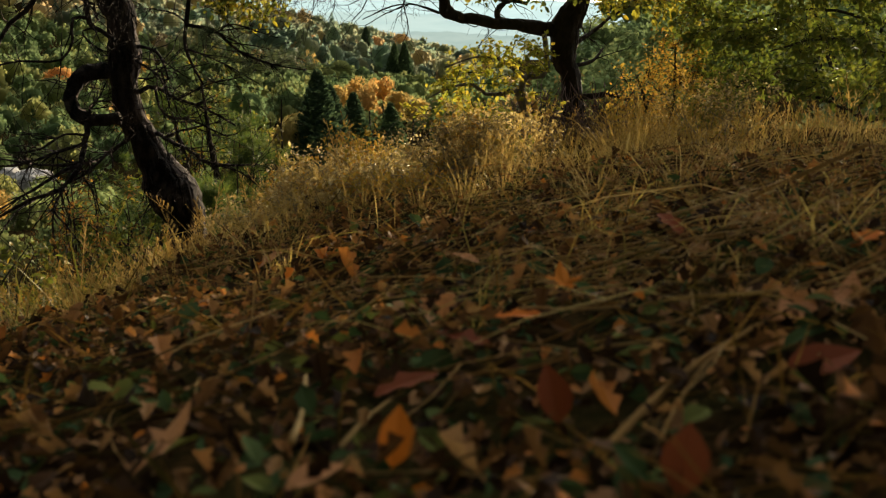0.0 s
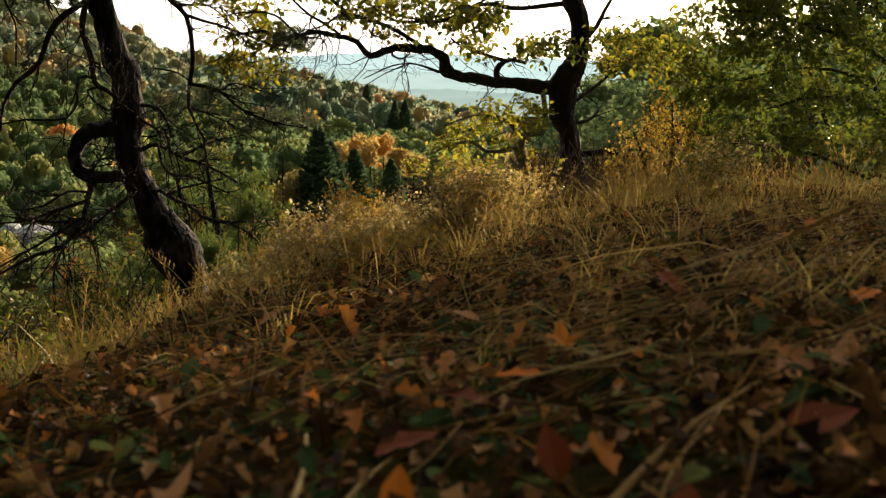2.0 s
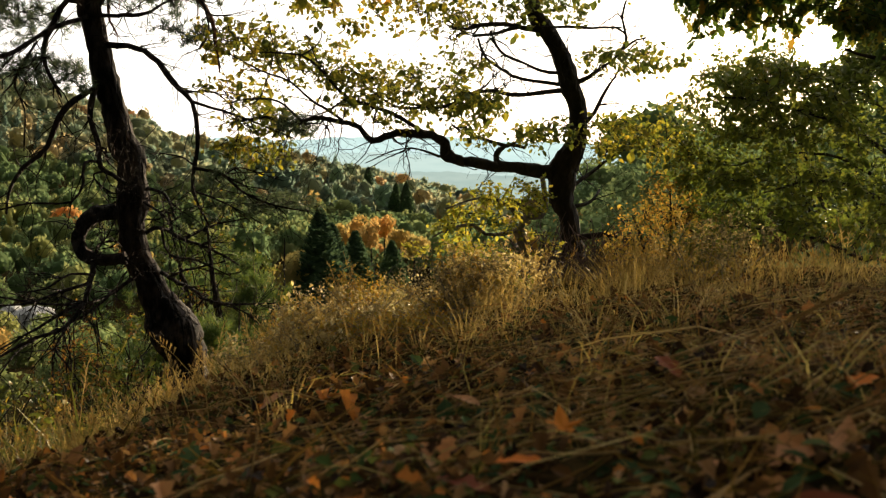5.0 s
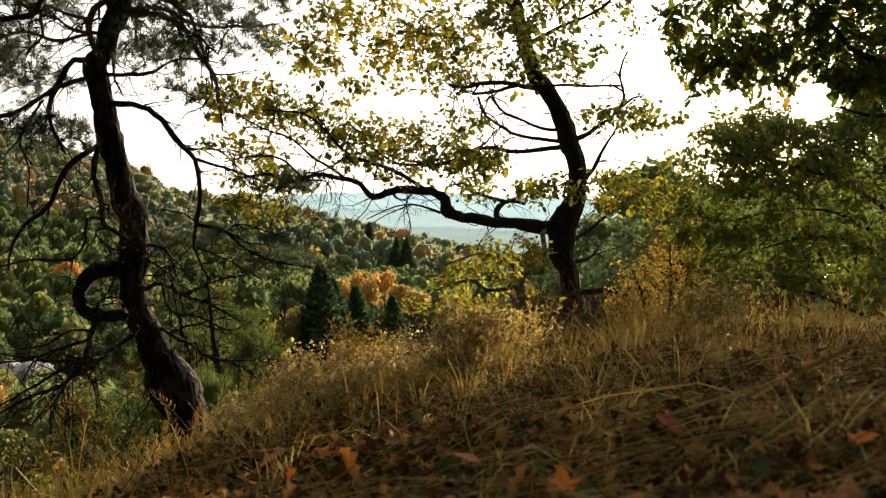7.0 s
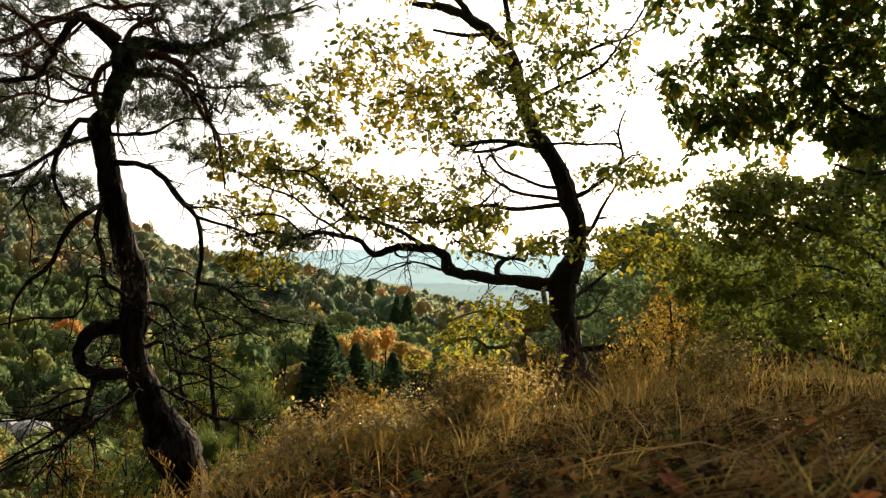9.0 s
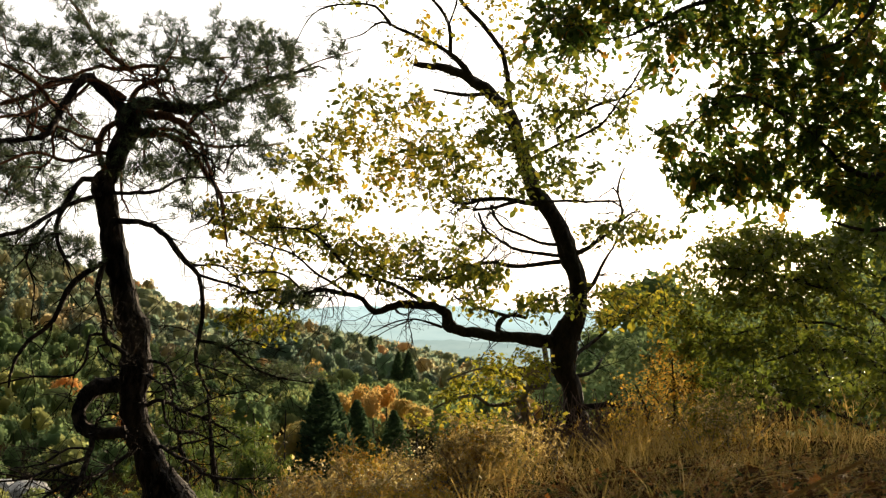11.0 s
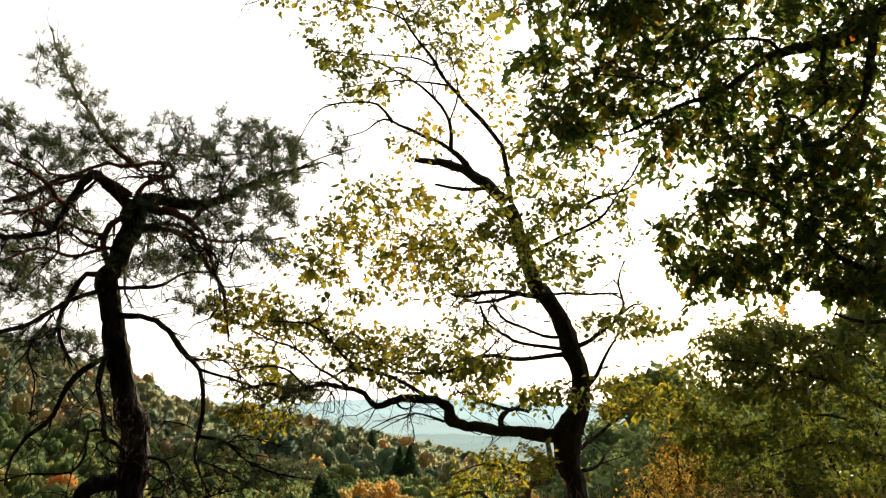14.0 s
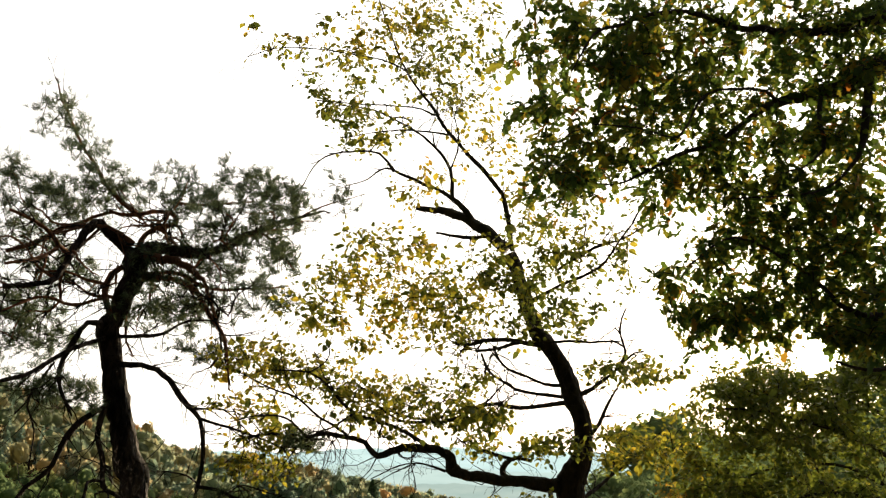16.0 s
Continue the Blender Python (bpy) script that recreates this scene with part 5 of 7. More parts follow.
spray(beech, (-0.08, 4.90, 0.99), (0.21, 0.40, 0.06), 18)
spray(beech, (-0.26, 5.00, 0.89), (0.26, 0.40, 0.05), 18)
spray(beech, (0.04, 5.20, 0.85), (0.17, 0.40, 0.05), 14)
spray(beech, (-0.68, 5.00, 0.88), (0.17, 0.40, 0.04), 10)
spray(beech, (-0.37, 4.80, 0.72), (0.21, 0.40, 0.04), 12)
spray(beech, (-0.99, 4.80, 0.65), (0.20, 0.40, 0.04), 14)
spray(beech, (-0.80, 5.00, 0.60), (0.21, 0.40, 0.05), 16)
spray(beech, (-0.52, 4.90, 0.50), (0.19, 0.40, 0.04), 14)
spray(beech, (-0.27, 5.10, 0.43), (0.19, 0.40, 0.04), 12)
spray(beech, (-0.42, 4.80, 0.35), (0.20, 0.40, 0.04), 10)
spray(beech, (-0.03, 5.00, 0.38), (0.14, 0.40, 0.04), 10)
spray(beech, (0.21, 5.00, 0.36), (0.11, 0.40, 0.05), 12)
spray(beech, (-1.05, 4.80, 0.43), (0.14, 0.40, 0.05), 10)
spray(beech, (-0.90, 4.80, 0.27), (0.14, 0.40, 0.04), 8)
spray(beech, (-1.04, 4.80, 0.13), (0.11, 0.40, 0.05), 8)
spray(beech, (-0.43, 5.20, 1.39), (0.15, 0.40, 0.04), 6)
spray(beech, (-0.20, 5.00, 1.27), (0.14, 0.40, 0.04), 7)
spray(beech, (0.21, 4.80, 1.06), (0.16, 0.40, 0.06), 14)
spray(beech, (0.57, 5.00, 0.91), (0.10, 0.40, 0.06), 10)
spray(beech, (0.47, 5.10, 1.08), (0.10, 0.40, 0.07), 10)
spray(beech, (0.12, 5.10, 0.53), (0.12, 0.40, 0.03), 8)
spray(beech, (0.50, 5.00, 0.20), (0.12, 0.40, 0.05), 10)
spray(beech, (0.92, 5.20, 0.26), (0.15, 0.40, 0.04), 14)
spray(beech, (1.10, 5.20, 0.19), (0.17, 0.40, 0.05), 18)
spray(beech, (1.25, 5.20, 0.10), (0.11, 0.40, 0.04), 10)
spray(beech, (0.90, 5.30, 0.13), (0.11, 0.40, 0.04), 10)
spray(beech, (1.07, 5.00, 0.55), (0.14, 0.40, 0.04), 10)
spray(beech, (0.84, 4.90, 0.60), (0.14, 0.40, 0.03), 8)
spray(beech, (1.27, 5.00, 0.37), (0.09, 0.40, 0.03), 5)
spray(beech, (-0.70, 4.90, 2.35), (0.17, 0.40, 0.02), 6)
spray(beech, (-0.42, 4.90, 2.39), (0.20, 0.40, 0.04), 9)
spray(beech, (-0.14, 5.00, 2.50), (0.18, 0.40, 0.06), 10)
spray(beech, (0.17, 4.90, 2.35), (0.11, 0.40, 0.09), 10)
spray(beech, (-0.51, 4.90, 2.06), (0.17, 0.40, 0.02), 6)
spray(beech, (-0.14, 5.00, 2.20), (0.20, 0.40, 0.05), 9)
spray(beech, (-0.38, 4.90, 1.89), (0.17, 0.40, 0.02), 7)
spray(beech, (0.20, 5.00, 2.06), (0.11, 0.40, 0.09), 10)
spray(beech, (0.29, 5.00, 1.76), (0.10, 0.40, 0.07), 8)
spray(beech, (0.01, 5.00, 1.64), (0.15, 0.40, 0.03), 5)
spray(beech, (0.53, 5.10, 1.40), (0.15, 0.40, 0.09), 10)
spray(beech, (0.63, 5.00, 1.19), (0.14, 0.40, 0.05), 7)
spray(beech, (0.91, 5.00, 1.19), (0.12, 0.40, 0.08), 8)
beech_tips = grow_twigs(beech, M_BEECH_BARK, 0.0042, 1.3, 0.03, 0.07, 9)
hang_leaves(beech, BROAD, M_BEECH_LEAF, beech_tips, 7, 0.0275, 10, spread=0.02, hang=0.4)
side_twigs(beech, 1.8, 0.34, 12)

# the sapling with a pale broken stem beside it
sap = tree_base("sapling", 0.46, 5.0, "sapling with pale broken stem and light yellow-green leaves", "sapling", M_PALE_BARK, M_BEECH_BARK)
branch(sap, "trunk", (0.461, 5.000, -0.656, 0.0268), (0.447, 5.000, -0.509, 0.0268), (0.424, 5.000, -0.391, 0.0268), (0.389, 5.000, -0.291, 0.0268))
branch(sap, "limb", (0.395, 5.000, -0.297, 0.0238), (0.435, 5.025, -0.223, 0.0240), (0.506, 5.050, -0.219, 0.0241), (0.533, 5.075, -0.138, 0.0212), (0.518, 5.100, -0.020, 0.0152))
branch(sap, "limb", (0.389, 5.000, -0.291, 0.0179), (0.296, 4.920, -0.306, 0.0147), (0.211, 4.840, -0.303, 0.0115), (0.146, 4.760, -0.250, 0.0099), (0.034, 4.680, -0.253, 0.0084), (-0.062, 4.600, -0.293, 0.0041))
branch(sap, "twig", (0.418, 5.000, -0.244, 0.0119), (0.295, 4.900, -0.148, 0.0088), (0.176, 4.800, -0.113, 0.0057), (0.007, 4.700, -0.161, 0.0034))
spray(sap, (0.27, 4.90, -0.13), (0.28, 0.35, 0.11), 34)
spray(sap, (0.06, 4.90, -0.23), (0.18, 0.35, 0.09), 18)
spray(sap, (0.44, 4.90, -0.09), (0.12, 0.35, 0.09), 12)
spray(sap, (0.15, 4.90, -0.38), (0.23, 0.35, 0.07), 20)
spray(sap, (0.50, 4.90, -0.35), (0.12, 0.35, 0.07), 8)
spray(sap, (-0.14, 4.90, -0.39), (0.09, 0.35, 0.04), 6)
spray(sap, (0.32, 4.90, -0.23), (0.15, 0.35, 0.09), 8)
sap_tips = grow_twigs(sap, M_BEECH_BARK, 0.003, 1.0, 0.03, 0.07, 13)
hang_leaves(sap, TEAR, M_SAP_LEAF, sap_tips, 13, 0.022, 14, 200, hang=0.2)

# the oak whose boughs hang into the view
oak = tree_base("oak_tree", 2.62, 3.9, "oak with thick dark boughs and dense green lobed leaves", "oak tree", M_OAK_BARK)
branch(oak, "trunk", (2.332, 3.900, -0.937, 0.1627), (2.346, 3.814, -0.260, 0.1409), (2.319, 3.729, 0.373, 0.1289), (2.293, 3.643, 1.023, 0.1129), (2.154, 3.557, 1.505, 0.0933), (2.008, 3.471, 1.753, 0.0745), (1.931, 3.386, 2.210, 0.0525), (1.911, 3.300, 2.770, 0.0315))
branch(oak, "limb", (2.055, 3.350, 1.473, 0.0679), (1.867, 3.329, 1.556, 0.0555), (1.692, 3.308, 1.568, 0.0493), (1.564, 3.288, 1.526, 0.0431), (1.458, 3.267, 1.471, 0.0331), (1.323, 3.246, 1.422, 0.0232), (1.171, 3.225, 1.382, 0.0173), (1.097, 3.204, 1.342, 0.0124), (0.969, 3.183, 1.247, 0.0095), (0.803, 3.163, 1.182, 0.0075), (0.698, 3.142, 1.126, 0.0056), (0.595, 3.121, 1.072, 0.0037), (0.506, 3.100, 1.067, 0.0022))
branch(oak, "limb", (1.484, 3.150, 1.470, 0.0263), (1.449, 3.120, 1.310, 0.0205), (1.409, 3.090, 1.180, 0.0166), (1.340, 3.060, 1.089, 0.0091), (1.204, 3.030, 1.009, 0.0054), (0.935, 3.000, 0.982, 0.0027))
branch(oak, "limb", (1.307, 3.150, 1.381, 0.0113), (1.273, 3.100, 1.265, 0.0102), (1.257, 3.050, 1.159, 0.0091), (1.172, 3.000, 1.087, 0.0045))
branch(oak, "limb", (1.154, 3.150, 1.356, 0.0113), (1.106, 3.114, 1.391, 0.0093), (0.988, 3.079, 1.383, 0.0083), (0.881, 3.043, 1.359, 0.0073), (0.825, 3.007, 1.288, 0.0063), (0.758, 2.971, 1.185, 0.0053), (0.624, 2.936, 1.206, 0.0044), (0.473, 2.900, 1.207, 0.0026))
branch(oak, "limb", (1.898, 3.300, 1.766, 0.0433), (1.596, 3.243, 1.721, 0.0271), (1.320, 3.186, 1.633, 0.0171), (1.081, 3.129, 1.632, 0.0131), (0.812, 3.071, 1.672, 0.0092), (0.604, 3.014, 1.603, 0.0072), (0.497, 2.957, 1.537, 0.0053), (0.408, 2.900, 1.380, 0.0026))
branch(oak, "limb", (2.125, 3.400, 0.719, 0.0405), (1.686, 3.350, 0.637, 0.0240), (1.504, 3.300, 0.628, 0.0177), (1.370, 3.250, 0.656, 0.0116), (1.208, 3.200, 0.777, 0.0076), (0.972, 3.150, 0.887, 0.0047), (0.800, 3.100, 0.783, 0.0028))
branch(oak, "limb", (1.938, 3.350, 1.882, 0.0359), (1.575, 3.240, 1.922, 0.0232), (1.200, 3.130, 1.868, 0.0149), (0.847, 3.020, 1.793, 0.0090), (0.554, 2.910, 1.719, 0.0052), (0.316, 2.800, 1.626, 0.0025))
branch(oak, "limb", (2.111, 3.400, 0.477, 0.0284), (1.696, 3.367, 0.479, 0.0181), (1.461, 3.333, 0.450, 0.0099), (1.334, 3.300, 0.478, 0.0059))
spray(oak, (0.36, 3.28, 1.62), (0.15, 0.28, 0.10), 26)
spray(oak, (0.34, 3.28, 1.38), (0.14, 0.28, 0.11), 22)
spray(oak, (0.61, 3.28, 1.56), (0.18, 0.28, 0.15), 40)
spray(oak, (0.85, 3.28, 1.62), (0.20, 0.28, 0.15), 40)
spray(oak, (1.12, 3.28, 1.68), (0.22, 0.28, 0.12), 32)
spray(oak, (1.38, 3.28, 1.70), (0.22, 0.28, 0.12), 34)
spray(oak, (1.57, 3.28, 1.68), (0.12, 0.28, 0.15), 20)
spray(oak, (0.80, 3.28, 1.36), (0.15, 0.28, 0.08), 16)
spray(oak, (0.43, 3.28, 1.20), (0.14, 0.28, 0.10), 28)
spray(oak, (0.61, 3.28, 1.27), (0.14, 0.28, 0.12), 28)
spray(oak, (0.82, 3.28, 1.11), (0.15, 0.28, 0.12), 28)
spray(oak, (1.06, 3.28, 1.08), (0.18, 0.28, 0.12), 34)
spray(oak, (1.29, 3.28, 1.00), (0.18, 0.28, 0.14), 40)
spray(oak, (1.47, 3.28, 0.91), (0.14, 0.28, 0.18), 36)
spray(oak, (0.95, 3.28, 0.86), (0.14, 0.28, 0.12), 24)
spray(oak, (1.19, 3.28, 0.76), (0.18, 0.28, 0.10), 32)
spray(oak, (1.38, 3.28, 0.67), (0.14, 0.28, 0.10), 24)
spray(oak, (0.90, 3.28, 0.64), (0.10, 0.28, 0.08), 18)
spray(oak, (1.05, 3.28, 0.67), (0.12, 0.28, 0.08), 16)
spray(oak, (0.43, 3.28, 1.09), (0.12, 0.28, 0.08), 18)
spray(oak, (1.19, 3.28, 1.23), (0.14, 0.28, 0.08), 10)
spray(oak, (1.40, 3.28, 1.28), (0.12, 0.28, 0.10), 12)
spray(oak, (0.77, 3.28, 1.89), (0.32, 0.28, 0.10), 30)
spray(oak, (1.29, 3.28, 1.91), (0.32, 0.28, 0.10), 30)
spray(oak, (0.41, 3.28, 1.81), (0.12, 0.28, 0.12), 14)
spray(oak, (1.57, 3.28, 1.31), (0.10, 0.28, 0.12), 14)
spray(oak, (0.77, 3.28, 0.76), (0.08, 0.28, 0.05), 8)
spray(oak, (0.92, 3.28, 1.25), (0.12, 0.28, 0.08), 10)
spray(oak, (0.72, 3.28, 1.69), (0.15, 0.28, 0.12), 20)
spray(oak, (0.95, 3.28, 1.42), (0.15, 0.28, 0.10), 14)
spray(oak, (1.43, 3.28, 1.55), (0.15, 0.28, 0.10), 16)
spray(oak, (1.25, 3.28, 0.87), (0.18, 0.28, 0.12), 24)
spray(oak, (1.51, 3.28, 0.75), (0.10, 0.28, 0.12), 20)
spray(oak, (1.34, 3.28, 0.55), (0.10, 0.28, 0.05), 10)
spray(oak, (1.47, 3.28, 0.55), (0.08, 0.28, 0.08), 12)
spray(oak, (1.06, 3.28, 0.59), (0.10, 0.28, 0.04), 8)
spray(oak, (1.13, 3.28, 0.82), (0.18, 0.28, 0.12), 4)
spray(oak, (1.26, 3.28, 0.65), (0.15, 0.28, 0.12), 4)
spray(oak, (1.10, 3.28, 0.65), (0.12, 0.28, 0.10), 2)
spray(oak, (1.17, 3.28, 0.55), (0.10, 0.28, 0.04), 2)
spray(oak, (1.30, 3.28, 0.57), (0.10, 0.28, 0.05), 2)
spray(oak, (1.41, 3.28, 0.81), (0.10, 0.28, 0.12), 3)
spray(oak, (0.94, 3.28, 0.76), (0.12, 0.28, 0.10), 2)
spray(oak, (0.82, 3.28, 0.62), (0.08, 0.28, 0.05), 2)
spray(oak, (0.90, 3.28, 0.55), (0.04, 0.28, 0.08), 2)
spray(oak, (1.41, 3.28, 0.59), (0.08, 0.28, 0.10), 2)
spray(oak, (0.94, 3.28, 1.49), (0.15, 0.28, 0.12), 20)
spray(oak, (1.25, 3.28, 1.48), (0.18, 0.28, 0.12), 24)
spray(oak, (1.49, 3.28, 1.48), (0.12, 0.28, 0.14), 26)
spray(oak, (0.73, 3.28, 1.36), (0.12, 0.28, 0.10), 20)
spray(oak, (1.03, 3.28, 1.27), (0.15, 0.28, 0.10), 16)
spray(oak, (1.34, 3.28, 1.25), (0.15, 0.28, 0.10), 26)
spray(oak, (0.60, 3.28, 1.49), (0.12, 0.28, 0.10), 20)
spray(oak, (1.17, 3.28, 1.02), (0.15, 0.28, 0.12), 20)
spray(oak, (1.46, 3.28, 1.07), (0.10, 0.28, 0.14), 18)
spray(oak, (1.13, 3.28, 0.60), (0.10, 0.28, 0.05), 7)
spray(oak, (1.38, 3.28, 0.58), (0.10, 0.28, 0.05), 9)
spray(oak, (0.85, 3.28, 0.57), (0.05, 0.28, 0.05), 4)
spray(oak, (0.97, 3.28, 0.61), (0.08, 0.28, 0.05), 5)
oak_tips = grow_twigs(oak, M_OAK_BARK, 0.004, 1.1, 0.02, 0.06, 15)
hang_leaves(oak, OAK, M_OAK_LEAF, oak_tips, 9, 0.034, 16, spread=0.02)
side_twigs(oak, 0.5, 0.3, 29)

# the hazel that fills the edge of the spur
hazel = tree_base("hazel_bush", 2.35, 4.9, "wide dense bush of small yellow-green leaves with dark limbs", "bush", M_OAK_BARK)
branch(hazel, "trunk", (2.493, 4.900, -0.820, 0.0438), (2.425, 4.850, -0.610, 0.0405), (2.345, 4.800, -0.404, 0.0343), (2.271, 4.750, -0.146, 0.0283), (2.270, 4.700, 0.244, 0.0224), (2.165, 4.650, 0.571, 0.0166), (2.089, 4.600, 0.891, 0.0110))
branch(hazel, "limb", (2.298, 4.750, -0.258, 0.0255), (2.073, 4.662, -0.104, 0.0194), (1.913, 4.575, -0.038, 0.0136), (1.692, 4.488, -0.020, 0.0094), (1.452, 4.400, -0.066, 0.0052))
branch(hazel, "limb", (2.258, 4.700, 0.023, 0.0196), (1.978, 4.600, 0.190, 0.0137), (1.671, 4.500, 0.297, 0.0107), (1.402, 4.400, 0.347, 0.0079), (1.155, 4.300, 0.365, 0.0038))
branch(hazel, "limb", (2.254, 4.700, 0.244, 0.0168), (1.982, 4.733, 0.412, 0.0113), (1.717, 4.767, 0.499, 0.0085), (1.447, 4.800, 0.460, 0.0043))
branch(hazel, "limb", (2.358, 4.800, -0.488, 0.0200), (1.964, 4.700, -0.362, 0.0140), (1.653, 4.600, -0.268, 0.0082), (1.326, 4.500, -0.230, 0.0054))
branch(hazel, "limb", (2.241, 4.700, -0.087, 0.0168), (1.939, 4.767, 0.078, 0.0114), (1.683, 4.833, 0.106, 0.0086), (1.418, 4.900, 0.019, 0.0058))
spray(hazel, (1.38, 4.60, 0.48), (0.14, 0.50, 0.08), 9)
spray(hazel, (1.57, 4.60, 0.50), (0.14, 0.50, 0.10), 11)
spray(hazel, (1.76, 4.60, 0.44), (0.16, 0.50, 0.08), 12)
spray(hazel, (1.97, 4.60, 0.62), (0.14, 0.50, 0.19), 18)
spray(hazel, (2.04, 4.60, 0.81), (0.08, 0.50, 0.14), 7)
spray(hazel, (1.92, 4.60, 0.43), (0.16, 0.50, 0.14), 13)
spray(hazel, (1.46, 4.60, 0.36), (0.16, 0.50, 0.11), 10)
spray(hazel, (1.71, 4.60, 0.33), (0.16, 0.50, 0.11), 10)
spray(hazel, (1.25, 4.60, 0.41), (0.11, 0.50, 0.07), 4)
spray(hazel, (1.36, 4.60, 0.40), (0.16, 0.50, 0.08), 18)
spray(hazel, (1.57, 4.60, 0.45), (0.19, 0.50, 0.11), 26)
spray(hazel, (1.84, 4.60, 0.37), (0.22, 0.50, 0.10), 30)
spray(hazel, (2.06, 4.60, 0.51), (0.14, 0.50, 0.19), 26)
spray(hazel, (1.39, 4.60, 0.25), (0.16, 0.50, 0.11), 22)
spray(hazel, (1.65, 4.60, 0.22), (0.22, 0.50, 0.12), 34)
spray(hazel, (1.92, 4.60, 0.19), (0.22, 0.50, 0.14), 34)
spray(hazel, (1.30, 4.60, 0.00), (0.14, 0.50, 0.12), 28)
spray(hazel, (1.52, 4.60, 0.00), (0.19, 0.50, 0.12), 36)
spray(hazel, (1.79, 4.60, -0.03), (0.22, 0.50, 0.12), 36)
spray(hazel, (2.03, 4.60, -0.05), (0.16, 0.50, 0.14), 30)
spray(hazel, (1.33, 4.60, -0.19), (0.16, 0.50, 0.11), 28)
spray(hazel, (1.60, 4.60, -0.21), (0.22, 0.50, 0.11), 36)
spray(hazel, (1.90, 4.60, -0.24), (0.22, 0.50, 0.11), 36)
spray(hazel, (2.08, 4.60, -0.27), (0.11, 0.50, 0.11), 18)
spray(hazel, (1.20, 4.60, 0.30), (0.11, 0.50, 0.08), 8)
spray(hazel, (2.03, 4.60, 0.73), (0.11, 0.50, 0.11), 14)
spray(hazel, (2.03, 4.60, 0.58), (0.14, 0.50, 0.12), 24)
spray(hazel, (1.90, 4.60, 0.47), (0.12, 0.50, 0.07), 12)
spray(hazel, (1.63, 4.60, 0.50), (0.19, 0.50, 0.08), 22)
spray(hazel, (2.01, 4.60, 0.77), (0.12, 0.50, 0.12), 18)
spray(hazel, (1.47, 4.60, 0.48), (0.14, 0.50, 0.07), 14)
spray(hazel, (1.39, 4.60, 0.56), (0.11, 0.50, 0.07), 7)
spray(hazel, (2.09, 4.60, 0.81), (0.08, 0.50, 0.14), 14)
spray(hazel, (2.03, 4.60, 0.54), (0.11, 0.50, 0.11), 12)
spray(hazel, (1.26, 4.90, 0.16), (0.17, 0.35, 0.14), 16)
spray(hazel, (1.42, 4.90, 0.27), (0.17, 0.35, 0.13), 18)
spray(hazel, (1.58, 4.90, 0.35), (0.17, 0.35, 0.11), 18)
spray(hazel, (1.46, 4.90, 0.08), (0.23, 0.35, 0.14), 22)
spray(hazel, (1.21, 4.90, -0.02), (0.13, 0.35, 0.09), 10)
spray(hazel, (1.73, 4.90, 0.22), (0.22, 0.35, 0.14), 22)
spray(hazel, (1.89, 4.90, 0.33), (0.17, 0.35, 0.14), 16)
spray(hazel, (1.35, 4.60, 0.49), (0.16, 0.35, 0.06), 9)
spray(hazel, (1.54, 4.60, 0.55), (0.12, 0.35, 0.05), 8)
spray(hazel, (1.92, 4.60, 0.52), (0.14, 0.35, 0.09), 14)
spray(hazel, (2.05, 4.60, 0.64), (0.08, 0.35, 0.11), 10)
spray(hazel, (1.21, 4.60, 0.45), (0.09, 0.35, 0.04), 4)
spray(hazel, (1.70, 4.60, 0.50), (0.14, 0.35, 0.06), 9)
hazel_tips = grow_twigs(hazel, M_OAK_BARK, 0.0035, 1.3, 0.03, 0.07, 17)
hang_leaves(hazel, TEAR, M_BUSH_LEAF, hazel_tips, 13, 0.025, 18, spread=0.02)

# the fine amber shrub in the dry grass
amber = tree_base("amber_bush", 1.16, 4.9, "thin amber shrub with tiny leaves among dry grass", "shrub", M_OAK_BARK)
branch(amber, "stem", (1.128, 4.900, -0.670, 0.0117), (1.135, 4.867, -0.436, 0.0087), (1.142, 4.833, -0.232, 0.0058), (1.121, 4.800, -0.060, 0.0029))
branch(amber, "stem", (1.113, 4.900, -0.670, 0.0117), (1.035, 4.867, -0.435, 0.0087), (0.986, 4.833, -0.289, 0.0058), (0.937, 4.800, -0.200, 0.0029))
branch(amber, "stem", (1.142, 4.900, -0.670, 0.0117), (1.223, 4.933, -0.474, 0.0088), (1.290, 4.967, -0.333, 0.0059), (1.329, 5.000, -0.248, 0.0030))
spray(amber, (1.12, 4.85, -0.08), (0.13, 0.30, 0.09), 24)
spray(amber, (1.02, 4.85, -0.22), (0.16, 0.30, 0.10), 30)
spray(amber, (1.19, 4.85, -0.23), (0.17, 0.30, 0.12), 40)
spray(amber, (0.93, 4.85, -0.40), (0.20, 0.30, 0.12), 40)
spray(amber, (1.28, 4.85, -0.40), (0.20, 0.30, 0.12), 40)
spray(amber, (1.07, 4.80, -0.44), (0.26, 0.30, 0.12), 50)
amber_tips = grow_twigs(amber, M_OAK_BARK, 0.002, 1.0, 0.05, 0.06, 19)
hang_leaves(amber, SMALL, M_AMBER_LEAF, amber_tips, 15, 0.013, 20, 120, spread=0.025)


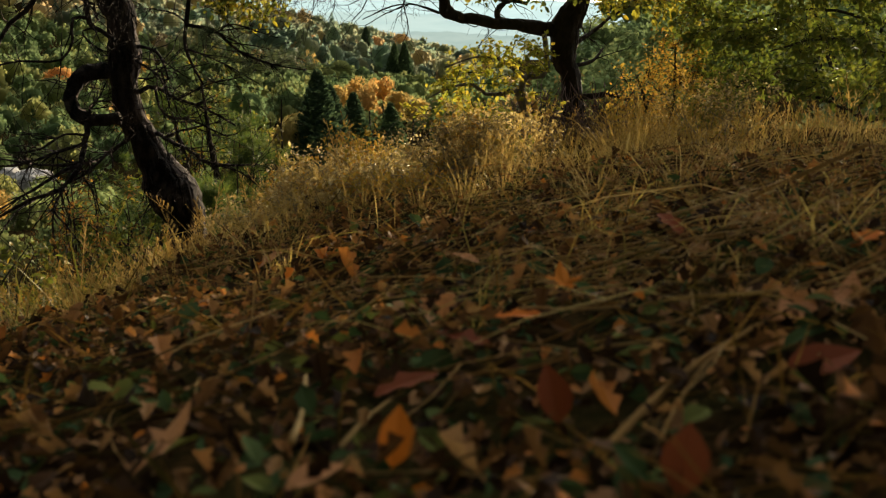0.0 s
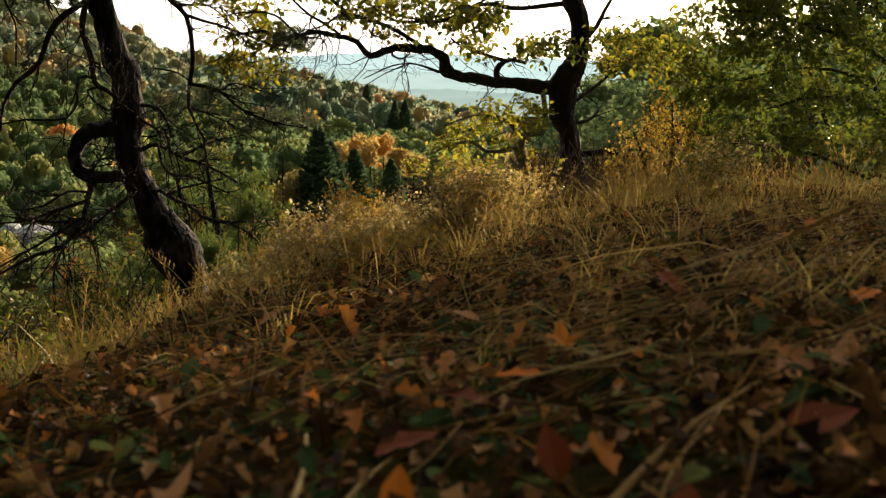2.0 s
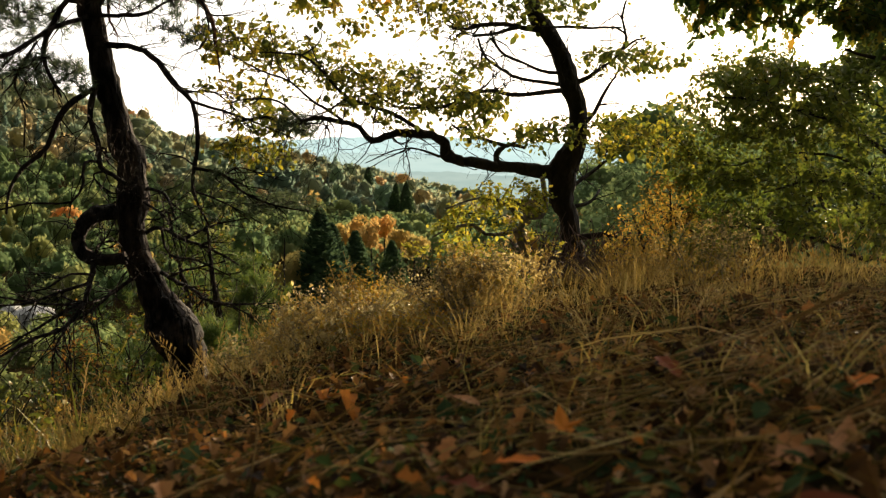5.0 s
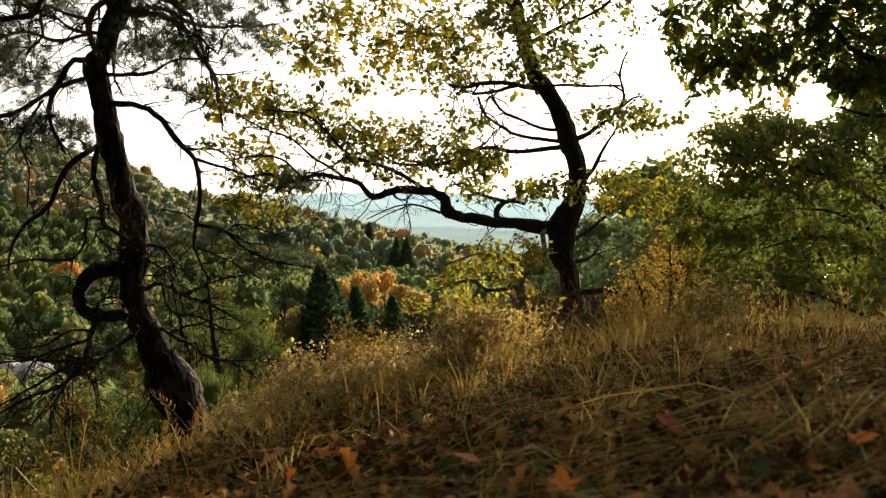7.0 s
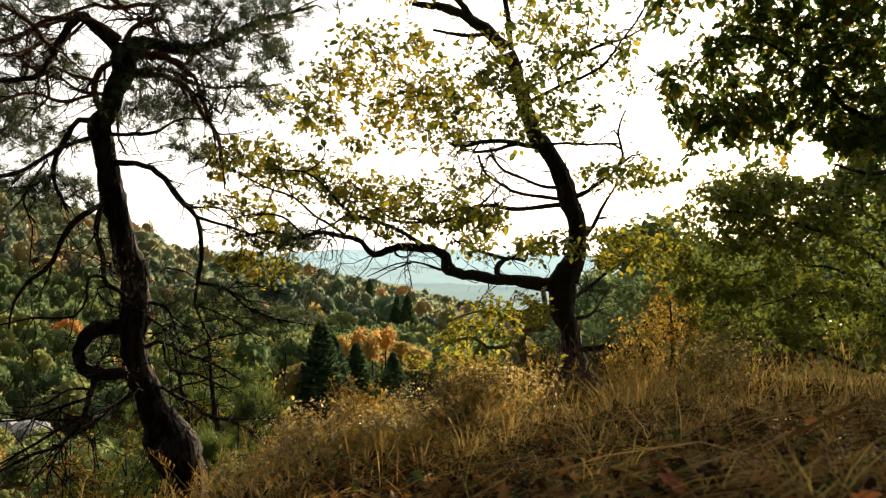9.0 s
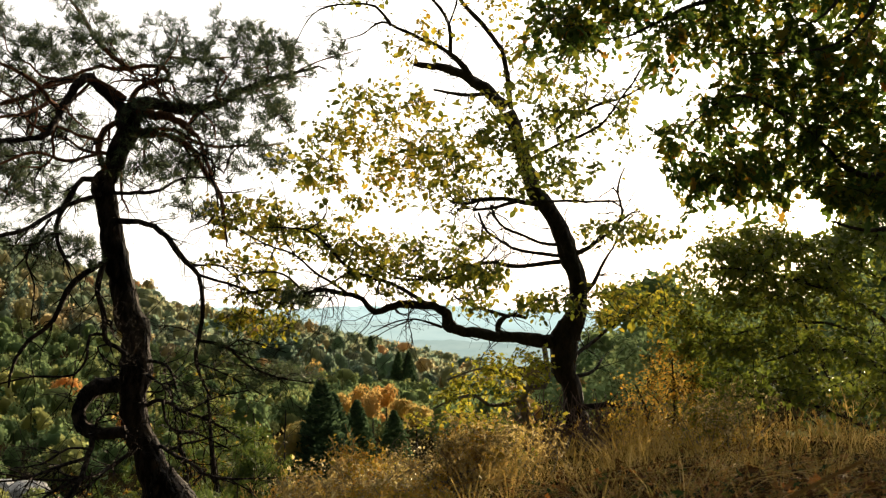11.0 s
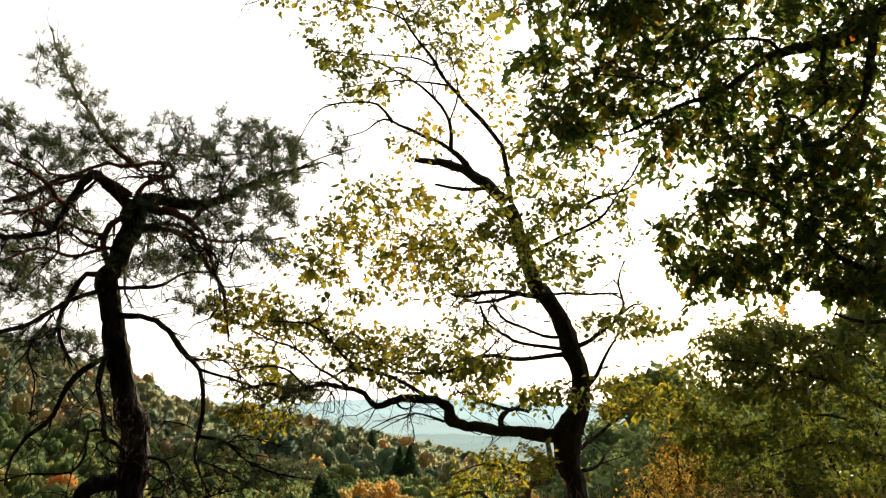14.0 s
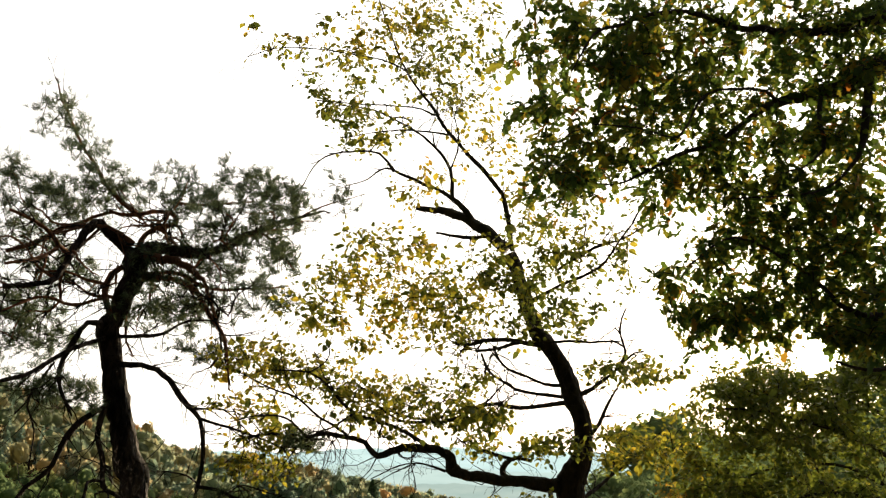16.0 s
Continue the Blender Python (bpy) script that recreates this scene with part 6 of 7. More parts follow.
def shrub(name, x, y, tall, wide, deep, stems, twigs, label, mat, shape, per, size, seed, bark, own=0):
    """A bush of several stems from the ground, forking, with a loose crown of small leaves."""
    g = np.random.default_rng(seed)
    ob = tree_base(name, x, y, label, "shrub", bark)
    z0 = float(height(x, y))
    for s in range(stems):
        a = g.uniform(0, 6.283)
        dx, dy = math.cos(a) * wide * g.uniform(0.3, 0.85), math.sin(a) * deep * g.uniform(0.3, 0.85)
        h = tall * g.uniform(0.65, 0.98)
        r = 0.006 + 0.006 * tall if tall > 0.4 else 0.003
        branch(ob, "stem", (x + dx * 0.05, y + dy * 0.05, z0 - 0.05, r), (x + dx * 0.35 + g.normal(0, 0.04), y + dy * 0.35, z0 + h * 0.35, r * 0.7), (x + dx * 0.7 + g.normal(0, 0.06), y + dy * 0.7, z0 + h * 0.7, r * 0.45), (x + dx, y + dy, z0 + h, r * 0.2))
    for q in range(7):
        spray(ob, (x + g.uniform(-0.5, 0.5) * wide, y + g.uniform(-0.5, 0.5) * deep, z0 + tall * g.uniform(0.3, 0.85)), (wide * 0.55, deep * 0.5, tall * 0.28), twigs // 7)
    tips = grow_twigs(ob, bark, 0.003, 1.5, 0.05, 0.08, seed, 0.0021 if tall > 0.4 else 0.0009)
    hang_leaves(ob, shape, mat, tips, per, size, seed + 1, own)
    return ob

# ---- shrubs and young trees round the spur ----
shrub("bush", 2.9, 6.6, 1.5, 1.0, 0.7, 9, 260, "yellow-green bush behind the hazel", M_BUSH_LEAF, OVATE, 8, 0.036, 105, M_OAK_BARK)
shrub("bush", 4.3, 7.0, 2.2, 1.3, 0.9, 9, 260, "tall yellow-green bush on the hillside", M_BUSH_LEAF, OVATE, 8, 0.04, 108, M_OAK_BARK)
shrub("low_shrub", -2.2, 6.2, 0.7, 0.6, 0.5, 6, 130, "low golden green shrub on the slope", M_SLOPE_LEAF, SMALL, 9, 0.026, 111, M_OAK_BARK)
shrub("low_shrub", -2.9, 7.4, 0.9, 0.7, 0.6, 6, 150, "low golden green shrub on the slope", M_AMBER_LEAF, SMALL, 9, 0.028, 112, M_OAK_BARK)

gs = np.random.default_rng(300)
for k in range(48):
    sy = gs.uniform(3.3, 5.4)
    sx = gs.uniform(-0.19 * sy, 0.30 * sy)
    if 0.30 < sx < 0.95 and sy > 3.5:
        continue
    low = shrub("heath_shrub", sx, sy, gs.uniform(0.15, 0.30), gs.uniform(0.13, 0.26), 0.15, 5, 90, "low fuzzy dome of tiny golden-brown leaves in dry grass", (M_HEATH_LEAF, M_HEATH_LEAF, M_AMBER_LEAF, M_HEATH_LEAF, M_SLOPE_LEAF)[k % 5], SMALL, 9, 0.012, 310 + 2 * k, M_PALE_BARK)
    tagged(low, group="heath shrubs on the spur")
for k, (sx, sy) in enumerate([(-2.2, 4.4), (-2.9, 4.9), (-1.9, 5.6), (-4.2, 6.0), (-5.0, 7.2), (-2.5, 5.3), (-3.4, 6.3), (-1.9, 7.6), (-3.9, 7.8), (-2.7, 8.8), (-4.8, 9.0), (-3.4, 5.2), (-1.2, 7.0)]):
    low = shrub("slope_shrub", sx, sy, gs.uniform(0.45, 0.9), gs.uniform(0.35, 0.6), 0.4, 6, 105, "yellow-green shrub on the steep grassy slope", (M_SLOPE_LEAF, M_AMBER_LEAF, M_SLOPE_LEAF, M_SLOPE_LEAF)[k % 4], SMALL, 9, 0.026, 340 + 2 * k, M_OAK_BARK)
    tagged(low, group="shrubs on the slope")


for k, (sx, sy, tall, wide) in enumerate([
    (-2.25, 7.00, 1.71, 0.42),
    (-3.12, 7.60, 2.47, 0.40),
    (-2.15, 8.20, 2.70, 0.35),
    (-1.77, 8.60, 2.78, 0.40),
    (-2.49, 6.40, 1.38, 0.30),
]):
    low = shrub("russet_shrub", sx, sy, tall, wide, 0.4, 7, 105, "russet-brown autumn shrub on the steep slope", M_RUSSET_LEAF, SMALL, 10, 0.024, 380 + 2 * k, M_OAK_BARK)
    tagged(low, group="russet shrubs on the slope")


for k, (sx, sy, tall, wide) in enumerate([
    (-2.25, 8.60, 3.59, 0.55),
    (-1.73, 8.40, 2.99, 0.50),
    (-1.36, 8.00, 2.15, 0.40),
    (-2.37, 8.20, 2.90, 0.45),
    (-1.70, 7.60, 2.03, 0.40),
]):
    low = shrub("green_bush", sx, sy, tall, wide, 0.5, 8, 190, "tall olive-green bush growing below the spur", M_SLOPE_LEAF, SMALL, 10, 0.026, 420 + 2 * k, M_OAK_BARK)
    tagged(low, group="green bushes below the spur")
for k in range(16):
    sy = gs.uniform(2.9, 4.0)
    sx = gs.uniform(-0.22 * sy, 0.06 * sy)
    low = shrub("heath_shrub", sx, sy, gs.uniform(0.08, 0.16), gs.uniform(0.12, 0.2), 0.14, 4, 70, "low fuzzy dome of tiny golden-brown leaves in dry grass", (M_HEATH_LEAF, M_AMBER_LEAF)[k % 2], SMALL, 8, 0.013, 450 + 2 * k, M_PALE_BARK)
    tagged(low, group="heath shrubs on the spur")


def brushwood(x, y, wide, n, seed):
    """Heap of dead grey twigs round the foot of a trunk."""
    g = np.random.default_rng(seed)
    verts, faces = [], []
    z0 = float(height(x, y))
    for q in range(n):
        a = g.uniform(0, 6.283)
        p = np.array([x + g.normal(0, wide * 0.35), y + g.normal(0, 0.12), z0 - 0.02])
        d = np.array([math.cos(a) * 0.7, math.sin(a) * 0.7, g.uniform(0.2, 1.2)])
        pts = [np.array([*p, 0.004])]
        for s in range(5):
            d = d / np.linalg.norm(d) + g.normal(0, 0.28, 3) - np.array([0, 0, 0.12])
            pts.append(np.array([*(pts[-1][:3] + d / np.linalg.norm(d) * g.uniform(0.04, 0.095)), 0.0035 - 0.0005 * s]))
        v, f = tube(np.array(pts), 4)
        b = len(verts)
        verts += v
        faces += [tuple(i + b for i in k) for k in f]
    ob = link_mesh("brushwood", verts, faces, M_DEAD_TWIG)
    tagged(ob, "heap of dead grey twigs round the leaning trunk", "brushwood", kind="stuff")


brushwood(0.70, 5.0, 0.55, 420, 61)


def rock_outcrop(x, y, wide, tall, seed):
    """Pale weathered rocks that stand out of the slope."""
    g = np.random.default_rng(seed)
    root = tagged(new("rock_outcrop"), "pale grey rock outcrop among trees on the slope", "rock")
    root.location = (x, y, float(height(x, y)) + 2.4)
    for q in range(10):
        bm = bmesh.new()
        c = Vector((g.uniform(-0.5, 0.5) * wide, g.uniform(-0.3, 0.3) * wide, g.uniform(-1.2, 0.9)))
        s = Vector((wide * g.uniform(0.12, 0.26), wide * 0.2, tall * g.uniform(0.6, 1.0)))
        for v in bmesh.ops.create_icosphere(bm, subdivisions=3, radius=1.0)["verts"]:
            k = 1 + 0.28 * noise.noise(v.co * 1.7 + c) + 0.10 * noise.noise(v.co * 5.0)
            v.co = Vector((v.co.x * s.x, v.co.y * s.y, v.co.z * s.z)) * k + c
        me = bpy.data.meshes.new("boulder")
        bm.to_mesh(me)
        bm.free()
        me.materials.append(M_ROCK)
        new("boulder", me).parent = root


rock_outcrop(-43.5, 91.0, 8.5, 1.2, 62)


def young_pine(x, y, tall, seed):
    g = np.random.default_rng(seed)
    z0 = float(height(x, y))
    ob = tree_base("young_pine", x, y, "bushy bright green young pine on the slope", "pine tree", M_PINE_BARK)
    tagged(ob, group="young pines below the spur")
    branch(ob, "trunk", (x, y, z0 - 0.1, 0.03 + 0.012 * tall), (x + g.normal(0, 0.1), y, z0 + tall * 0.5, 0.015 + 0.008 * tall), (x + g.normal(0, 0.15), y, z0 + tall, 0.008))
    for q in range(int(7 + tall * 3)):
        h = g.uniform(0.12, 0.97)
        a = g.uniform(0, 6.283)
        ln = (1.05 - h) * tall * 0.42 + 0.2
        ex, ey = x + math.cos(a) * ln, y + math.sin(a) * ln
        branch(ob, "limb", (x, y, z0 + h * tall, 0.012), ((x + ex) / 2, (y + ey) / 2, z0 + h * tall + 0.05 * ln, 0.008), (ex, ey, z0 + h * tall + 0.25 * ln, 0.003))
        spray(ob, ((x + 2 * ex) / 3, (y + 2 * ey) / 3, z0 + h * tall + 0.15 * ln), (ln * 0.45, ln * 0.45, 0.22 * ln + 0.08), 14)
    tips = grow_twigs(ob, M_PINE_BARK, 0.004, 1.5, 0.0, 0.12, seed)
    needles(ob, tips, 4, 0.075, M_YOUNG_NEEDLE, seed)


for k, (px_, py_, tall) in enumerate([(-1.85, 7.7, 2.62), (-2.45, 8.8, 3.61), (-1.45, 7.9, 2.2), (-1.7, 6.3, 1.09)]):
    young_pine(px_, py_, tall, 200 + k)

# ---- grass ----
rg = np.random.default_rng(21)


def blade_shape(bend):
    """A grass blade 1 m tall, three bent segments."""
    pts = [(0, 0), (bend * 0.12, 0.4), (bend * 0.45, 0.75), (bend * 1.0, 1.0)]
    w = [0.012, 0.011, 0.008, 0.0]
    v = []
    for (b, h), ww in zip(pts, w):
        v += [(-ww, b, h), (ww, b, h)]
    f = [(0, 1, 3), (0, 3, 2), (2, 3, 5), (2, 5, 4), (4, 5, 7), (4, 7, 6)]
    return np.array(v, float), np.array(f, int)


def seed_stalk(bend):
    """A thin dry stalk 1 m tall with a feathery seed head."""
    g = np.random.default_rng(int(bend * 100))
    v, f = [], []

    def strip(p, q, w):
        k = len(v)
        v.extend([(p[0] - w, p[1], p[2]), (p[0] + w, p[1], p[2]), (q[0] + w * 0.6, q[1], q[2]), (q[0] - w * 0.6, q[1], q[2])])
        f.extend([(k, k + 1, k + 2), (k, k + 2, k + 3)])

    at = [(0, bend * t * t, t) for t in (0, 0.35, 0.7, 1.0)]
    for a, b in zip(at, at[1:]):
        strip(a, b, 0.005)
    for q in range(10):
        t = g.uniform(0.66, 1.0)
        c = (0, bend * t * t, t)
        a = g.uniform(0, 6.283)
        ln = 0.09 * (1.25 - t)
        e = (c[0] + math.cos(a) * ln, c[1] + math.sin(a) * ln, c[2] + 0.05)
        k = len(v)
        v.extend([c, (e[0] - 0.0065, e[1], e[2]), (e[0], e[1] + 0.004, e[2] + 0.024), (e[0] + 0.0065, e[1], e[2])])
        f.extend([(k, k + 1, k + 2), (k, k + 2, k + 3)])
    return np.array(v, float), np.array(f, int)


def field(n, inside, x0, x1, y0, y1):
    """Random places within a stretch of ground, kept where inside(x, y) is greater than a random number."""
    x, y = rg.uniform(x0, x1, n), rg.uniform(y0, y1, n)
    k = inside(x, y) > rg.uniform(0, 1, n)
    return x[k], y[k]


def clumpy(x, y, s):
    return 0.5 + 0.5 * np.sin(x * 3.1 / s + 1.7 * np.sin(y * 2.3 / s)) * np.sin(y * 2.9 / s + 0.6 + 1.3 * np.sin(x * 1.9 / s))


def grassy(x, y):
    """Where the dry grass stands: from the rim of the bare litter to the edge of the spur."""
    rim = 1.95 + 0.22 * np.sin(x * 2.7 + 0.6) + 0.25 * smooth(0.2, 1.0, x) + 0.25 * smooth(0.3, 0.9, -x)
    return smooth(rim - 0.25, rim + 0.35, y) * (0.3 + 0.7 * clumpy(x, y, 0.8)) * (1 - 0.6 * smooth(0.7, 1.2, x))


def lay_grass(name, x, y, shape, tall, mat, label, lean=0.35):
    n = len(x)
    a = rg.uniform(0, 6.283, n)
    up = np.stack([rg.normal(0, lean, n), rg.normal(0, lean, n), np.ones(n)], 1)
    d = np.stack([np.cos(a), np.sin(a), 0 * a], 1)
    z = up / np.linalg.norm(up, axis=1, keepdims=True)
    xx = np.cross(d, z)
    xx /= np.linalg.norm(xx, axis=1, keepdims=True)
    rot = np.stack([xx, np.cross(z, xx), z], 2)
    pos = np.stack([x, y, height(x, y) - 0.01], 1)
    sc = tall * rg.lognormal(0, 0.28, n)
    ob = scatter(name, *shape, pos, rot, sc, mat)
    return tagged(ob, label, "grass", kind="stuff")


def tufts(name, n, per, tall, inside, x0, x1, y0, y1, shape, mat, label, fan=0.5, spread=0.05):
    """Tufts of grass: blades fan out from each tuft's foot."""
    cx, cy = field(n, inside, x0, x1, y0, y1)
    m = len(cx)
    big = rg.lognormal(0, 0.3, m)
    who = np.repeat(np.arange(m), per)
    k = len(who)
    a = rg.uniform(0, 6.283, k)
    out = np.abs(rg.normal(0, fan, k))
    ox, oy = np.cos(a), np.sin(a)
    x, y = cx[who] + ox * out * spread * big[who], cy[who] + oy * out * spread * big[who]
    z = np.stack([ox * out * 0.8 + rg.normal(0, 0.12, k), oy * out * 0.8 + rg.normal(0, 0.12, k), np.ones(k)], 1)
    z /= np.linalg.norm(z, axis=1, keepdims=True)
    d = np.stack([ox, oy, 0 * ox], 1)
    xx = np.cross(d, z)
    xx /= np.linalg.norm(xx, axis=1, keepdims=True)
    rot = np.stack([xx, np.cross(z, xx), z], 2)
    pos = np.stack([x, y, height(x, y) - 0.008], 1)
    ob = scatter(name, *shape, pos, rot, tall * big[who] * rg.uniform(0.55, 1.15, k), mat)
    return tagged(ob, label, "grass", kind="stuff")


for k, bend in enumerate((0.25, 0.5, 0.9)):
    x, y = field(6000, grassy, -2.4, 3.4, 1.6, 6.6)
    lay_grass("dry_grass", x, y, blade_shape(bend), 0.07, M_GRASS, "short matted straw-brown grass on the spur", 0.6)
tufts("grass_tufts", 950, 22, 0.10, grassy, -1.9, 2.8, 1.4, 5.8, blade_shape(0.6), M_GRASS, "tufts of golden-brown dry grass", 0.6, 0.06)
tufts("grass_tufts", 520, 20, 0.13, lambda a, b: grassy(a, b) * smooth(1.8, 3.0, b), -2.0, 2.8, 1.8, 6.0, seed_stalk(0.35), M_GRASS, "airy tufts of dry grass with feathery seed heads", 0.55, 0.07)
tufts("grass_tufts", 220, 18, 0.17, lambda a, b: grassy(a, b) * smooth(3.2, 4.4, b) * (1 - smooth(0.45, 0.9, a)), -2.3, 3.4, 3.0, 6.8, seed_stalk(0.2), M_GRASS, "taller airy tufts of dry grass with seed heads", 0.42, 0.08)
tufts("heath_tufts", 60, 14, 0.12, lambda a, b: 0.4 + 0.6 * clumpy(a, b, 0.7), 0.9, 3.2, 2.9, 5.0, seed_stalk(0.25), M_HEATH, "rust-brown dry heath grass under the hazel", 0.5, 0.09)
x, y = field(14000, lambda a, b: 0.3 + 0.7 * clumpy(a, b, 1.4), -7.0, -1.35, 3.2, 11.0)
lay_grass("green_grass", x, y, blade_shape(0.5), 0.20, M_GREEN_GRASS, "yellow-green grass on the steep slope", 0.4)
tufts("green_tufts", 105, 30, 0.34, lambda a, b: 0.3 + 0.7 * clumpy(a, b, 1.4), -6.0, -1.9, 3.6, 9.0, seed_stalk(0.35), M_GREEN_GRASS, "yellow-green tufts of tall grass on the steep slope", 0.5, 0.1)
x, y = field(14000, lambda a, b: 0.3 + 0.7 * clumpy(a, b, 1.4), -2.0, 9.0, 5.6, 14.0)
lay_grass("green_grass", x, y, blade_shape(0.5), 0.22, M_GREEN_GRASS, "yellow-green grass behind the spur's edge", 0.4)
tufts("grass_tufts", 700, 14, 0.10, lambda a, b: (np.abs(a) > 0.75 * b + 0.3) * (0.3 + 0.7 * clumpy(a, b, 0.9)), -5.0, 5.0, -5.0, 3.5, blade_shape(0.6), M_GRASS, "tufts of dry grass on the rest of the spur", 0.6, 0.06)
# single taller stalks, bleached pale
x, y = field(800, lambda a, b: grassy(a, b) * (1 - 0.6 * smooth(0.0, 0.6, a)), -1.6, 2.6, 1.9, 5.2)
lay_grass("pale_stalks", x, y, seed_stalk(0.3), 0.17, M_PALE_STRAW, "single bleached grass stalks standing in dry grass", 0.35)
# thin blades matted among the litter
tufts("grass_tufts", 620, 14, 0.07, lambda a, b: 0.35 + 0.65 * clumpy(a, b, 0.4), 0.0, 1.6, 1.05, 2.6, blade_shape(0.9), M_HEATH, "small worn tufts of rusty grass among litter", 0.9, 0.05)
x, y = field(8000, lambda a, b: 0.15 + 0.85 * clumpy(a, b, 0.3), -1.3, 1.5, 0.35, 3.0)
lay_grass("matted_grass", x, y, blade_shape(0.8), 0.075, M_DULL_GRASS, "dull brown-green blades matted among fallen leaves", 1.6)

# ---- litter ----
def lying(x, y, tilt, g):
    """Turns for leaves lying on the ground, each a little tilted."""
    e = 0.01
    gx = (height(x + e, y) - height(x - e, y)) / (2 * e)
    gy = (height(x, y + e) - height(x, y - e)) / (2 * e)
    n = len(x)
    up = np.stack([-gx, -gy, np.ones(n)], 1) + g.normal(0, tilt, (n, 3))
    a = g.uniform(0, 6.283, n)
    return frames_of(np.stack([np.cos(a), np.sin(a), 0 * a + g.normal(0, tilt, n)], 1), up)


def litter(n, shape, size, mat, seed, own, y0=0.35, y1=3.4, wide=36):
    g = np.random.default_rng(seed)
    r = y0 + (y1 - y0) * g.uniform(0, 1, n) ** 0.75
    a = np.radians(g.uniform(-wide, wide, n))
    x, y = r * np.sin(a), r * np.cos(a)
    pos = np.stack([x, y, height(x, y) + g.uniform(0.0, 0.026, n)], 1)
    rot, sc = lying(x, y, 0.5, g), size * g.lognormal(0, 0.3, n)
    near = np.argsort(r + 0.6 * (sc < size))
    head, rest = near[:own], near[own:]
    me = bpy.data.meshes.new("fallen_leaf")
    me.from_pydata(shape[0].tolist(), [], shape[1].tolist())
    me.materials.append(mat)
    for k in head:
        leaf = new("fallen_leaf", me)
        leaf.matrix_world = Matrix.Translation(pos[k] + np.array([0, 0, 0.008])) @ Matrix(rot[k].tolist()).to_4x4() @ Matrix.Diagonal((sc[k], sc[k], sc[k], 1))
        tagged(leaf, "dry brown fallen leaf lying on the dark soil", "fallen leaf", "fallen leaves")
    ob = scatter("leaf_litter", *shape, pos[rest], rot[rest], sc[rest], mat)
    tagged(ob, "brown and rust fallen leaves covering the soil", "leaf litter", kind="stuff")


def matted(n, mat, tall, x0, x1, y0, y1, seed, label, turn=22, stray=34):
    """Long blades lying flat in patches, mostly combed one way."""
    g = np.random.default_rng(seed)
    v, f = blade_shape(0.5)
    flat = np.stack([0.5 * v[:, 0], v[:, 2], 0.16 * np.sin(v[:, 2] * 3.14)], 1) + np.stack([0.25 * v[:, 1], 0 * v[:, 1], 0 * v[:, 1]], 1)
    x, y = g.uniform(x0, x1, n), g.uniform(y0, y1, n)
    k = clumpy(x, y, 0.35) > g.uniform(0, 1, n)
    x, y = x[k], y[k]
    m = len(x)
    a = np.radians(g.normal(turn, stray, m)) + np.pi * g.integers(0, 2, m)
    rot = frames_of(np.stack([np.cos(a), np.sin(a), 0.16 * np.sin(a) * -1 + 0.10 * np.cos(a)], 1), np.stack([g.normal(0, 0.3, m), g.normal(0, 0.3, m), np.ones(m)], 1))
    ob = scatter("matted_grass", flat, f, np.stack([x, y, height(x, y) + g.uniform(0, 0.012, m)], 1), rot, tall * g.lognormal(0, 0.3, m), mat)
    tagged(ob, label, "grass", kind="stuff")


matted(900, M_HEATH, 0.15, -0.6, 1.9, 1.0, 3.0, 71, "long rusty blades lying matted over fallen leaves")
matted(1300, M_DULL_GRASS, 0.13, -1.0, 1.9, 0.6, 3.0, 72, "dull brown-green blades lying over fallen leaves")
matted(250, M_PALE_STRAW, 0.16, 0.0, 1.9, 1.2, 3.0, 73, "long bleached blades lying over fallen leaves")
matted(520, M_DULL_GRASS, 0.30, 0.15, 1.9, 0.9, 2.9, 74, "long olive-brown blades combed over fallen leaves", 12, 13)
matted(380, M_HEATH, 0.26, 0.2, 1.9, 1.0, 3.0, 75, "long rusty blades combed over fallen leaves", 14, 13)
litter(6000, CRUMPLED, 0.022, M_LITTER, 31, 70)
litter(1500, OAK, 0.026, M_LITTER, 32, 60)
litter(7500, SMALL, 0.014, M_LITTER, 33, 20)


litter(3600, CRUMPLED, 0.024, M_LITTER, 37, 0, 0.4, 4.5, 180)
litter(3000, SMALL, 0.024, M_HERB, 34, 0)


def straw(n, seed, l0=0.06, l1=0.26, a0=-34, a1=34, r0=0.4, r1=3.2):
    """Dry stalks lying flat, criss-cross over the leaves."""
    g = np.random.default_rng(seed)
    verts, faces = [], []
    for q in range(n):
        r, a = g.uniform(r0, r1), radians(g.uniform(a0, a1))
        x, y = r * math.sin(a), r * math.cos(a)
        d = radians(g.normal(24, 24 if seed == 43 else 42))
        ln = g.uniform(l0, l1)
        t = np.linspace(-0.5, 0.5, 6)
        bow = g.normal(0, 0.12) * ln
        xs = x + t * ln * math.cos(d) - bow * (1 - 4 * t * t) * math.sin(d)
        ys = y + t * ln * math.sin(d) + bow * (1 - 4 * t * t) * math.cos(d)
        zs = height(xs, ys) + 0.010 + g.uniform(0, 0.02) * (1 + 1.5 * t * g.choice([-1, 1]))
        p = np.stack([xs, ys, zs, np.full(6, g.uniform(0.0006, 0.0016))], 1)
        v, f = tube(p, 3)
        b = len(verts)
        verts += v
        faces += [tuple(i + b for i in k) for k in f]
    ob = link_mesh("straw", verts, faces, M_DULL_GRASS if seed == 41 else M_PALE_STRAW)
    tagged(ob, "dry straw stalks lying over fallen leaves", "straw", kind="stuff")


straw(260, 41)
straw(120, 42)
straw(90, 43, 0.25, 0.6, 4, 36, 1.1, 2.9)
straw(190, 44, 0.10, 0.34, -14, 38, 1.1, 2.9)


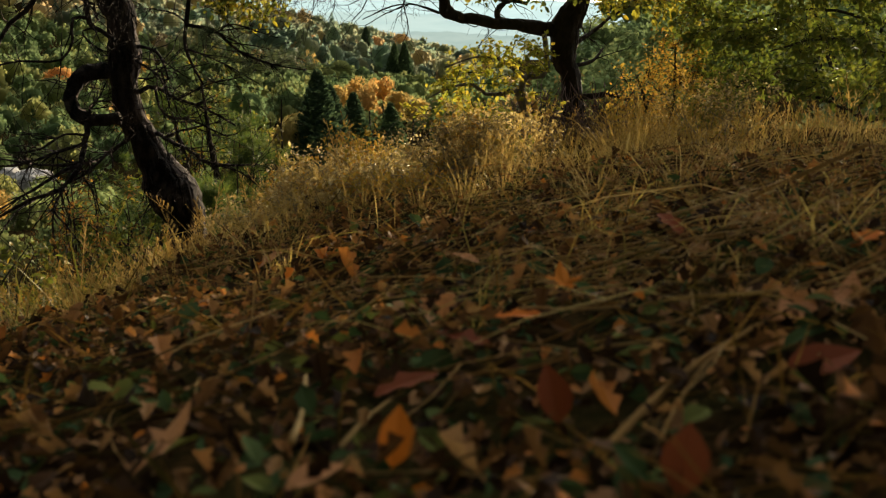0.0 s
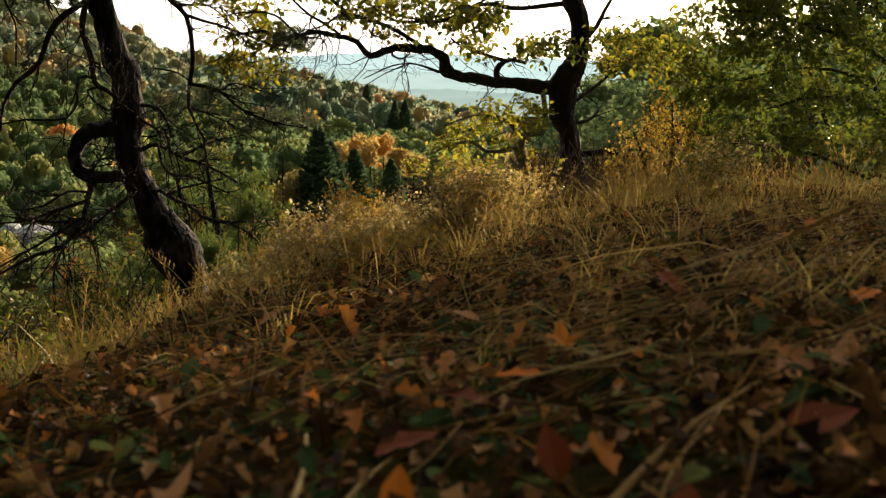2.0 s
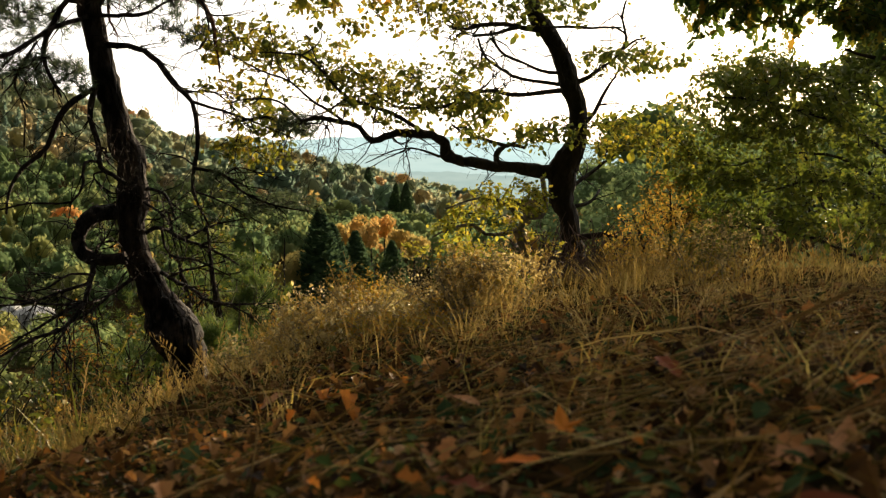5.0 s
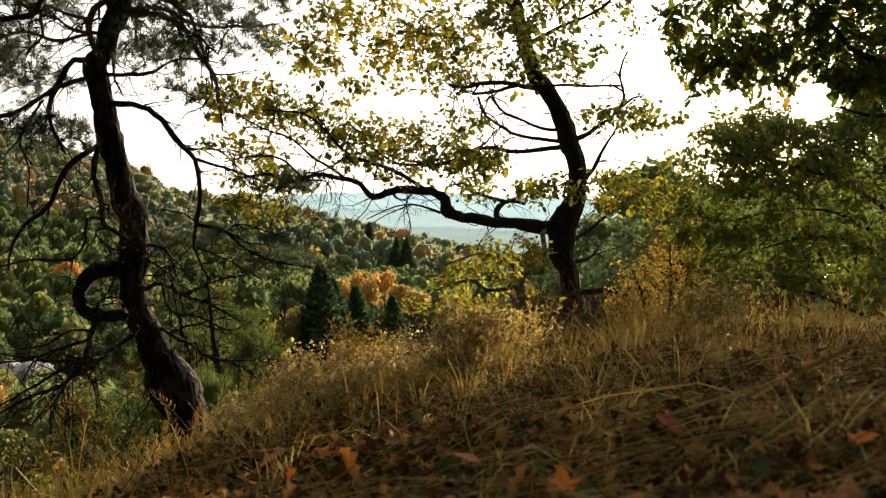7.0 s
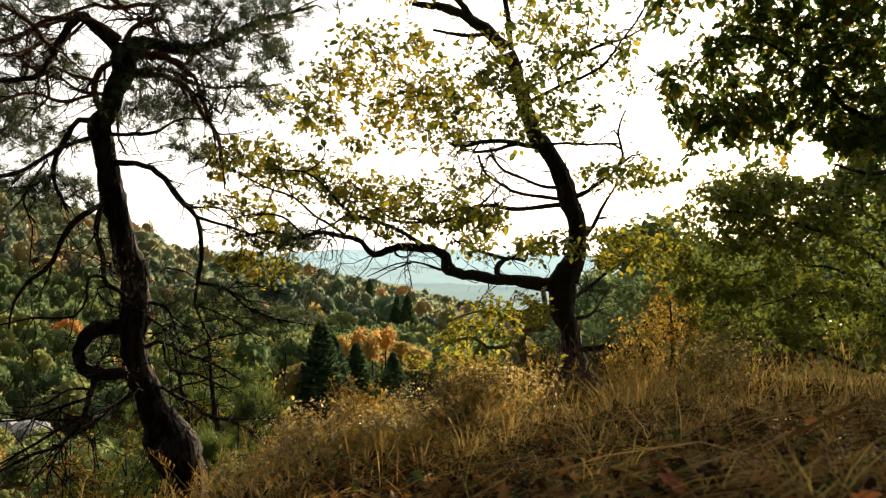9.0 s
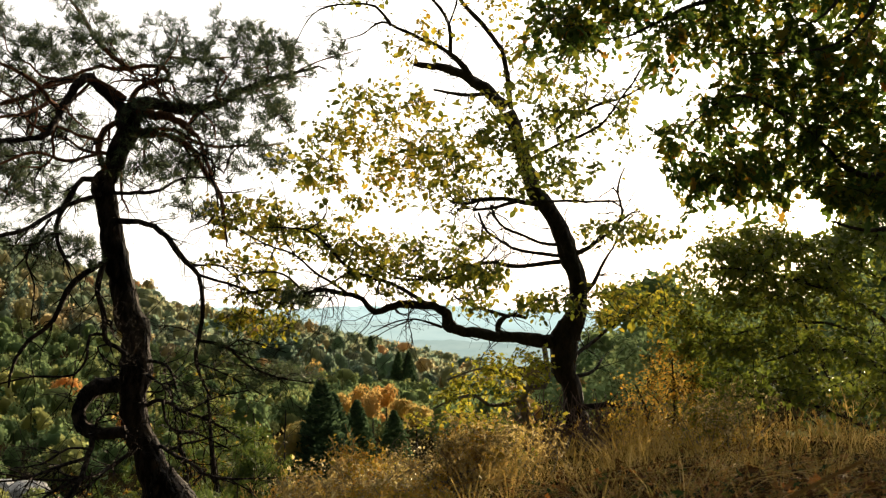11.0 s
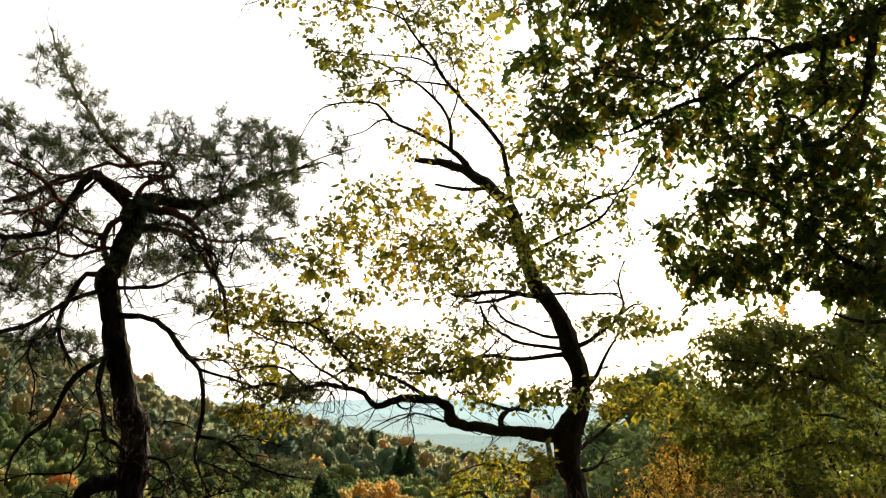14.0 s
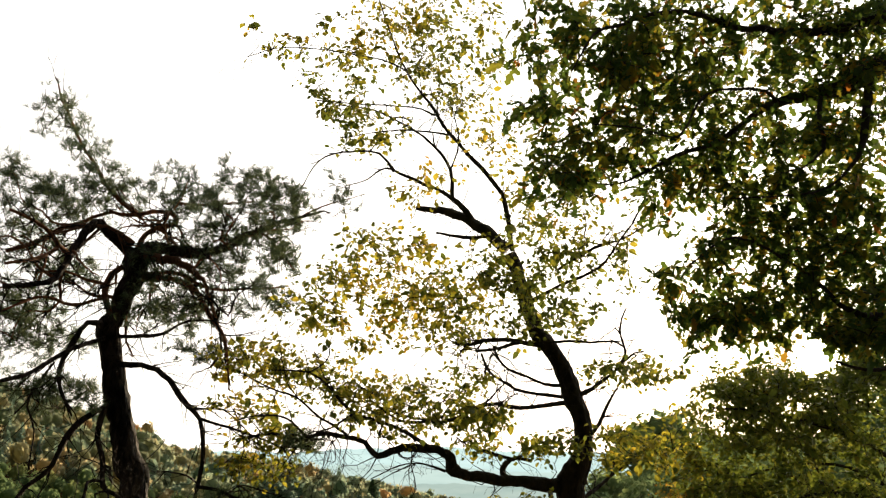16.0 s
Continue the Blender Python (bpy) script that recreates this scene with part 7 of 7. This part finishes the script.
def fallen_leaf(x, y, shape, size, yaw, mat, label, lift=0.012, lean=(0.0, 0.0)):
    me = bpy.data.meshes.new("fallen_leaf")
    me.from_pydata(shape[0].tolist(), [], shape[1].tolist())
    me.materials.append(mat)
    ob = new("fallen_leaf", me)
    z = float(height(x, y)) + lift
    ob.matrix_world = pose(x, y, z, lean[0], lean[1], yaw) @ Matrix.Diagonal((size, size, size, 1))
    tagged(ob, label, "fallen leaf", "fallen leaves")
    return ob


def stalk(*ctrl):
    """A single dry stalk, standing or lying."""
    pts = curve_through(ctrl, 0.02)
    pts[:, 3] *= np.linspace(1.0, 0.55, len(pts))
    v, f = tube(pts, 5, 0.05, 3)
    tagged(link_mesh("dry_stalk", v, f, M_PALE_STRAW), "pale dry grass stalk among fallen leaves", "stalk", "single dry stalks")


fallen_leaf(0.143, 1.150, MAPLE, 0.050, 15, M_ORANGE_LEAF, "bright orange lobed fallen leaf curled at its edges", 0.020, (24, 10))
fallen_leaf(0.051, 1.012, OAK, 0.055, -80, M_ORANGE_LEAF, "orange fallen leaf lying flat on dark litter", 0.020, (5, 0))
fallen_leaf(0.309, 0.993, OAK, 0.075, -75, M_TAN_LEAF, "large tan lobed oak leaf lying on litter", 0.020, (10, 10))
fallen_leaf(0.394, 1.001, MAPLE, 0.060, -30, M_TAN_LEAF, "tan lobed leaf beside a larger one", 0.012, (16, 0))
fallen_leaf(0.270, 0.815, OVATE, 0.070, -75, M_RUST_LEAF, "large dark rust-red fallen leaf", 0.020, (20, 10))
fallen_leaf(-0.035, 0.701, OVATE, 0.045, 10, M_ORANGE_LEAF, "orange fallen leaf standing on edge", 0.020, (60, 15))
fallen_leaf(-0.219, 0.749, MAPLE, 0.060, -40, M_TAN_LEAF, "pinkish tan curled fallen leaf", 0.020, (25, -10))
fallen_leaf(-0.104, 0.672, OVATE, 0.045, -60, M_TAN_LEAF, "pale tan fallen leaf", 0.020, (15, 0))
fallen_leaf(-0.059, 0.858, OAK, 0.060, -70, M_RUST_LEAF, "wide dark rust fallen leaf", 0.020, (20, 0))
fallen_leaf(-0.286, 1.036, CRUMPLED, 0.040, 30, M_TAN_LEAF, "small tan crumpled fallen leaf", 0.020, (15, 0))
fallen_leaf(0.045, 0.952, OAK, 0.060, 60, M_RUST_LEAF, "rust brown fallen leaf", 0.020, (10, 0))
fallen_leaf(0.138, 0.611, OVATE, 0.050, -20, M_RUST_LEAF, "rust orange fallen leaf on edge", 0.020, (45, 0))
fallen_leaf(0.088, 0.773, OVATE, 0.050, 15, M_RUST_LEAF, "brown fallen leaf on edge", 0.020, (55, 0))
fallen_leaf(0.468, 1.175, OAK, 0.060, -60, M_ORANGE_LEAF, "orange-brown fallen leaf in straw", 0.020, (20, 0))
fallen_leaf(-0.388, 2.002, OAK, 0.070, -50, M_TAN_LEAF, "pale tan fallen leaf near the grass", 0.020, (30, 0))
fallen_leaf(0.276, 0.989, SMALL, 0.030, 0, M_TAN_LEAF, "small pale fallen leaf", 0.020, (10, 0))
fallen_leaf(0.058, 1.532, OVATE, 0.050, 70, M_TAN_LEAF, "greyish pale fallen leaf", 0.020, (20, 0))
fallen_leaf(0.332, 1.396, OAK, 0.060, 20, M_RUST_LEAF, "rust fallen leaf in dry grass", 0.020, (25, 0))
stalk((0.097, 0.685, -0.129, 0.0040), (0.148, 0.771, -0.130, 0.0040), (0.206, 0.850, -0.125, 0.0040), (0.313, 0.989, -0.132, 0.0040))
stalk((0.138, 0.685, -0.122, 0.0020), (0.170, 0.759, -0.122, 0.0020), (0.214, 0.846, -0.123, 0.0020), (0.256, 0.910, -0.124, 0.0020))
stalk((0.156, 1.547, -0.199, 0.0018), (0.264, 1.516, -0.171, 0.0018), (0.387, 1.533, -0.140, 0.0018), (0.667, 1.927, -0.173, 0.0018))
stalk((0.170, 1.320, -0.181, 0.0022), (0.299, 1.334, -0.146, 0.0022), (0.398, 1.296, -0.116, 0.0022), (0.582, 1.351, -0.111, 0.0022))
stalk((0.096, 1.446, -0.214, 0.0020), (0.226, 1.437, -0.186, 0.0020), (0.326, 1.420, -0.155, 0.0020), (0.445, 1.396, -0.133, 0.0020))
stalk((-0.239, 0.949, -0.185, 0.0020), (-0.196, 1.005, -0.186, 0.0020), (-0.158, 1.057, -0.183, 0.0020), (-0.122, 1.163, -0.190, 0.0020))
stalk((-0.108, 0.734, -0.135, 0.0030), (-0.110, 0.792, -0.143, 0.0030), (-0.115, 0.843, -0.148, 0.0030), (-0.120, 0.890, -0.149, 0.0030))
stalk((-0.077, 0.751, -0.150, 0.0025), (-0.064, 0.799, -0.151, 0.0025), (-0.041, 0.861, -0.156, 0.0025), (-0.012, 0.895, -0.150, 0.0025))
stalk((0.538, 1.350, -0.230, 0.0012), (0.532, 1.350, -0.192, 0.0012), (0.526, 1.350, -0.130, 0.0012), (0.513, 1.350, -0.068, 0.0012))
stalk((-0.249, 1.150, -0.294, 0.0016), (-0.241, 1.150, -0.259, 0.0016), (-0.223, 1.150, -0.201, 0.0016), (-0.214, 1.150, -0.143, 0.0016))
stalk((-0.345, 2.200, -0.431, 0.0018), (-0.340, 2.200, -0.404, 0.0018), (-0.328, 2.200, -0.360, 0.0018), (-0.324, 2.200, -0.315, 0.0018))
stalk((0.171, 1.300, -0.223, 0.0010), (0.169, 1.300, -0.209, 0.0010), (0.170, 1.300, -0.184, 0.0010), (0.163, 1.300, -0.160, 0.0010))
stalk((0.580, 3.000, -0.455, 0.0030), (0.575, 3.000, -0.425, 0.0030), (0.570, 3.000, -0.377, 0.0030), (0.558, 3.000, -0.328, 0.0030))
stalk((0.169, 1.100, -0.217, 0.0010), (0.163, 1.100, -0.200, 0.0010), (0.157, 1.100, -0.170, 0.0010), (0.144, 1.100, -0.141, 0.0010))
